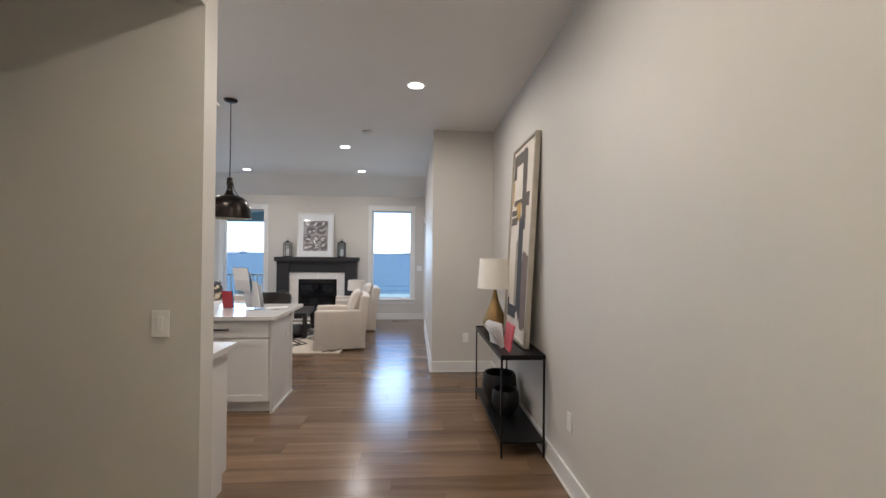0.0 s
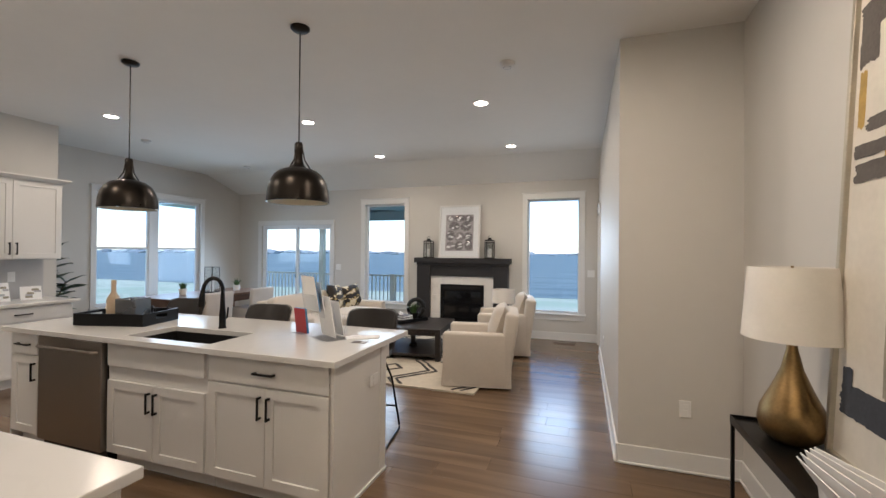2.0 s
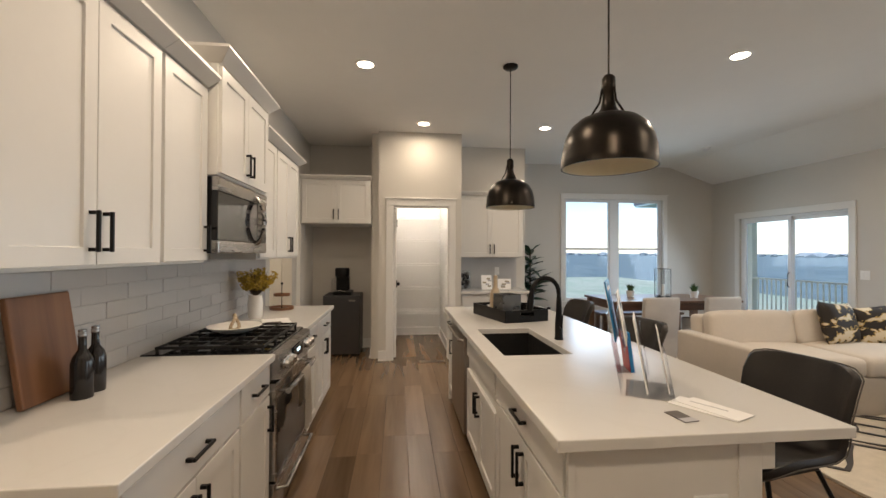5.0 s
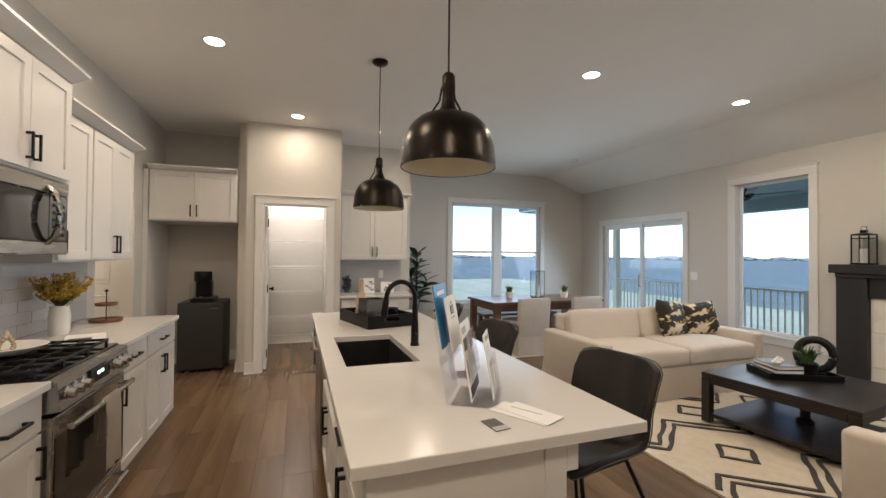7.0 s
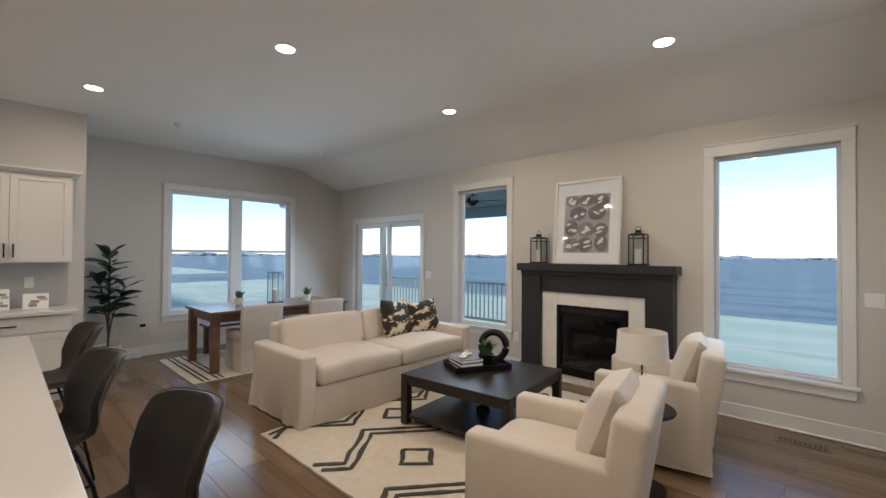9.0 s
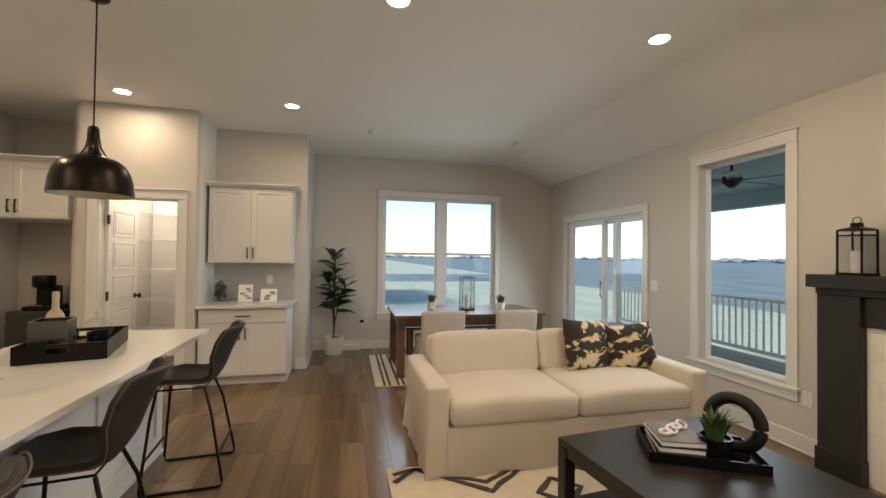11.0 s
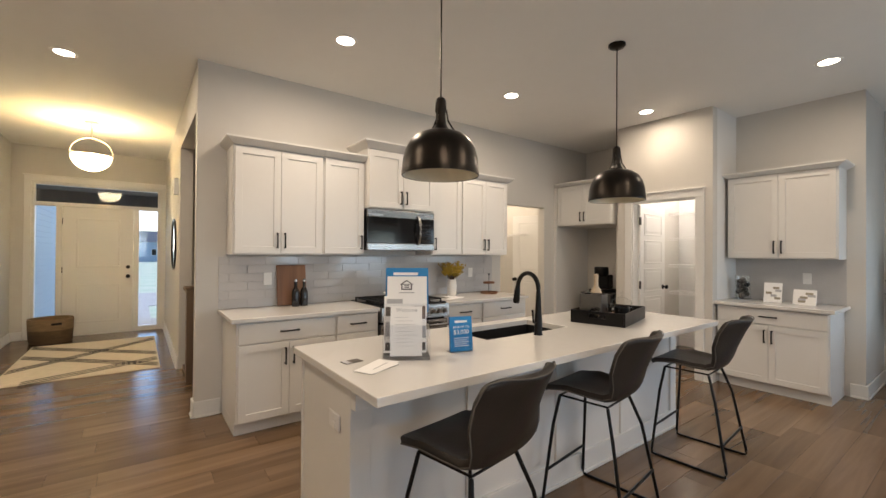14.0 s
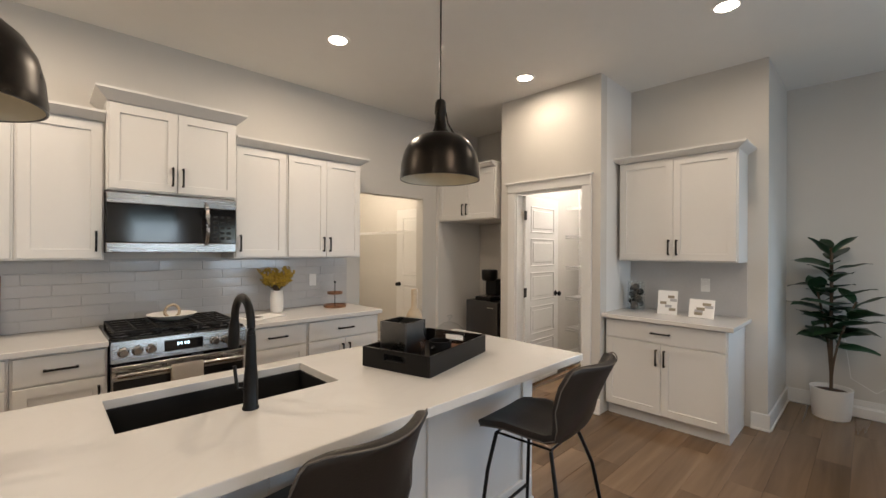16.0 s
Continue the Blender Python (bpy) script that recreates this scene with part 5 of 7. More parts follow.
def lettering(text, size, parent, m, material):
    c = bpy.data.curves.new("lettering", "FONT")
    c.body, c.size, c.align_x, c.extrude = text, size, "CENTER", 0.0004
    ob = new("lettering", c)
    dg = bpy.context.evaluated_depsgraph_get()
    me = bpy.data.meshes.new_from_object(ob.evaluated_get(dg))
    bpy.data.objects.remove(ob)
    me.materials.clear()
    me.materials.append(material)
    ob = new("lettering", me)
    ob.parent, ob.matrix_basis = parent, m
    return ob


lettering("Welcome", 0.026, l1, pose(0, -0.0556, 0.218, 90), M_GREYINK)
lettering("SAVE UP TO", 0.017, bl4, pose(0, -0.0028, 0.122, 90), M_PAPER)
lettering("$3,000", 0.032, bl4, pose(0, -0.0028, 0.092, 90), M_PAPER)
part("logo_bar", B(-0.035, 0.035, -0.0032, -0.0022, 0.15, 0.162), M_PAPER, bl4)
for k in range(5):
    part("printed_line", B(-0.04, 0.04 - 0.012 * (k % 2), -0.0032, -0.0022, 0.03 + 0.01 * k, 0.033 + 0.01 * k), M_PAPER, bl4)
pp = thing("paper_sheets", pose(-1.05, 4.57, IT + 0.001, 0, 0, 32), "white leaflets lying on the island top", "papers")
part("sheet", B(-0.11, 0.11, -0.055, 0.055, 0, 0.002), M_PAPER, pp)
part("sheet", B(-0.10, 0.10, -0.05, 0.05, 0.0021, 0.004), M_PAPER, pp, at=pose(0.02, 0.012, 0, 0, 0, -9))
part("printed_line", B(-0.06, 0.06, 0.015, 0.02, 0.0042, 0.0048), M_GREYINK, pp)
cd = thing("business_card", pose(-0.99, 4.43, IT + 0.001, 0, 0, 8), "dark business card lying on the island top", "card")
part("card", B(-0.045, 0.045, -0.027, 0.027, 0, 0.002), M_PTAUPE, cd)
part("stripe", B(0.015, 0.045, -0.027, 0.027, 0.0021, 0.0025), M_GREYINK, cd)

# ---- bar stools ----


def sheet(rows, thick, bm=None):
    """A shell from a grid of points, given a thickness."""
    bm = bm or bmesh.new()
    vv = [[bm.verts.new(p) for p in r] for r in rows]
    for a, b in zip(vv, vv[1:]):
        for k in range(len(a) - 1):
            bm.faces.new((a[k], a[k + 1], b[k + 1], b[k]))
    bmesh.ops.recalc_face_normals(bm, faces=bm.faces)
    bmesh.ops.solidify(bm, geom=bm.faces[:], thickness=thick)
    return bm


def bar_stool(m):
    """Front towards -y."""
    root = thing("bar_stool", m, "dark grey leather bar stool with black metal sled legs", "stool", "stools along the island")
    prof = [(-0.245, 0.622, 0.175), (-0.215, 0.642, 0.205), (-0.10, 0.638, 0.215), (0.02, 0.630, 0.205), (0.10, 0.632, 0.205), (0.155, 0.655, 0.206), (0.19, 0.71, 0.210), (0.225, 0.80, 0.217), (0.268, 0.90, 0.222), (0.302, 0.968, 0.219), (0.312, 0.988, 0.205)]
    rows = []
    for y, z, w in prof:
        r = []
        for k in range(13):
            u = -1 + k / 6
            back = max(0.0, min(1.0, (z - 0.64) / 0.2))
            r.append((u * w, y - back * 0.085 * u * u, z + (1 - back) * (0.03 if y > -0.15 else 0.004) * u ** 4 + (0.014 * u * u - 0.02 * u ** 8 if z > 0.95 else 0)))
        rows.append(r)
    bm = sheet(rows, 0.032)
    bmesh.ops.bevel(bm, geom=[e for e in bm.edges if e.is_manifold and e.calc_face_angle(0) > 1.0], offset=0.009, segments=2, profile=0.5, affect="EDGES")
    part("seat_shell", bm, M_LEATHER, root, smooth=True)
    edge = [rows[k][0] for k in range(len(rows))] + [rows[-1][k] for k in range(1, 12)] + [rows[k][12] for k in range(len(rows) - 1, -1, -1)]
    part("stitched_seam", tube(bmesh.new(), [(x * 1.004, y, z + 0.003) for x, y, z in edge], 0.003, 5), M_STITCH, root)
    for s in (-1, 1):
        pts = [(s * 0.15, -0.17, 0.612), (s * 0.19, -0.19, 0.45), (s * 0.235, -0.225, 0.04), (s * 0.237, -0.222, 0.014), (s * 0.237, -0.20, 0.009), (s * 0.237, 0.20, 0.009), (s * 0.237, 0.222, 0.014), (s * 0.235, 0.225, 0.04), (s * 0.19, 0.15, 0.45), (s * 0.14, 0.10, 0.606)]
        part("sled_leg", tube(bmesh.new(), pts, 0.009, 8), M_BLACK, root, smooth=True)
    part("footrest", tube(bmesh.new(), [(-0.222, -0.213, 0.20), (0.222, -0.213, 0.20)], 0.008, 8), M_BLACK, root, smooth=True)
    part("rear_bar", tube(bmesh.new(), [(-0.219, 0.201, 0.20), (0.219, 0.201, 0.20)], 0.008, 8), M_BLACK, root, smooth=True)
    part("under_frame", tube(bmesh.new(), [(-0.15, -0.17, 0.614), (0.15, -0.17, 0.614), (0.14, 0.10, 0.612), (-0.14, 0.10, 0.612)], 0.006, 8, True), M_BLACK, root, smooth=True)
    return root


s1 = bar_stool(pose(-1.27, 4.99, 0, 0, 0, 9))
copy_thing(s1, pose(-2.28, 4.90, 0, 0, 0, 8))
copy_thing(s1, pose(-3.375, 4.965, 0, 0, 0, 5))

# ---- pendants and ceiling fittings ----


def pendant(x, y):
    root = thing("pendant_lamp", pose(x, y, CEIL), "dark bronze dome pendant lamp above the island", "pendant lamp", "pendants over the island")
    part("canopy", lathe([(0, 0), (0.065, 0), (0.065, -0.012), (0.05, -0.026), (0.012, -0.032), (0, -0.032)], 28), M_BRONZE, root, smooth=True)
    part("cord", tube(bmesh.new(), [(0, 0, -0.03), (0, 0, -0.84)], 0.0045, 8), M_BRONZE, root)
    part("socket_cup", lathe([(0, -0.80), (0.02, -0.802), (0.029, -0.815), (0.031, -0.875), (0.026, -0.885), (0.028, -0.92), (0.034, -0.952), (0.048, -0.972), (0.062, -0.984), (0, -0.985)], 24), M_BRONZE, root, smooth=True)
    for k in range(3):
        a = k * 2.094 + 0.4
        part("cage_arm", tube(bmesh.new(), [(0.03 * math.cos(a), 0.03 * math.sin(a), -0.865), (0.040 * math.cos(a), 0.040 * math.sin(a), -0.925), (0.078 * math.cos(a), 0.078 * math.sin(a), -0.986)], 0.005, 6), M_BRONZE, root)
    dome = [(0.045, -0.981), (0.088, -0.988), (0.128, -1.005), (0.163, -1.036), (0.188, -1.080), (0.202, -1.135), (0.207, -1.19), (0.209, -1.197), (0.209, -1.222), (0.203, -1.222)]
    part("shade", lathe(dome, 48), M_BRONZE, root, smooth=True)
    part("shade_lining", lathe([(0.0, -0.990), (0.05, -0.991), (0.085, -0.996), (0.124, -1.012), (0.158, -1.042), (0.183, -1.084), (0.197, -1.138), (0.2025, -1.22)], 48), M_SHADE_IN, root, smooth=True)
    part("bulb", lathe([(0, -1.005), (0.014, -1.005), (0.014, -1.03), (0.03, -1.06), (0.028, -1.09), (0, -1.105)], 18), M_WHITE, root, smooth=True)
    return root


pendant(-1.487, 4.44)
pendant(-3.18, 4.45)
for lx, ly in DOWNLIGHTS:
    r = thing("recessed_downlight", pose(lx, ly, CEIL), "round white recessed ceiling light, switched on", "downlight", "recessed ceiling lights")
    part("trim_ring", lathe([(0.066, -0.001), (0.068, -0.007), (0.09, -0.004), (0.093, 0.0), (0.066, 0.0)], 28), M_PLASTIC, r, smooth=True)
    part("lens", lathe([(0, -0.004), (0.066, -0.004), (0.066, -0.001), (0, -0.001)], 28), M_LAMP, r)
for x, y in ((-5.52, 6.26), (-5.53, 8.15), (-0.21, 5.42)):
    r = thing("smoke_detector", pose(x, y, CEIL), "small round white ceiling detector", "detector", "ceiling detectors")
    part("cover", lathe([(0, -0.035), (0.045, -0.034), (0.06, -0.022), (0.064, 0.0), (0, 0)], 26), M_PLASTIC, r, smooth=True)
    part("grille", lathe([(0.03, -0.0365), (0.034, -0.0365), (0.034, -0.034), (0.03, -0.034)], 20), M_GREYINK, r)
hl = thing("entry_lamp", pose(0.31, -0.68, CEIL), "brass-ringed opal bowl ceiling lamp, switched on", "ceiling lamp")
part("canopy", lathe([(0, 0), (0.075, 0), (0.07, -0.02), (0.012, -0.03), (0, -0.03)], 26), M_SILVER, hl, smooth=True)
part("stem", tube(bmesh.new(), [(0, 0, -0.03), (0, 0, -0.22)], 0.008), M_SILVER, hl)
part("hoop", tube(bmesh.new(), [(0.215 * math.cos(a), 0, -0.42 + 0.215 * math.sin(a)) for a in [2 * math.pi * k / 40 for k in range(40)]], 0.007, 8, True), M_SILVER, hl, smooth=True)
part("rim", tube(bmesh.new(), [(0.21 * math.cos(a), 0.21 * math.sin(a), -0.43) for a in [2 * math.pi * k / 40 for k in range(40)]], 0.007, 8, True), M_SILVER, hl, smooth=True)
part("bowl", lathe([(0.20 * math.cos(a), -0.435 - 0.19 * math.sin(a)) for a in [math.pi / 2 * k / 10 for k in range(11)]], 36), M_BOWLGLOW, hl, smooth=True)

# ---- entry ----
hm = thing("round_mirror", pose(-0.583, -0.47, 1.50, 0, 90, 0), "round mirror with a thin dark frame", "mirror")
part("frame", lathe([(0.325, 0), (0.345, 0), (0.345, 0.025), (0.325, 0.025)], 48, close=True), M_BRONZE, hm, smooth=True)
part("glass", lathe([(0, 0.004), (0.325, 0.004), (0.325, 0.012), (0, 0.012)], 48), mat("mirror_silver", (0.85, 0.85, 0.85), 0.02, 1.0, vary=0.0), hm)
ch = thing("door_chime", pose(-0.583, 0.05, 2.22), "small white door chime box", "chime")
part("cover", B(0, 0.05, -0.08, 0.08, -0.1, 0.1, bev=0.006), M_PLASTIC, ch)
bk = thing("storage_basket", pose(0.88, -2.42, 0), "round woven seagrass basket with a dark base", "basket")
part("lower_weave", lathe([(0, 0), (0.235, 0), (0.25, 0.03), (0.262, 0.20), (0.25, 0.20), (0.235, 0.03), (0, 0.02)], 34), M_BASKET2, bk, smooth=True)
part("upper_weave", lathe([(0.262, 0.20), (0.267, 0.36), (0.258, 0.37), (0.25, 0.36), (0.25, 0.20)], 34, close=True), M_BASKET, bk, smooth=True)
part("grip_hole", B(-0.06, 0.06, 0.258, 0.272, 0.28, 0.315, bev=0.006), M_BLACK, bk, at=pose(0, 0, 0, 0, 0, 20))


def band_rug(root, x0, x1, y0, y1, lines, w, material, z=0.013, wob=0.0):
    """Woven lines on a rug, each a thin raised strip along points."""
    for pts in lines:
        bm = bmesh.new()
        P = []
        for (ax, ay), (bx_, by_) in zip(pts, pts[1:]):
            n = max(2, int(math.hypot(bx_ - ax, by_ - ay) / 0.05))
            P += [(ax + (bx_ - ax) * k / n, ay + (by_ - ay) * k / n) for k in range(n)]
        P.append(pts[-1])
        L, R = [], []
        for i, (x, y) in enumerate(P):
            a, b = P[max(0, i - 1)], P[min(len(P) - 1, i + 1)]
            dx, dy = b[0] - a[0], b[1] - a[1]
            d = math.hypot(dx, dy) or 1
            ww = w * (1 + wob * noise.noise((x * 9, y * 9, 1)))
            ox = wob * 0.03 * noise.noise((x * 6, y * 6, 5))
            L.append(bm.verts.new((x - dy / d * ww / 2 + ox, y + dx / d * ww / 2 + ox, z)))
            R.append(bm.verts.new((x + dy / d * ww / 2 + ox, y - dx / d * ww / 2 + ox, z)))
        for k in range(len(P) - 1):
            bm.faces.new((L[k], R[k], R[k + 1], L[k + 1]))
        ext = bmesh.ops.extrude_face_region(bm, geom=bm.faces[:])
        for v in ext["geom"]:
            if isinstance(v, bmesh.types.BMVert):
                v.co.z -= 0.004
        part("woven_line", bm, material, root)


hr = thing("entry_rug", pose(0, 0, 0), "flat ivory rug with dark crossing diagonal lines", "rug")
part("rug_field", B(-0.41, 1.03, -2.05, 0.20, 0.001, 0.011, bev=0.003), M_RUGW, hr)
ls = []
for o in (0.0, 0.075, 0.15):
    ls += [[(-0.39, -1.85 + o), (1.01, -0.55 + o)], [(-0.39, -0.75 + o), (1.01, -2.0 + o)], [(-0.39, -0.4 + o), (0.8, 0.1 + o)], [(-0.39, 0.1 - o), (1.01, -1.2 - o)]]
band_rug(hr, 0, 0, 0, 0, ls, 0.028, M_RUGB, z=0.0135)

# ---- console table, picture and lamp ----
co = thing("console_table", pose(0, 0, 0), "narrow black metal console table with a lower shelf", "console table")
CX0, CX1, CY0, CY1, CZ = 1.045, 1.372, 3.06, 4.30, 0.745
part("tabletop", B(CX0, CX1, CY0, CY1, CZ - 0.022, CZ - 0.006, bev=0.002), M_BLACK, co)
bm = bmesh.new()
for a0, a1, b0, b1 in ((CX0 - 0.004, CX0, CY0, CY1), (CX1, CX1 + 0.004, CY0, CY1), (CX0, CX1, CY0 - 0.004, CY0), (CX0, CX1, CY1, CY1 + 0.004)):
    box(bm, a0, a1, b0, b1, CZ - 0.03, CZ + 0.006)
part("rim", bm, M_BLACK, co)
part("lower_shelf", B(CX0, CX1, CY0, CY1, 0.105, 0.12, bev=0.002), M_BLACK, co)
for x in (CX0 + 0.006, CX1 - 0.006):
    for y in (CY0 + 0.006, CY1 - 0.006):
        part("leg", B(x - 0.007, x + 0.007, y - 0.007, y + 0.007, 0, CZ - 0.022), M_BLACK, co)
for y in (3.86, 3.60):
    r = 0.16 if y > 3.7 else 0.12
    bw = thing("black_bowl", pose(1.20, y, 0.121), "rounded black ceramic bowl on the lower console shelf", "bowl", "bowls on the console shelf")
    part("bowl", lathe([(0, 0), (r * 0.55, 0), (r * 0.9, r * 0.5), (r, r * 1.0), (r * 0.93, r * 1.6), (r * 0.86, r * 1.75), (r * 0.80, r * 1.72), (r * 0.88, r * 1.5), (r * 0.92, r), (r * 0.5, 0.02), (0, 0.02)], 32), M_IRON, bw, smooth=True)
tl = thing("table_lamp", pose(1.20, 4.10, CZ - 0.005), "gold teardrop table lamp with a white drum shade", "lamp")
part("base", lathe([(0, 0), (0.07, 0.0), (0.105, 0.03), (0.118, 0.075), (0.108, 0.13), (0.07, 0.21), (0.038, 0.29), (0.02, 0.37), (0.013, 0.43), (0, 0.435)], 36), M_GOLD, tl, smooth=True)
part("shade", lathe([(0.172, 0.415), (0.150, 0.705), (0.147, 0.705), (0.169, 0.415)], 40, close=True), M_SHADE, tl, smooth=True)
part("spider", tube(bmesh.new(), [(-0.148, 0, 0.69), (0.148, 0, 0.69)], 0.003), M_GOLD, tl)
part("stem", tube(bmesh.new(), [(0, 0, 0.43), (0, 0, 0.71)], 0.005), M_GOLD, tl)

PW, PH = 0.745, 1.73
pc = thing("abstract_painting", pose(1.285, 3.64, CZ + 0.001, 0, 2.9, 0), "large abstract canvas in a champagne frame leaning on the wall", "painting")
# local: y along the wall, x depth with the face towards -x
part("canvas", B(-0.002, 0.012, -PW / 2 + 0.02, PW / 2 - 0.02, 0.02, PH - 0.02), M_CANVAS, pc)
for a0, a1, b0, b1 in ((-PW / 2, -PW / 2 + 0.02, 0, PH), (PW / 2 - 0.02, PW / 2, 0, PH), (-PW / 2 + 0.02, PW / 2 - 0.02, 0, 0.02), (-PW / 2 + 0.02, PW / 2 - 0.02, PH - 0.02, PH)):
    part("frame_side", B(-0.02, 0.025, a0, a1, b0, b1, bev=0.002, seg=1), M_SILVER, pc)


def daub(y0, y1, z0, z1, material, seed, layer, lean=0.0):
    """A brushed area of paint with an uneven outline."""
    bm = bmesh.new()
    n = 96
    ring = []
    cy, cz = (y0 + y1) / 2, (z0 + z1) / 2
    for k in range(n):
        a = 2 * math.pi * k / n
        c, s = math.cos(a), math.sin(a)
        q = (abs(c) ** 12 + abs(s) ** 12) ** (-1 / 12)
        w = 1 + 0.12 * noise.noise((c * 1.6 + seed, s * 1.6, seed * 2.1)) + 0.09 * noise.noise((c * 8 + seed, s * 8, seed))
        z = cz + (z1 - z0) / 2 * s * q * w
        ring.append(bm.verts.new((-0.0022 - 0.0004 * layer, cy + (y1 - y0) / 2 * c * q * w + lean * (z - cz), z)))
    bm.faces.new(ring)
    part("paint_area", bm, material, pc)


def area(u0, u1, v0, v1, material, seed, layer, lean=0.0):
    """A paint area by its share of the canvas: u from the far edge, v from the foot."""
    daub(PW * (0.47 - 0.94 * u1), PW * (0.47 - 0.94 * u0), PH * v0, PH * v1, material, seed, layer, lean)


area(0.02, 0.60, 0.90, 0.965, M_PTAUPE, 2.2, 1, 0.0)
area(0.02, 0.17, 0.83, 0.95, M_PTAUPE, 3.4, 2)
area(0.50, 0.70, 0.55, 0.96, M_PTAUPE, 4.6, 3, 0.05)
area(0.45, 0.66, 0.13, 0.62, M_PNAVY, 1.3, 4, 0.04)
area(0.66, 0.84, 0.665, 0.735, M_PTAUPE, 6.1, 2)
area(0.03, 0.09, 0.70, 0.82, M_POCHRE, 2.9, 1)
area(0.10, 0.58, 0.685, 0.715, M_PTAUPE, 5.2, 3)
area(0.26, 0.48, 0.60, 0.695, M_POCHRE, 5.9, 4)
area(0.02, 0.30, 0.635, 0.665, M_PTAUPE, 7.7, 5)
area(0.04, 0.34, 0.585, 0.625, M_PTAUPE, 8.3, 5)
area(0.34, 0.47, 0.16, 0.50, M_POLIVE, 6.4, 3, 0.02)
area(0.66, 0.93, 0.07, 0.44, M_PBROWN, 9.1, 2)
area(0.04, 0.48, 0.10, 0.165, M_PNAVY, 3.8, 5)
area(0.05, 0.13, 0.14, 0.20, M_PNAVY, 4.9, 6)
lf = thing("leaflet_rack", pose(1.12, 3.36, CZ + 0.0, 0, 0, 0), "white and red leaflets in a clear holder on the console", "brochure holder")
part("acrylic_holder", B(0.03, 0.034, -0.12, 0.12, 0, 0.25), M_ACRYL, lf, at=pose(0, 0, 0, 0, 14))
part("red_cover", B(0.012, 0.026, -0.17, 0.06, 0.0, 0.20), M_PINK, lf, "red leaflet", at=pose(0, 0, 0, 0, 10))
for k in range(5):
    part("white_leaflet", B(-0.02 + 0.005 * k, -0.017 + 0.005 * k, -0.02, 0.20, 0.0, 0.19), M_PAPER, lf, at=pose(0, 0, 0, 0, -34 + 7 * k, 5 * k))

# ---- fireplace ----
fp = thing("fireplace", pose(-1.715, 9.43, 0), "charcoal wooden mantel around a black gas fireplace", "fireplace")
part("shelf", B(-0.902, 0.902, -0.205, 0, 1.295, 1.387, bev=0.006), M_MANTEL, fp)
part("bed_moulding", B(-0.865, 0.865, -0.165, 0, 1.25, 1.2948, bev=0.006), M_MANTEL, fp)
part("header", B(-0.60, 0.60, -0.125, 0, 1.05, 1.2498, bev=0.004), M_MANTEL, fp)
for s in (-1, 1):
    a, b = (-0.86, -0.60) if s < 0 else (0.60, 0.86)
    part("pilaster", B(a, b, -0.155, 0, 0.0, 1.2498, bev=0.004), M_MANTEL, fp)
    part("plinth", B(a - 0.01, b + 0.01, -0.168, 0, 0.0, 0.16, bev=0.004), M_MANTEL, fp)
part("firebox_liner", B(-0.40, 0.42, -0.02, -0.002, 0.09, 0.90), M_BLACK, fp)
fbm = bmesh.new()
for a0, a1, b0, b1 in ((-0.40, -0.35, 0.09, 0.90), (0.37, 0.42, 0.09, 0.90), (-0.35, 0.37, 0.78, 0.90), (-0.35, 0.37, 0.09, 0.19)):
    box(fbm, a0, a1, -0.115, -0.021, b0, b1, 0.004, 1)
part("firebox_frame", fbm, M_BLACK, fp)
part("louvre", B(-0.34, 0.36, -0.12, -0.1152, 0.82, 0.87, bev=0.002), M_IRON, fp)
part("fire_glass", B(-0.35, 0.37, -0.085, -0.08, 0.19, 0.78), M_BGLASS, fp)
SURR = [(-0.60, -0.40, 0.0, 0.35), (-0.60, -0.40, 0.353, 0.70), (-0.60, -0.40, 0.703, 1.05), (0.42, 0.60, 0.0, 0.35), (0.42, 0.60, 0.353, 0.70), (0.42, 0.60, 0.703, 1.05),
        (-0.397, 0.009, 0.903, 1.05), (0.012, 0.417, 0.903, 1.05), (-0.397, 0.009, 0.0, 0.087), (0.012, 0.417, 0.0, 0.087)]
for a0, a1, b0, b1 in SURR:
    part("tile", B(a0 + 0.001, a1 - 0.001, -0.10, -0.002, b0, b1, bev=0.002, seg=1), M_WHITE, fp)


def lantern(x, s):
    r = thing("candle_lantern", pose(x, 9.315, 1.388), "black metal glass lantern with a white candle on the mantel", "lantern", "lanterns on the mantel")
    h, w = 0.30 * s, 0.07 * s
    part("base", B(-w - 0.01, w + 0.01, -w - 0.01, w + 0.01, 0, 0.018, bev=0.003), M_BLACK, r)
    for a in (-w, w):
        for b in (-w, w):
            part("post", B(a - 0.005, a + 0.005, b - 0.005, b + 0.005, 0.018, h), M_BLACK, r)
    part("band", B(-w - 0.005, w + 0.005, -w - 0.005, w + 0.005, h - 0.035, h - 0.025), M_BLACK, r)
    part("roof", lathe([(0.0, h + 0.035), (0.03, h + 0.03), (w * 1.45, h + 0.012), (w * 1.5, h), (0, h)], 4), M_BLACK, r, at=pose(0, 0, 0, 0, 0, 45))
    part("cap", B(-0.025, 0.025, -0.025, 0.025, h + 0.025, h + 0.055, bev=0.004), M_BLACK, r)
    part("ring", tube(bmesh.new(), [(0.025 * math.cos(a), 0, h + 0.072 + 0.022 * math.sin(a)) for a in [2 * math.pi * k / 16 for k in range(16)]], 0.003, 6, True), M_BLACK, r)
    for k in range(4):
        part("pane", B(-w + 0.005, w - 0.005, -0.001, 0.001, 0.018, h - 0.036), M_VGLASS, r, at=pose(0, 0, 0, 0, 0, 90 * k) @ pose(0, w, 0))
    part("candle", lathe([(0, 0.018), (0.032, 0.018), (0.032, 0.16 * s), (0.028, 0.165 * s), (0, 0.16 * s)], 20), M_WHITE, r, smooth=True)


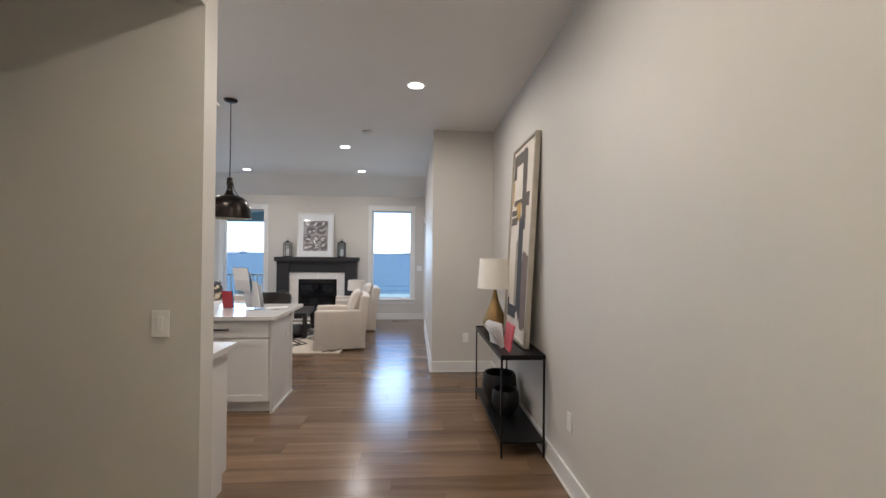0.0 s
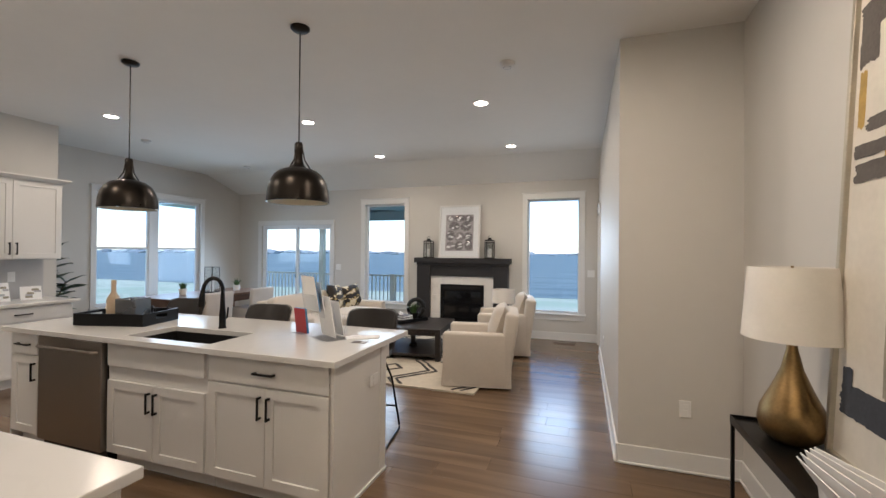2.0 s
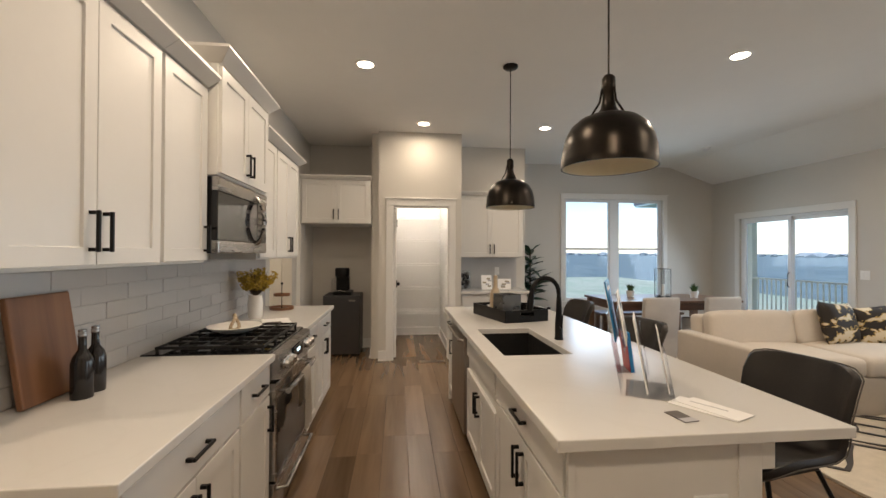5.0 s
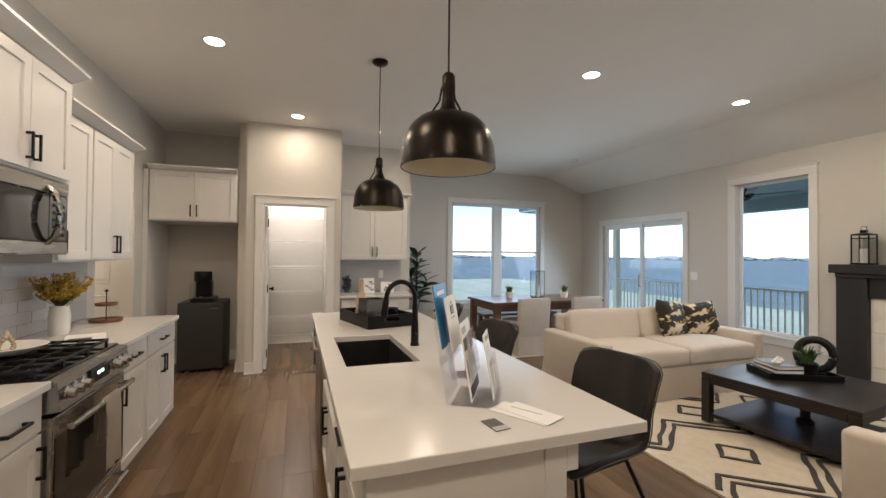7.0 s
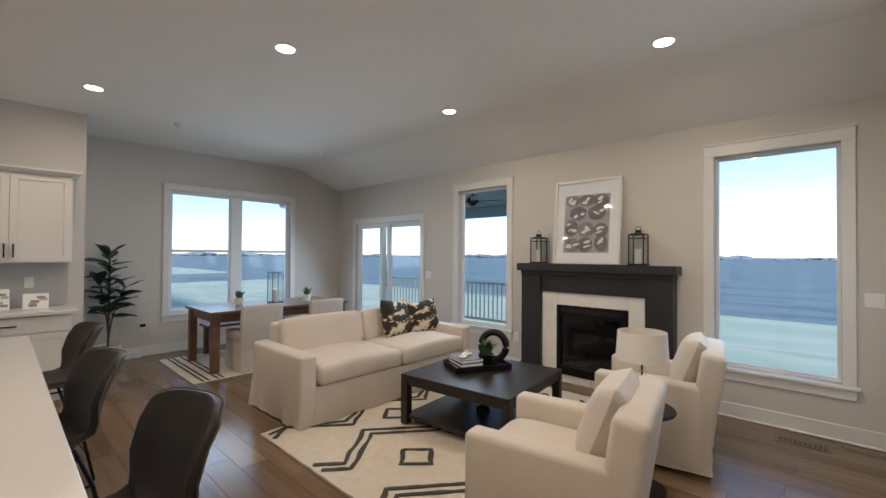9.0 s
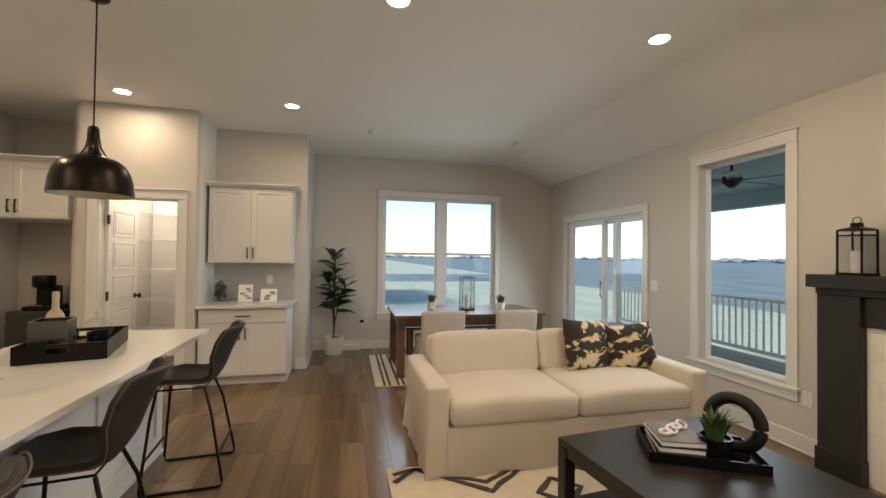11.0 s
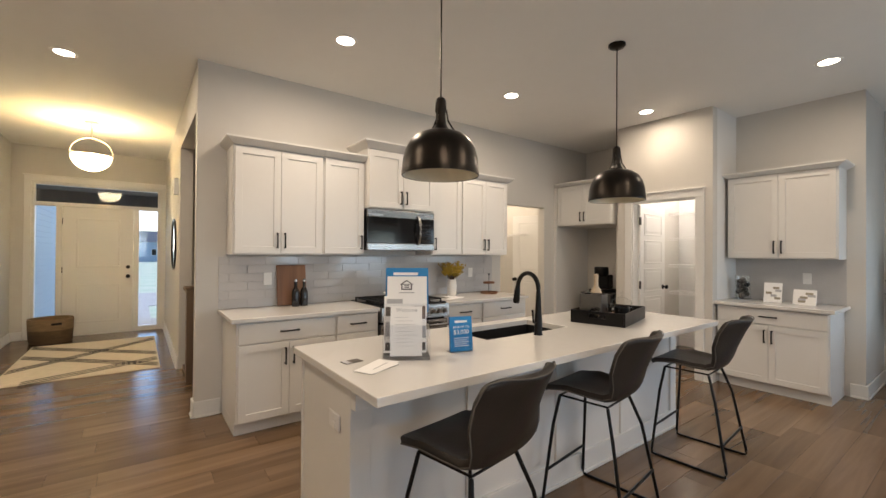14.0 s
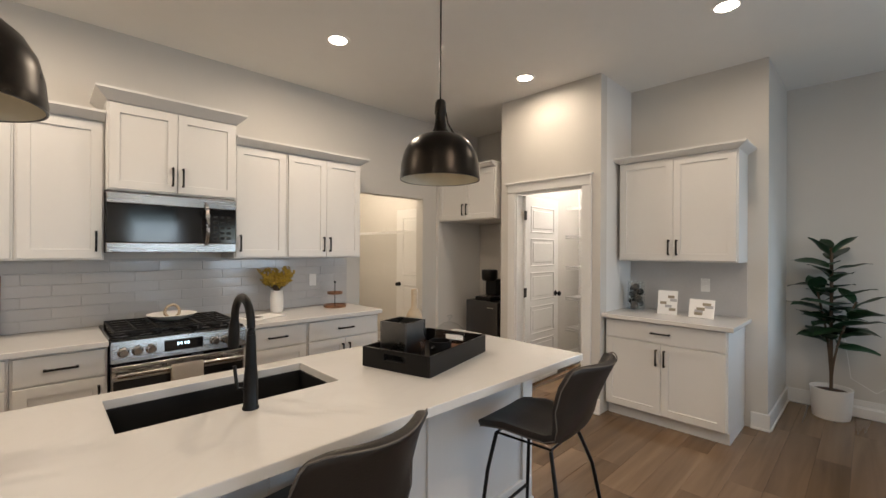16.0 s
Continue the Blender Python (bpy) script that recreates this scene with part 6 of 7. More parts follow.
lantern(-2.355, 1.0)
lantern(-1.19, 1.04)
ar = thing("framed_print", pose(-1.765, 9.30, 1.389, -5.5), "white framed print of grey ink loops leaning on the mantel", "picture")
AW, AH = 0.78, 0.975
part("backing", B(-AW / 2, AW / 2, 0.0, 0.02, 0, AH, bev=0.002), M_PAPER, ar)
for a0, a1, b0, b1 in ((-AW / 2, -AW / 2 + 0.03, 0, AH), (AW / 2 - 0.03, AW / 2, 0, AH), (-AW / 2 + 0.03, AW / 2 - 0.03, 0, 0.03), (-AW / 2 + 0.03, AW / 2 - 0.03, AH - 0.03, AH)):
    part("frame_side", B(a0, a1, -0.022, 0.0, b0, b1, bev=0.002, seg=1), M_TRIM, ar)
part("grey_ground", B(-0.265, 0.265, -0.003, -0.001, 0.13, 0.80), mat("mauve_grey_wash", (0.40, 0.36, 0.355), 0.6, vary=0.2, scale=6), ar)
M_WASH = mat("dark_grey_wash", (0.17, 0.15, 0.15), 0.6, vary=0.35, scale=14)
M_WASH3 = mat("mid_grey_wash", (0.25, 0.22, 0.225), 0.6, vary=0.45, scale=12)
M_WASH2 = mat("pale_ink_gap", (0.78, 0.76, 0.74), 0.6, vary=0.05, scale=10)
ra = random.Random(11)
for i, (nx, z) in enumerate(((3, 0.73), (2, 0.575), (3, 0.40), (3, 0.225))):
    for k in range(nx):
        cx = -0.17 + 0.34 * k / (nx - 1) + ra.uniform(-0.015, 0.015) if nx > 2 else -0.10 + 0.22 * k
        cz = z + ra.uniform(-0.015, 0.015)
        rx, rz = ra.uniform(0.10, 0.12) * (1.15 if nx < 3 else 1), ra.uniform(0.078, 0.098)
        rx, rz = min(rx, 0.264 - abs(cx)), min(rz, 0.797 - cz, cz - 0.133)
        bm = bmesh.new()
        bm.faces.new([bm.verts.new((cx + rx * math.cos(2 * math.pi * j / 28) * (0.86 + 0.14 * abs(noise.noise((j * 0.3, i, k)))), -0.0032 - 0.0001 * (k + 3 * i), cz + rz * math.sin(2 * math.pi * j / 28))) for j in range(28)])
        part("ink_blot", bm, M_WASH if (i + k) % 3 else M_WASH3, ar)
        for q in range(ra.choice((2, 3, 3))):
            bm = bmesh.new()
            a, gx, gz = ra.uniform(-0.5, 1.0), cx + ra.uniform(-0.5, 0.5) * rx, cz + ra.uniform(-0.5, 0.5) * rz
            u, w = ra.uniform(0.025, 0.05), ra.uniform(0.009, 0.02)
            ring = []
            for j in range(12):
                t = 2 * math.pi * j / 12
                r = 1 + 0.45 * noise.noise((math.cos(t) * 2 + q, math.sin(t) * 2 + i, k))
                px, pz = u * r * math.cos(t), w * r * math.sin(t)
                ring.append(bm.verts.new((gx + px * math.cos(a) - pz * math.sin(a), -0.0050 - 0.0001 * q, gz + px * math.sin(a) + pz * math.cos(a))))
            bm.faces.new(ring)
            part("pale_gap", bm, M_WASH2, ar)
pg = part("glazing", B(-AW / 2 + 0.03, AW / 2 - 0.03, -0.010, -0.008, 0.03, AH - 0.03), M_PANE, ar)
pg.visible_shadow = False

# ---- living room ----
RGX0, RGX1, RGY0, RGY1 = -3.13, -0.68, 6.25, 8.98
rug = thing("living_rug", pose(0, 0, 0), "thick ivory wool rug with charcoal diamond lines", "rug")
bm = bmesh.new()
nx, ny = 60, 66
grid = [[bm.verts.new((RGX0 + (RGX1 - RGX0) * i / nx + 0.012 * noise.noise((i * 0.5, j * 0.5, 3)), RGY0 + (RGY1 - RGY0) * j / ny + 0.012 * noise.noise((i * 0.4, j * 0.4, 8)), 0.018 + 0.004 * noise.noise((i * 0.9, j * 0.9, 0)))) for j in range(ny + 1)] for i in range(nx + 1)]
for i in range(nx):
    for j in range(ny):
        bm.faces.new((grid[i][j], grid[i + 1][j], grid[i + 1][j + 1], grid[i][j + 1]))
edge = [e for e in bm.edges if e.is_boundary]
ext = bmesh.ops.extrude_edge_only(bm, edges=edge)
for v in ext["geom"]:
    if isinstance(v, bmesh.types.BMVert):
        v.co.z = 0.001
part("rug_field", bm, M_RUGW, rug, smooth=True)


def lattice(cx, side, off):
    """One edge of a chain of big diamonds joined by necks, running the length of the rug."""
    pts = [(0.315, 6.28)] + [(0.18 if k % 2 == 0 else 0.53, 6.44 + 0.43 * k) for k in range(6)] + [(0.36, 8.81)]
    return [(min(RGX1 - 0.04, max(RGX0 + 0.04, cx + side * (w + off))), y) for w, y in pts]


def small_diamond(cx, cy, h=0.15):
    return [(cx - h, cy), (cx, cy + h), (cx + h, cy), (cx, cy - h), (cx - h, cy)]


rl = [lattice(-1.945, side, off) for side in (-1, 1) for off in (0.0, 0.10)]
rl += [lattice(-3.365, 1, off) for off in (0.0, 0.10)] + [lattice(-0.525, -1, off) for off in (0.0, 0.10)]
rl += [small_diamond(-1.93, 6.86 + 0.86 * k) for k in range(3)]
rl += [small_diamond(cx, 7.30 + 0.86 * k) for cx in (-2.655, -1.235) for k in range(2)]
band_rug(rug, 0, 0, 0, 0, rl, 0.034, M_RUGB, z=0.0255, wob=0.5)


def slip_skirt(w, d, z0, z1, bm=None, wave=0.014):
    """A hanging fabric skirt round a block, with slight folds."""
    bm = bm or bmesh.new()
    per = []
    n = 22
    for k in range(n):
        per.append((-w / 2 + w * k / n, -d / 2))
    for k in range(n):
        per.append((w / 2, -d / 2 + d * k / n))
    for k in range(n):
        per.append((w / 2 - w * k / n, d / 2))
    for k in range(n):
        per.append((-w / 2, d / 2 - d * k / n))
    rows = []
    for r in range(5):
        z = z1 + (z0 - z1) * r / 4
        rows.append([bm.verts.new((x * (1 + 0.012 * r / 4) + wave * r / 3 * noise.noise((x * 7, y * 7, 2)), y * (1 + 0.012 * r / 4) + wave * r / 3 * noise.noise((x * 7, y * 7, 9)), z)) for x, y in per])
    for a, b in zip(rows, rows[1:]):
        for k in range(len(per)):
            j = (k + 1) % len(per)
            bm.faces.new((a[k], a[j], b[j], b[k]))
    bm.faces.new(rows[0])
    return bm


def soft_box(w, d, h, r=0.03):
    bm = box(bmesh.new(), -w / 2, w / 2, -d / 2, d / 2, 0, h, r, 3)
    for v in bm.verts:
        v.co += 0.006 * noise.noise_vector(v.co * 3.0 + Vector((w, d, h)))
    return bm


def pillow(w, h, t):
    bm = bmesh.new()
    n = 14
    for s in (1, -1):
        g = []
        for i in range(n + 1):
            row = []
            for j in range(n + 1):
                u, v = -1 + 2 * i / n, -1 + 2 * j / n
                b = (1 - u ** 4) * (1 - v ** 4)
                pinch = 1 - 0.07 * (1 - abs(u) ** 2) * abs(v) ** 3 - 0.0
                pin2 = 1 - 0.07 * (1 - abs(v) ** 2) * abs(u) ** 3
                row.append(bm.verts.new((u * w / 2 * pin2, s * t / 2 * b ** 0.6, h / 2 + v * h / 2 * pinch)))
            g.append(row)
        for i in range(n):
            for j in range(n):
                bm.faces.new((g[i][j], g[i + 1][j], g[i + 1][j + 1], g[i][j + 1]))
    bmesh.ops.remove_doubles(bm, verts=bm.verts, dist=0.002)
    return bm


# sofa: local x along its length, front towards -y
SL, SD = 2.22, 0.95
sofa = thing("sofa", pose(-3.405, 7.595, 0, 0, 0, 90), "cream slipcovered two-seat sofa with a skirt", "sofa")
part("skirt", slip_skirt(SL - 0.02, SD - 0.02, 0.014, 0.345, wave=0.034), M_LINEN, sofa, smooth=True)
for s in (-1, 1):
    part("arm", soft_box(0.16, SD, 0.60, 0.03), M_LINEN, sofa, smooth=True, at=pose(s * (SL / 2 - 0.08), 0, 0.022))
part("backrest", soft_box(SL - 0.34, 0.20, 0.76, 0.04), M_LINEN, sofa, smooth=True, at=pose(0, SD / 2 - 0.11, 0.03, -4))
for s in (-1, 1):
    bench = soft_box((SL - 0.326) / 2, 0.80, 0.175, 0.05)
    bmesh.ops.subdivide_edges(bench, edges=[e for e in bench.edges if abs(e.verts[0].co.x - e.verts[1].co.x) > 0.5], cuts=16)
    for v in bench.verts:
        v.co.z += (0.008 * noise.noise((v.co.x * 5, v.co.y * 5, s)) + 0.02 * (1 - (v.co.x / 0.48) ** 2)) * (v.co.z > 0.08)
        v.co.y += 0.008 * noise.noise((v.co.x * 6, s, v.co.z * 6))
    part("seat_cushion", bench, M_LINEN, sofa, smooth=True, at=pose(s * (SL - 0.324) / 4, -0.105, 0.349))
    part("back_cushion", cushion((SL - 0.325) / 2, 0.38, 0.17, 0.25), M_LINEN, sofa, smooth=True, at=pose(s * (SL - 0.325) / 4, 0.235, 0.665, 80))
for k, (x, y, rz, tilt) in enumerate(((0.42, 0.05, 12, -16), (0.83, 0.02, -14, -14))):
    solid("throw_pillow", pillow(0.50 if k == 0 else 0.46, 0.44 if k == 0 else 0.40, 0.17), M_COW, "square throw pillow in black and gold hide print", "pillow", m=sofa.matrix_basis @ pose(x, y, 0.515, tilt, 5 if k == 0 else -7, rz), group="pillows on the sofa", smooth=True)


def armchair(m):
    """Front towards -y."""
    root = thing("armchair", m, "cream slipcovered swivel armchair with a loose back pillow", "armchair", "armchairs by the rug")
    w, d = 0.77, 0.75
    part("skirt", slip_skirt(w - 0.02, d - 0.02, 0.03, 0.38), M_LINEN, root, smooth=True)
    part("swivel_base", lathe([(0, 0.0), (0.26, 0.0), (0.26, 0.03), (0, 0.03)], 28), M_BLACK, root)
    for s in (-1, 1):
        part("arm", soft_box(0.13, d - 0.04, 0.575, 0.03), M_LINEN, root, smooth=True, at=pose(s * (w / 2 - 0.065), -0.02, 0.035))
    part("backrest", soft_box(w, 0.15, 0.80, 0.035), M_LINEN, root, smooth=True, at=pose(0, d / 2 - 0.10, 0.035, -8))
    part("seat_cushion", cushion(w - 0.27, 0.62, 0.18, 0.35), M_LINEN, root, smooth=True, at=pose(0, -0.06, 0.42))
    part("back_pillow", pillow(w - 0.26, 0.42, 0.20), M_LINEN, root, smooth=True, at=pose(0, 0.16, 0.50, -20))
    return root


ac = armchair(pose(-0.765, 6.80, 0, 0, 0, -80))
copy_thing(ac, pose(-0.74, 8.30, 0, 0, 0, -80))

# coffee table
ct = thing("coffee_table", pose(-1.99, 7.73, 0.026, 0, 0, 6), "square espresso wood coffee table with a lower shelf", "coffee table")
part("tabletop", B(-0.525, 0.525, -0.51, 0.51, 0.385, 0.425, bev=0.006), M_ESPRESSO, ct)
part("lower_shelf", B(-0.50, 0.50, -0.485, 0.485, 0.045, 0.08, bev=0.004), M_ESPRESSO, ct)
for sx in (-1, 1):
    part("apron", B(sx * 0.505 - 0.012, sx * 0.505 + 0.012, -0.45, 0.45, 0.335, 0.385, bev=0.003), M_ESPRESSO, ct)
    part("apron", B(-0.45, 0.45, sx * 0.49 - 0.012, sx * 0.49 + 0.012, 0.335, 0.385, bev=0.003), M_ESPRESSO, ct)
    for sy in (-1, 1):
        part("leg", B(sx * 0.49 - 0.035, sx * 0.49 + 0.035, sy * 0.475 - 0.035, sy * 0.475 + 0.035, 0, 0.385, bev=0.006), M_ESPRESSO, ct)
part("pedestal", lathe([(0.06, 0.08), (0.06, 0.11), (0.035, 0.13), (0.035, 0.34), (0.06, 0.36), (0.06, 0.385)], 20), M_ESPRESSO, ct, smooth=True)
CTZ = 0.452
dt = thing("decor_tray", pose(-2.12, 7.80, CTZ, 0, 0, 62), "black wooden tray on the coffee table", "tray")
part("bottom", B(-0.26, 0.26, -0.16, 0.16, 0, 0.014), M_BLACK, dt)
for a0, a1, b0, b1 in ((-0.27, 0.27, -0.17, -0.16), (-0.27, 0.27, 0.16, 0.17), (-0.27, -0.26, -0.16, 0.16), (0.26, 0.27, -0.16, 0.16)):
    part("side", B(a0, a1, b0, b1, 0, 0.05), M_BLACK, dt)
for k in range(3):
    b = thing("book", dt.matrix_basis @ pose(-0.12, -0.01, 0.0145 + 0.032 * k, 0, 0, 4 * k), "hardback book with pale pages stacked in the tray", "book", "books on the coffee table")
    part("cover", B(-0.11, 0.11, -0.14, 0.14, 0, 0.004), M_PTAUPE, b)
    part("pages", B(-0.105, 0.108, -0.135, 0.135, 0.0041, 0.026), M_PAPER, b)
    part("cover", B(-0.11, 0.11, -0.14, 0.14, 0.0261, 0.030), M_BLACK if k < 2 else M_WASH, b)
wc = thing("wooden_chain", dt.matrix_basis @ pose(-0.12, 0, 0.112), "white wooden link chain on the books", "ornament")
for k in range(4):
    part("link", tube(bmesh.new(), [(0.035 * math.cos(a), 0.024 * math.sin(a), 0.012) for a in [2 * math.pi * j / 16 for j in range(16)]], 0.008, 8, True), M_WHITE, wc, smooth=True, at=pose(-0.05 + 0.035 * k, -0.07 + 0.045 * k, 0.0, 30 * (k % 2), 0, 50))
rr = thing("ring_sculpture", pose(-2.04, 7.95, CTZ + 0.0145, 0, 0, 28), "black ring sculpture on a foot", "sculpture")
part("foot", B(-0.06, 0.06, -0.04, 0.04, 0.0, 0.03, bev=0.004), M_IRON, rr)
part("ring", tube(bmesh.new(), [(0.115 * math.cos(a), 0, 0.17 + 0.125 * math.sin(a)) for a in [2 * math.pi * k / 36 for k in range(36)]], 0.032, 12, True), M_IRON, rr, smooth=True)


def grass_pot(x, y, z, s, label, black=False, seed=1, material=M_GREEN):
    root = thing("potted_plant", pose(x, y, z), label, "plant")
    part("pot", lathe([(0, 0), (0.04 * s, 0), (0.05 * s, 0.08 * s), (0.045 * s, 0.08 * s), (0.042 * s, 0.07 * s), (0, 0.07 * s)], 22), M_BLACK if black else M_WHITE, root, smooth=True)
    r = random.Random(seed)
    bm = bmesh.new()
    for k in range(90):
        a, l = r.uniform(0, 6.283), r.uniform(0.05, 0.11) * s
        t = r.uniform(0.1, 1.1)
        c, s_ = math.cos(a), math.sin(a)
        b0 = Vector((0.03 * s * c * r.random(), 0.03 * s * s_ * r.random(), 0.07 * s))
        m_ = b0 + Vector((c * t * 0.4, s_ * t * 0.4, 1)).normalized() * l * 0.6
        e = m_ + Vector((c * t, s_ * t, 0.5)).normalized() * l * 0.5
        w = Vector((-s_, c, 0)) * 0.004 * s
        q = [bm.verts.new(p) for p in (b0 - w, b0 + w, m_ + w * 1.6, m_ - w * 1.6, e)]
        bm.faces.new(q[:4])
        bm.faces.new((q[3], q[2], q[4]))
    tagged(part("foliage", bm, material, root), kind="stuff")


p_ = (dt.matrix_basis @ pose(0.055, -0.085, 0.0145)).translation
grass_pot(p_.x, p_.y, p_.z, 1.5, "small green grass plant in a black pot", True, 3)

# side table with lamp
sT = thing("side_table", pose(-0.63, 7.60, 0), "small round black side table", "side table")
part("tabletop", lathe([(0, 0.50), (0.20, 0.50), (0.205, 0.51), (0.20, 0.52), (0, 0.52)], 32), M_IRON, sT, smooth=True)
part("column", lathe([(0, 0.02), (0.02, 0.02), (0.02, 0.50), (0, 0.50)], 16), M_IRON, sT)
part("foot", lathe([(0, 0.0), (0.15, 0.0), (0.15, 0.012), (0.02, 0.03), (0, 0.03)], 28), M_IRON, sT, smooth=True)
l2_ = thing("table_lamp", pose(-0.63, 7.63, 0.521), "glass table lamp with a white drum shade", "lamp")
part("base", lathe([(0, 0), (0.06, 0), (0.06, 0.012), (0.03, 0.02), (0.025, 0.24), (0, 0.24)], 24), M_VGLASS, l2_, smooth=True)
part("stem", tube(bmesh.new(), [(0, 0, 0.01), (0, 0, 0.30)], 0.006), M_BLACK, l2_)
part("shade", lathe([(0.158, 0.295), (0.147, 0.475), (0.144, 0.475), (0.155, 0.295)], 40, close=True), M_SHADE, l2_, smooth=True)

# floor register
fr_ = thing("floor_vent", pose(0.10, 9.15, 0.0), "brown metal floor register by the window", "vent")
part("frame", B(-0.17, 0.17, -0.06, 0.06, 0.001, 0.006, bev=0.002), M_NEWEL, fr_)
for k in range(10):
    part("slat", B(-0.14 + 0.03 * k, -0.125 + 0.03 * k, -0.04, 0.04, 0.0062, 0.008), M_BLACK, fr_)
f2 = copy_thing(fr_, pose(-5.15, 3.95, 0.0, 0, 0, 90))
tagged(f2, "brown metal floor register by the pantry doorway")

# ---- dining corner ----
dr = thing("dining_rug", pose(0, 0, 0), "flat ivory rug with black stripes under the dining table", "rug")
part("weave", B(-6.48, -4.98, 6.295, 8.85, 0.001, 0.009, bev=0.002), M_RUGW, dr)
for y in (6.40, 6.46, 6.56, 6.62, 7.2, 7.28, 7.9, 7.98, 8.5, 8.58):
    part("stripe", B(-6.47, -4.99, y - 0.014, y + 0.014, 0.0092, 0.0105), M_RUGB, dr)
tb = thing("dining_table", pose(-5.71, 7.51, 0.0), "walnut dining table with square legs", "dining table")
part("tabletop", B(-0.49, 0.49, -0.98, 0.98, 0.725, 0.76, bev=0.005), M_WALNUT, tb)
for sx in (-1, 1):
    part("apron", B(sx * 0.44 - 0.012, sx * 0.44 + 0.012, -0.86, 0.86, 0.62, 0.725), M_WALNUT, tb)
    part("apron", B(-0.38, 0.38, sx * 0.90 - 0.012, sx * 0.90 + 0.012, 0.62, 0.725), M_WALNUT, tb)
    for sy in (-1, 1):
        part("leg", B(sx * 0.43 - 0.045, sx * 0.43 + 0.045, sy * 0.90 - 0.045, sy * 0.90 + 0.045, 0.0108, 0.725, bev=0.004), M_WALNUT, tb)
bn = thing("dining_bench", pose(-6.30, 7.51, 0.0), "walnut dining bench tucked under the table", "bench")
part("seat", B(-0.18, 0.18, -0.72, 0.72, 0.42, 0.46, bev=0.005), M_WALNUT, bn)
for sx in (-1, 1):
    for sy in (-1, 1):
        part("leg", B(sx * 0.13 - 0.03, sx * 0.13 + 0.03, sy * 0.64 - 0.03, sy * 0.64 + 0.03, 0.0, 0.42), M_WALNUT, bn)


def dining_chair(m):
    """Front towards -y."""
    root = thing("dining_chair", m, "oatmeal slipcovered dining chair skirted to the floor", "chair", "dining chairs")
    part("seat", soft_box(0.52, 0.50, 0.13, 0.03), M_LINEN2, root, smooth=True, at=pose(0, -0.02, 0.36))
    part("backrest", soft_box(0.52, 0.085, 0.575, 0.028), M_LINEN2, root, smooth=True, at=pose(0, 0.21, 0.26, -4))
    part("skirt", slip_skirt(0.515, 0.50, 0.014, 0.375), M_LINEN2, root, smooth=True)
    return root


dc = dining_chair(pose(-5.27, 7.08, 0, 0, 0, -90))
copy_thing(dc, pose(-5.27, 8.0, 0, 0, 0, -90))
hc = thing("glass_hurricane", pose(-5.70, 7.56, 0.761), "square glass hurricane lantern with a candle on the table", "candle holder")
part("tray", lathe([(0, 0), (0.11, 0), (0.115, 0.014), (0, 0.014)], 30), M_BLACK, hc, smooth=True)
bm = bmesh.new()
for a in (-0.08, 0.08):
    for b in (-0.08, 0.08):
        box(bm, a - 0.003, a + 0.003, b - 0.003, b + 0.003, 0.014, 0.44)
for z in (0.437, 0.016):
    for a in (-0.08, 0.08):
        box(bm, a - 0.003, a + 0.003, -0.077, 0.077, z, z + 0.006)
        box(bm, -0.077, 0.077, a - 0.003, a + 0.003, z, z + 0.006)
part("wire_frame", bm, M_BLACK, hc)
part("candle", lathe([(0, 0.0142), (0.035, 0.0142), (0.035, 0.20), (0, 0.198)], 20), M_WHITE, hc, smooth=True)
for k in range(4):
    part("pane", B(-0.076, 0.076, -0.001, 0.001, 0.024, 0.436), M_VGLASS, hc, at=pose(0, 0, 0, 0, 0, 90 * k) @ pose(0, 0.08, 0))
grass_pot(-5.80, 7.09, 0.761, 1.25, "small green plant in a white pot on the table", False, 7)
grass_pot(-5.62, 8.02, 0.761, 1.25, "small green plant in a white pot on the table", False, 9)

# rubber plant in a white pot
rp_ = thing("rubber_plant", pose(-6.72, 5.78, 0), "tall dark green rubber plant in a white pot", "plant")
part("pot", lathe([(0, 0), (0.125, 0), (0.13, 0.02), (0.145, 0.25), (0.148, 0.26), (0.135, 0.26), (0.13, 0.22), (0, 0.22)], 32), M_WHITE, rp_, smooth=True)
part("bark", lathe([(0, 0.235), (0.08, 0.232), (0.131, 0.225)], 24), M_SOIL, rp_)
pr = random.Random(21)
bm = bmesh.new()
stems = []
for bx_, by_, ht, lx_, ly_ in ((0.0, 0.0, 1.28, 0.03, 0.0), (0.0, 0.0, 0.82, 0.10, 0.16), (0, 0, 0.9, -0.03, -0.10)):
    pts = [Vector((bx_ + lx_ * u * u + 0.012 * math.sin(5 * u), by_ + ly_ * u * u, 0.22 + ht * u)) for u in [k / 8 for k in range(9)]]
    tube(bm, pts, 0.013 if ht > 1 else 0.009, 7)
    stems.append(pts)
part("trunk", bm, M_STEM, rp_, smooth=True)


def big_leaf(L, w):
    bm = bmesh.new()
    n = 8
    rows = []
    for k in range(n + 1):
        u = k / n
        ww = w * math.sin(math.pi * min(1, u * 0.96 + 0.02)) ** 0.8 * (1 - 0.15 * u)
        z = -0.22 * L * u * u
        rows.append([bm.verts.new((sx * ww, L * u, z + 0.22 * abs(sx) * ww + 0.006 * math.sin(9 * u + sx))) for sx in (-1, -0.5, 0, 0.5, 1)])
    for a, b in zip(rows, rows[1:]):
        for j in range(4):
            bm.faces.new((a[j], a[j + 1], b[j + 1], b[j]))
    bmesh.ops.remove_doubles(bm, verts=bm.verts, dist=0.0005)
    return mesh_of("leaf", bm, M_LEAF, True)


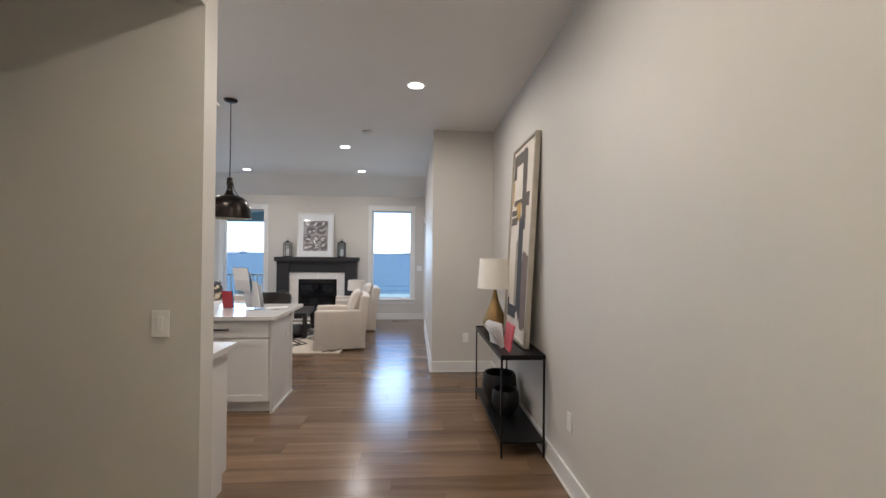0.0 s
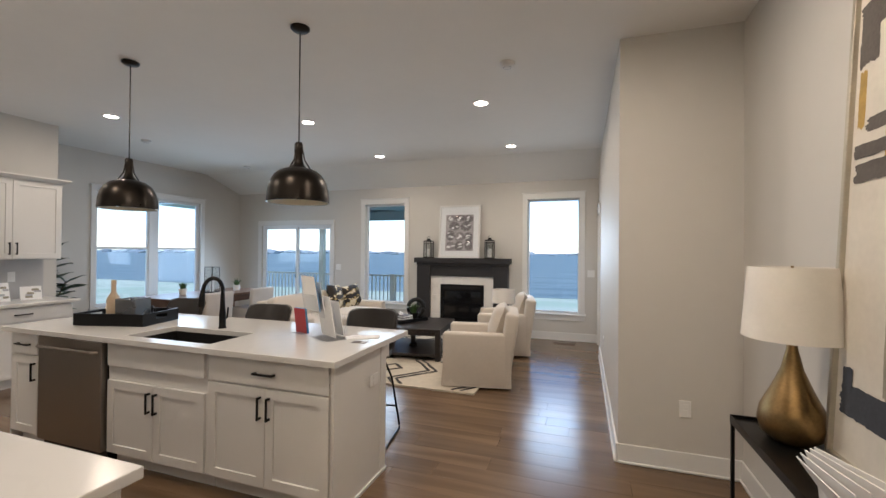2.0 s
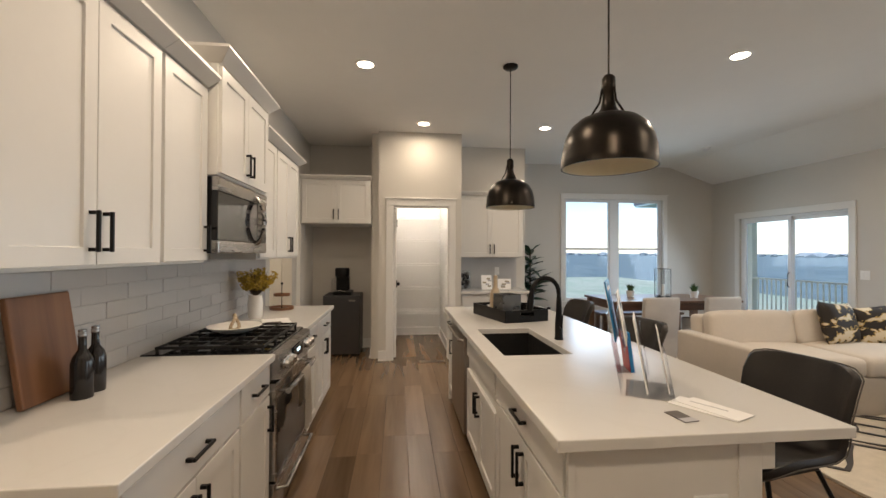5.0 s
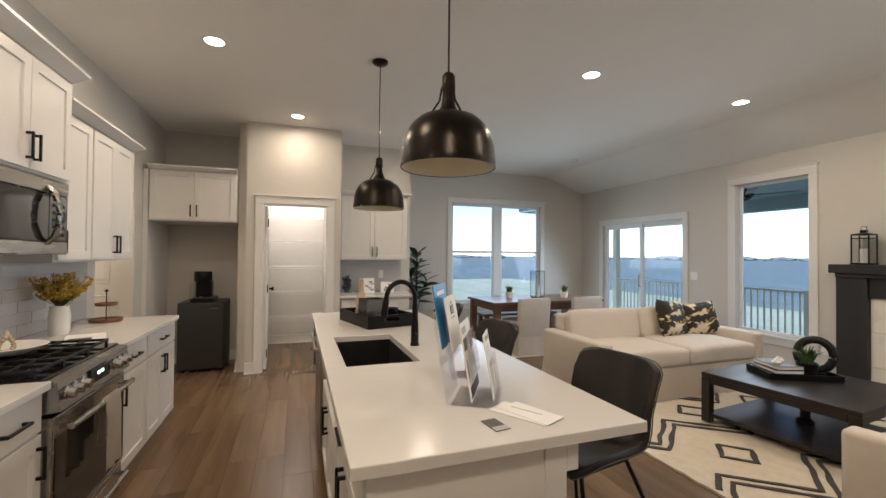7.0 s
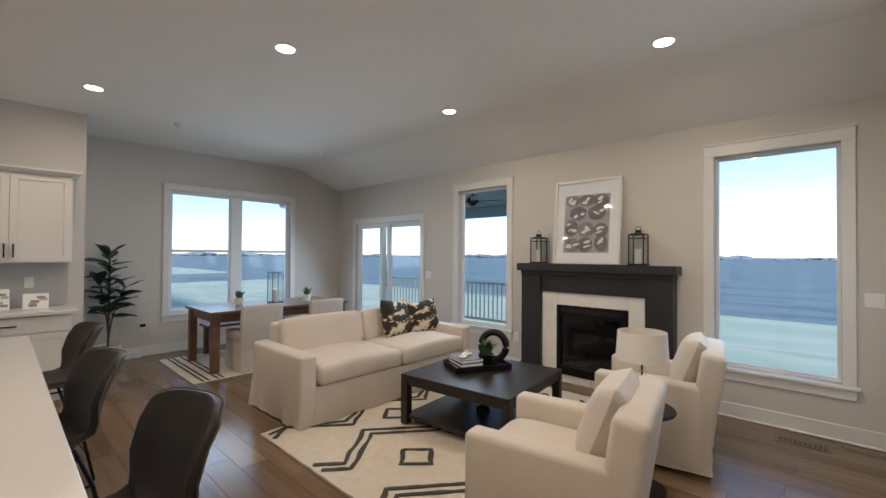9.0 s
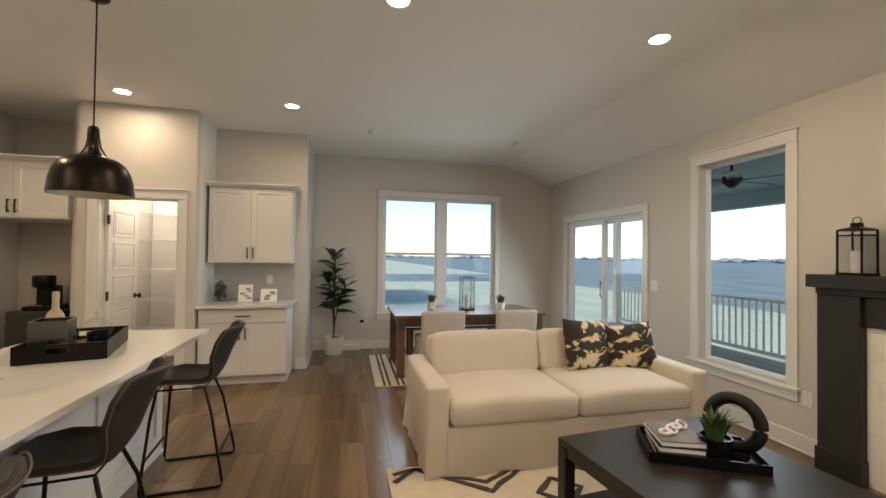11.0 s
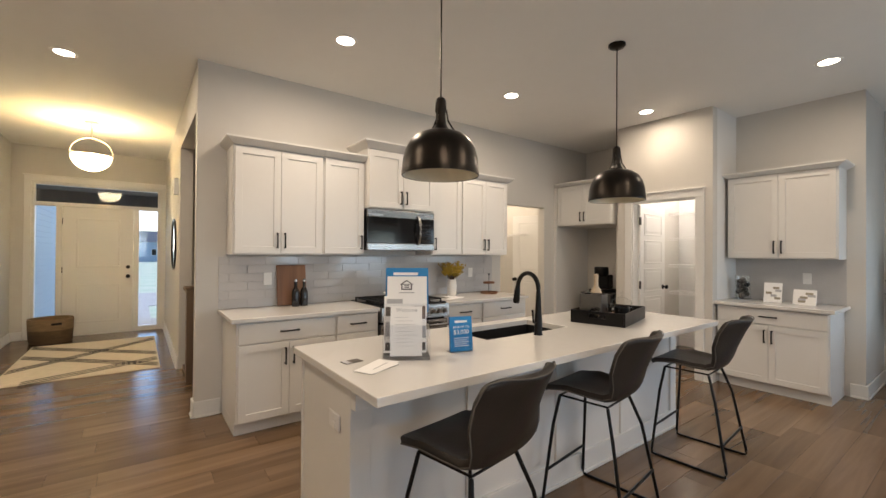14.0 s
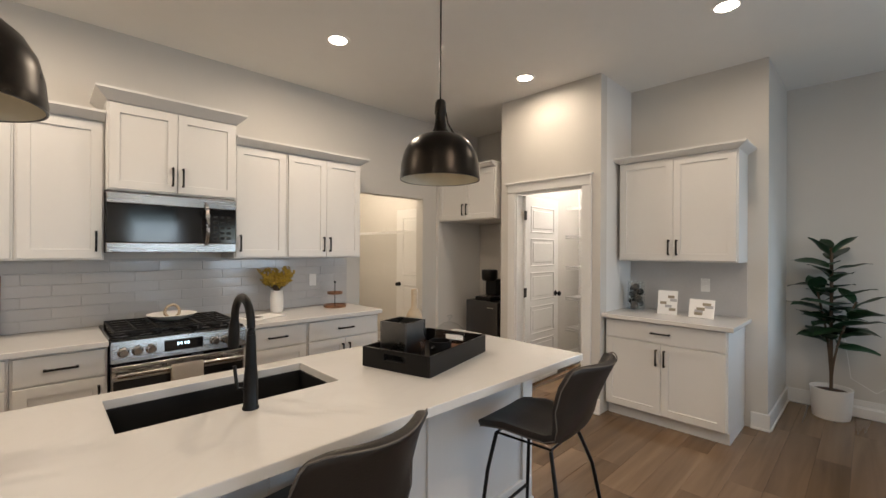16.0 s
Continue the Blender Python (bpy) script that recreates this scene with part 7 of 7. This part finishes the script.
leaves = [big_leaf(0.28, 0.088), big_leaf(0.24, 0.078), big_leaf(0.31, 0.098)]
for s_, (pts, cnt) in enumerate(zip(stems, (28, 12, 10))):
    for k in range(cnt):
        u = 0.30 + 0.70 * (k + 0.5) / cnt if s_ == 0 else 0.5 + 0.5 * (k + 0.5) / cnt
        i = min(7, int(u * 8))
        p = pts[i].lerp(pts[i + 1], u * 8 - i)
        az = math.degrees(k * 2.4 + s_) + pr.uniform(-15, 15)
        lo = new("leaf", leaves[pr.randrange(3)])
        lo.parent = rp_
        sc = pr.uniform(0.8, 1.1) * (0.75 if u > 0.93 else 1)
        lo.matrix_basis = Matrix.Translation(p) @ pose(0, 0, 0, 0, 0, az) @ pose(0, 0.015, 0, pr.uniform(0, 35) + (30 if u > 0.9 else 0), pr.uniform(-14, 14)) @ Matrix.Diagonal((sc, sc, sc, 1))

# wall monitor and cable near the plant
cb = thing("wall_plug", pose(-6.967, 6.20, 0.42), "black plug with a white cable in the wall outlet", "plug")
part("cover_plate", B(0, 0.006, -0.036, 0.036, -0.058, 0.058, bev=0.002), M_PLASTIC, cb)
part("plug", B(0.006, 0.05, -0.03, 0.03, 0.0, 0.04, bev=0.006), M_BLACK, cb)
part("cable", tube(bmesh.new(), [(0.03, -0.02, 0.0), (0.035, -0.06, -0.12), (0.03, -0.14, -0.2), (0.02, -0.3, -0.1), (0.02, -0.34, 0.25)], 0.003, 6), M_PLASTIC, cb)
bx2 = thing("power_strip", pose(-6.90, 6.02, 0.001), "white box lying by the baseboard", "box")
part("case", B(-0.04, 0.04, -0.16, 0.16, 0, 0.085, bev=0.006), M_PLASTIC, bx2)

# ---- outdoors ----
structure("ground", B(-2500, 2500, -2500, 2500, -1.35, -1.15), M_LAWN, "winter lawn reaching to the horizon", "ground")
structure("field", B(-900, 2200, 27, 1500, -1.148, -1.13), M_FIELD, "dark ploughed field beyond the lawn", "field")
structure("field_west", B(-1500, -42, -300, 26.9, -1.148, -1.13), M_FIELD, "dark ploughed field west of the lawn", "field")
structure("lawn_strip", B(-1500, -58, -300, 26.9, -1.128, -1.12), M_LAWN, "pale grass strip across the west field", "lawn")
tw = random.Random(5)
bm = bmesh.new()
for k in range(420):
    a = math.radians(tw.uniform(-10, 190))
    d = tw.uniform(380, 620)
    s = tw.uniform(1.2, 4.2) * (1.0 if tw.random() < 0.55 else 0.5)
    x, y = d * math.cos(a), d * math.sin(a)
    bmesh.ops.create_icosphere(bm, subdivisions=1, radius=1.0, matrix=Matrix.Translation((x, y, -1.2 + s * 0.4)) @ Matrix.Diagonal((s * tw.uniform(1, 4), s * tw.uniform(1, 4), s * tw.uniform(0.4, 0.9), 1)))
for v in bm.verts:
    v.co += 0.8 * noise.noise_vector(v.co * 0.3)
tagged(structure("tree_line", bm, M_HAZED_TREES, "far line of bare trees on the horizon, coloured pale with haze", "trees"), kind="stuff")

dk = thing("deck", pose(0, 0, 0), "wooden porch deck with treated timber railing", "deck", kind="structure")
part("platform", B(-9.6, -2.2, 9.60, 12.75, -0.30, -0.17), M_DECK, dk)
for k in range(22):
    y = 9.62 + k * 0.142
    part("deck_board", B(-9.6, -2.2, y, y + 0.136, -0.169, -0.14, bev=0.003, seg=1), M_DECK, dk)
for x in (-9.5, -7.0, -4.66, -2.3):
    part("post", B(x - 0.07, x + 0.07, 12.55, 12.69, -0.139, 2.5 if x in (-7.0, -2.3, -9.5) else 0.86), M_RAIL, dk)
part("top_rail", B(-9.6, -2.2, 12.56, 12.68, 0.80, 0.84, bev=0.004), M_RAIL, dk)
part("bottom_rail", B(-9.6, -2.2, 12.60, 12.64, -0.06, 0.0), M_RAIL, dk)
bal = mesh_of("baluster", B(-0.012, 0.012, 12.608, 12.632, 0.0, 0.80), M_RAIL)
k = 0
while -9.45 + k * 0.125 < -2.35:
    b_ = new("baluster", bal)
    b_.parent, b_.location = dk, (-9.45 + k * 0.125, 0, 0)
    k += 1
part("side_rail", B(-2.36, -2.24, 9.62, 12.55, 0.80, 0.84), M_RAIL, dk)
for k in range(23):
    part("baluster", B(-2.31, -2.29, 9.7 + k * 0.125, 9.724 + k * 0.125, -0.139, 0.80), M_RAIL, dk)
pr_ = thing("porch_roof", pose(0, 0, 0), "covered porch roof with a painted plank ceiling", "roof", kind="structure")
part("soffit", B(-9.8, -2.1, 9.58, 12.95, 2.62, 2.66), M_SOFFIT, pr_)
part("beam", B(-9.8, -2.1, 12.5, 12.75, 2.38, 2.619), M_SOFFIT, pr_)
part("roof_deck", B(-9.9, -2.0, 9.60, 13.1, 2.665, 2.85), M_ROOF, pr_)
pf = thing("ceiling_fan", pose(-4.32, 10.45, 2.62), "dark bronze porch ceiling fan at rest", "fan")
part("downrod", tube(bmesh.new(), [(0, 0, 0), (0, 0, -0.12)], 0.014), M_BLACK, pf)
part("motor", lathe([(0, -0.12), (0.08, -0.12), (0.11, -0.16), (0.10, -0.22), (0.04, -0.27), (0, -0.28)], 26), M_BRONZE, pf, smooth=True)
for k in range(5):
    part("blade", B(0.13, 0.66, -0.065, 0.065, -0.195, -0.187, bev=0.003, seg=1), M_BRONZE, pf, at=pose(0, 0, 0, 0, 0, 72 * k + 20) @ pose(0, 0, 0, 10))
    part("blade_iron", B(0.08, 0.17, -0.02, 0.02, -0.2, -0.19), M_BLACK, pf, at=pose(0, 0, 0, 0, 0, 72 * k + 20))


def house(m, label, w=11.0, d=9.0, h=3.2):
    root = thing("neighbour_house", m, label, "house", "neighbouring houses")
    part("wall", B(-w / 2, w / 2, -d / 2, d / 2, -1.2, h), M_SIDING, root)
    bm = bmesh.new()
    v = [bm.verts.new(p) for p in ((-w / 2 - 0.4, -d / 2 - 0.4, h), (w / 2 + 0.4, -d / 2 - 0.4, h), (w / 2 + 0.4, d / 2 + 0.4, h), (-w / 2 - 0.4, d / 2 + 0.4, h), (-w / 2 - 0.4, 0, h + 2.6), (w / 2 + 0.4, 0, h + 2.6))]
    for q in ((0, 1, 5, 4), (2, 3, 4, 5), (0, 4, 3), (1, 2, 5), (3, 2, 1, 0)):
        bm.faces.new([v[i] for i in q])
    part("roof", bm, M_ROOF, root)
    for x in (-3, 0.5, 3.4):
        for s in (-1, 1):
            wn_ = part("window", B(x - 0.5, x + 0.5, s * (d / 2) - 0.03, s * (d / 2) + 0.03, 0.2, 1.7), M_TRIM, root)
            part("pane", B(x - 0.42, x + 0.42, s * (d / 2 + 0.03) - 0.01, s * (d / 2 + 0.03) + 0.01, 0.28, 1.62), M_BGLASS, wn_)
    return root


house(pose(-27.5, 3.3, 0, 0, 0, 0), "pale blue lap-sided house with a dark gabled roof", 9, 8.6)
house(pose(-6.5, -110, 0, 0, 0, 0), "pale blue lap-sided house across the street", 14, 9)
house(pose(22.0, -115, 0, 0, 0, 0), "pale blue lap-sided house across the street", 14, 9)
# garage wing beside the front door, its lap siding seen through the sidelight
gw = thing("garage_wing", pose(0, 0, 0), "pale blue lap-sided garage wing beside the porch", "wall", kind="structure")
part("wall", B(1.62, 1.9, -9.0, -2.96, -1.2, 3.4), M_SIDING, gw)
for k in range(30):
    z = -0.9 + k * 0.13
    part("lap_board", B(1.595, 1.619, -9.0, -2.97, z, z + 0.127), M_SIDING, gw)
structure("front_porch", B(-2.5, 1.55, -5.2, -2.96, -0.35, -0.12), M_CONCRETE, "grey concrete front porch slab", "porch")
structure("front_porch_roof", B(-2.5, 1.58, -5.4, -2.96, 2.62, 2.9), M_PTAUPE, "dark front porch ceiling", "roof")
structure("front_porch_beam", B(-2.5, 1.58, -5.4, -5.15, 2.37, 2.619), M_PTAUPE, "dark beam along the front porch roof", "beam")
structure("street", B(-80, 80, -24, -17, -1.149, -1.13), M_CONCRETE, "grey concrete street in front of the house", "road")
structure("front_walk", B(-0.6, 0.9, -17, -5.2, -1.149, -1.128), M_CONCRETE, "grey concrete front walk", "pavement")

# ---- backsplash tiles ----
TW, TH = 0.298, 0.0735
tile = mesh_of("tile", B(0, TW, 0, 0.005, 0, TH, bev=0.0014, seg=1), M_TILE)
tile_h = mesh_of("tile", B(0, TW / 2 - 0.001, 0, 0.005, 0, TH, bev=0.0014, seg=1), M_TILE)
tr_ = random.Random(8)
for r in range(6):
    z = TOP + 0.003 + r * 0.0765
    x = -3.985
    if r % 2:
        o = new("tile", tile_h)
        o.parent, o.matrix_basis = backsplash, pose(x, KY + 0.0062, z, tr_.uniform(-0.5, 0.5), 0, tr_.uniform(-0.4, 0.4))
        x += 0.1505
    while x + TW < -0.735:
        o = new("tile", tile)
        o.parent, o.matrix_basis = backsplash, pose(x, KY + 0.0062, z, tr_.uniform(-0.5, 0.5), 0, tr_.uniform(-0.4, 0.4))
        x += 0.301
    rest = -0.745 - x
    if rest > 0.03:
        o = new("tile", mesh_of("tile", B(0, rest, 0, 0.005, 0, TH, bev=0.0014, seg=1), M_TILE))
        o.parent, o.matrix_basis = backsplash, pose(x, KY + 0.0062, z)

# ---- floor planks, along x ----
floor_ob = bpy.data.objects["floor"]
PLW, fr2 = 0.182, random.Random(17)
plank_meshes = {}


def plank_mesh(L):
    key = round(L, 2)
    if key not in plank_meshes:
        bm = bmesh.new()
        box(bm, 0, L - 0.0012, 0, PLW - 0.0012, -0.011, 0.0)
        bmesh.ops.bevel(bm, geom=[e for e in bm.edges if all(v.co.z > -0.001 for v in e.verts)], offset=0.0007, segments=1, profile=0.5, affect="EDGES")
        plank_meshes[key] = mesh_of("plank", bm, M_FLOOR)
    return plank_meshes[key]


rest = bmesh.new()
count = 0
y = -2.80
while y < 9.43:
    w_ = min(PLW, 9.43 - y)
    x = -6.97 - fr2.choice((0.0, 0.3, 0.6, 0.9, 1.1))
    while x < 1.40:
        L = fr2.choice((1.22, 1.22, 1.22, 0.92, 1.5))
        a, b = max(x, -6.97), min(x + L, 1.40)
        if b - a > 0.05:
            near = -4.0 < (a + b) / 2 < 1.4 and 1.6 < y < 8.3
            if near and count < 300 and w_ > PLW - 0.001:
                o = new("plank", plank_mesh(b - a))
                o.parent = floor_ob
                o.location = (a, y, 0)
                count += 1
            else:
                box(rest, a, b - 0.0012, y, y + w_ - 0.0012, -0.011, 0.0)
        x += L
    y += PLW
ro = part("planks", rest, M_FLOOR, floor_ob)
tagged(ro, kind="stuff")
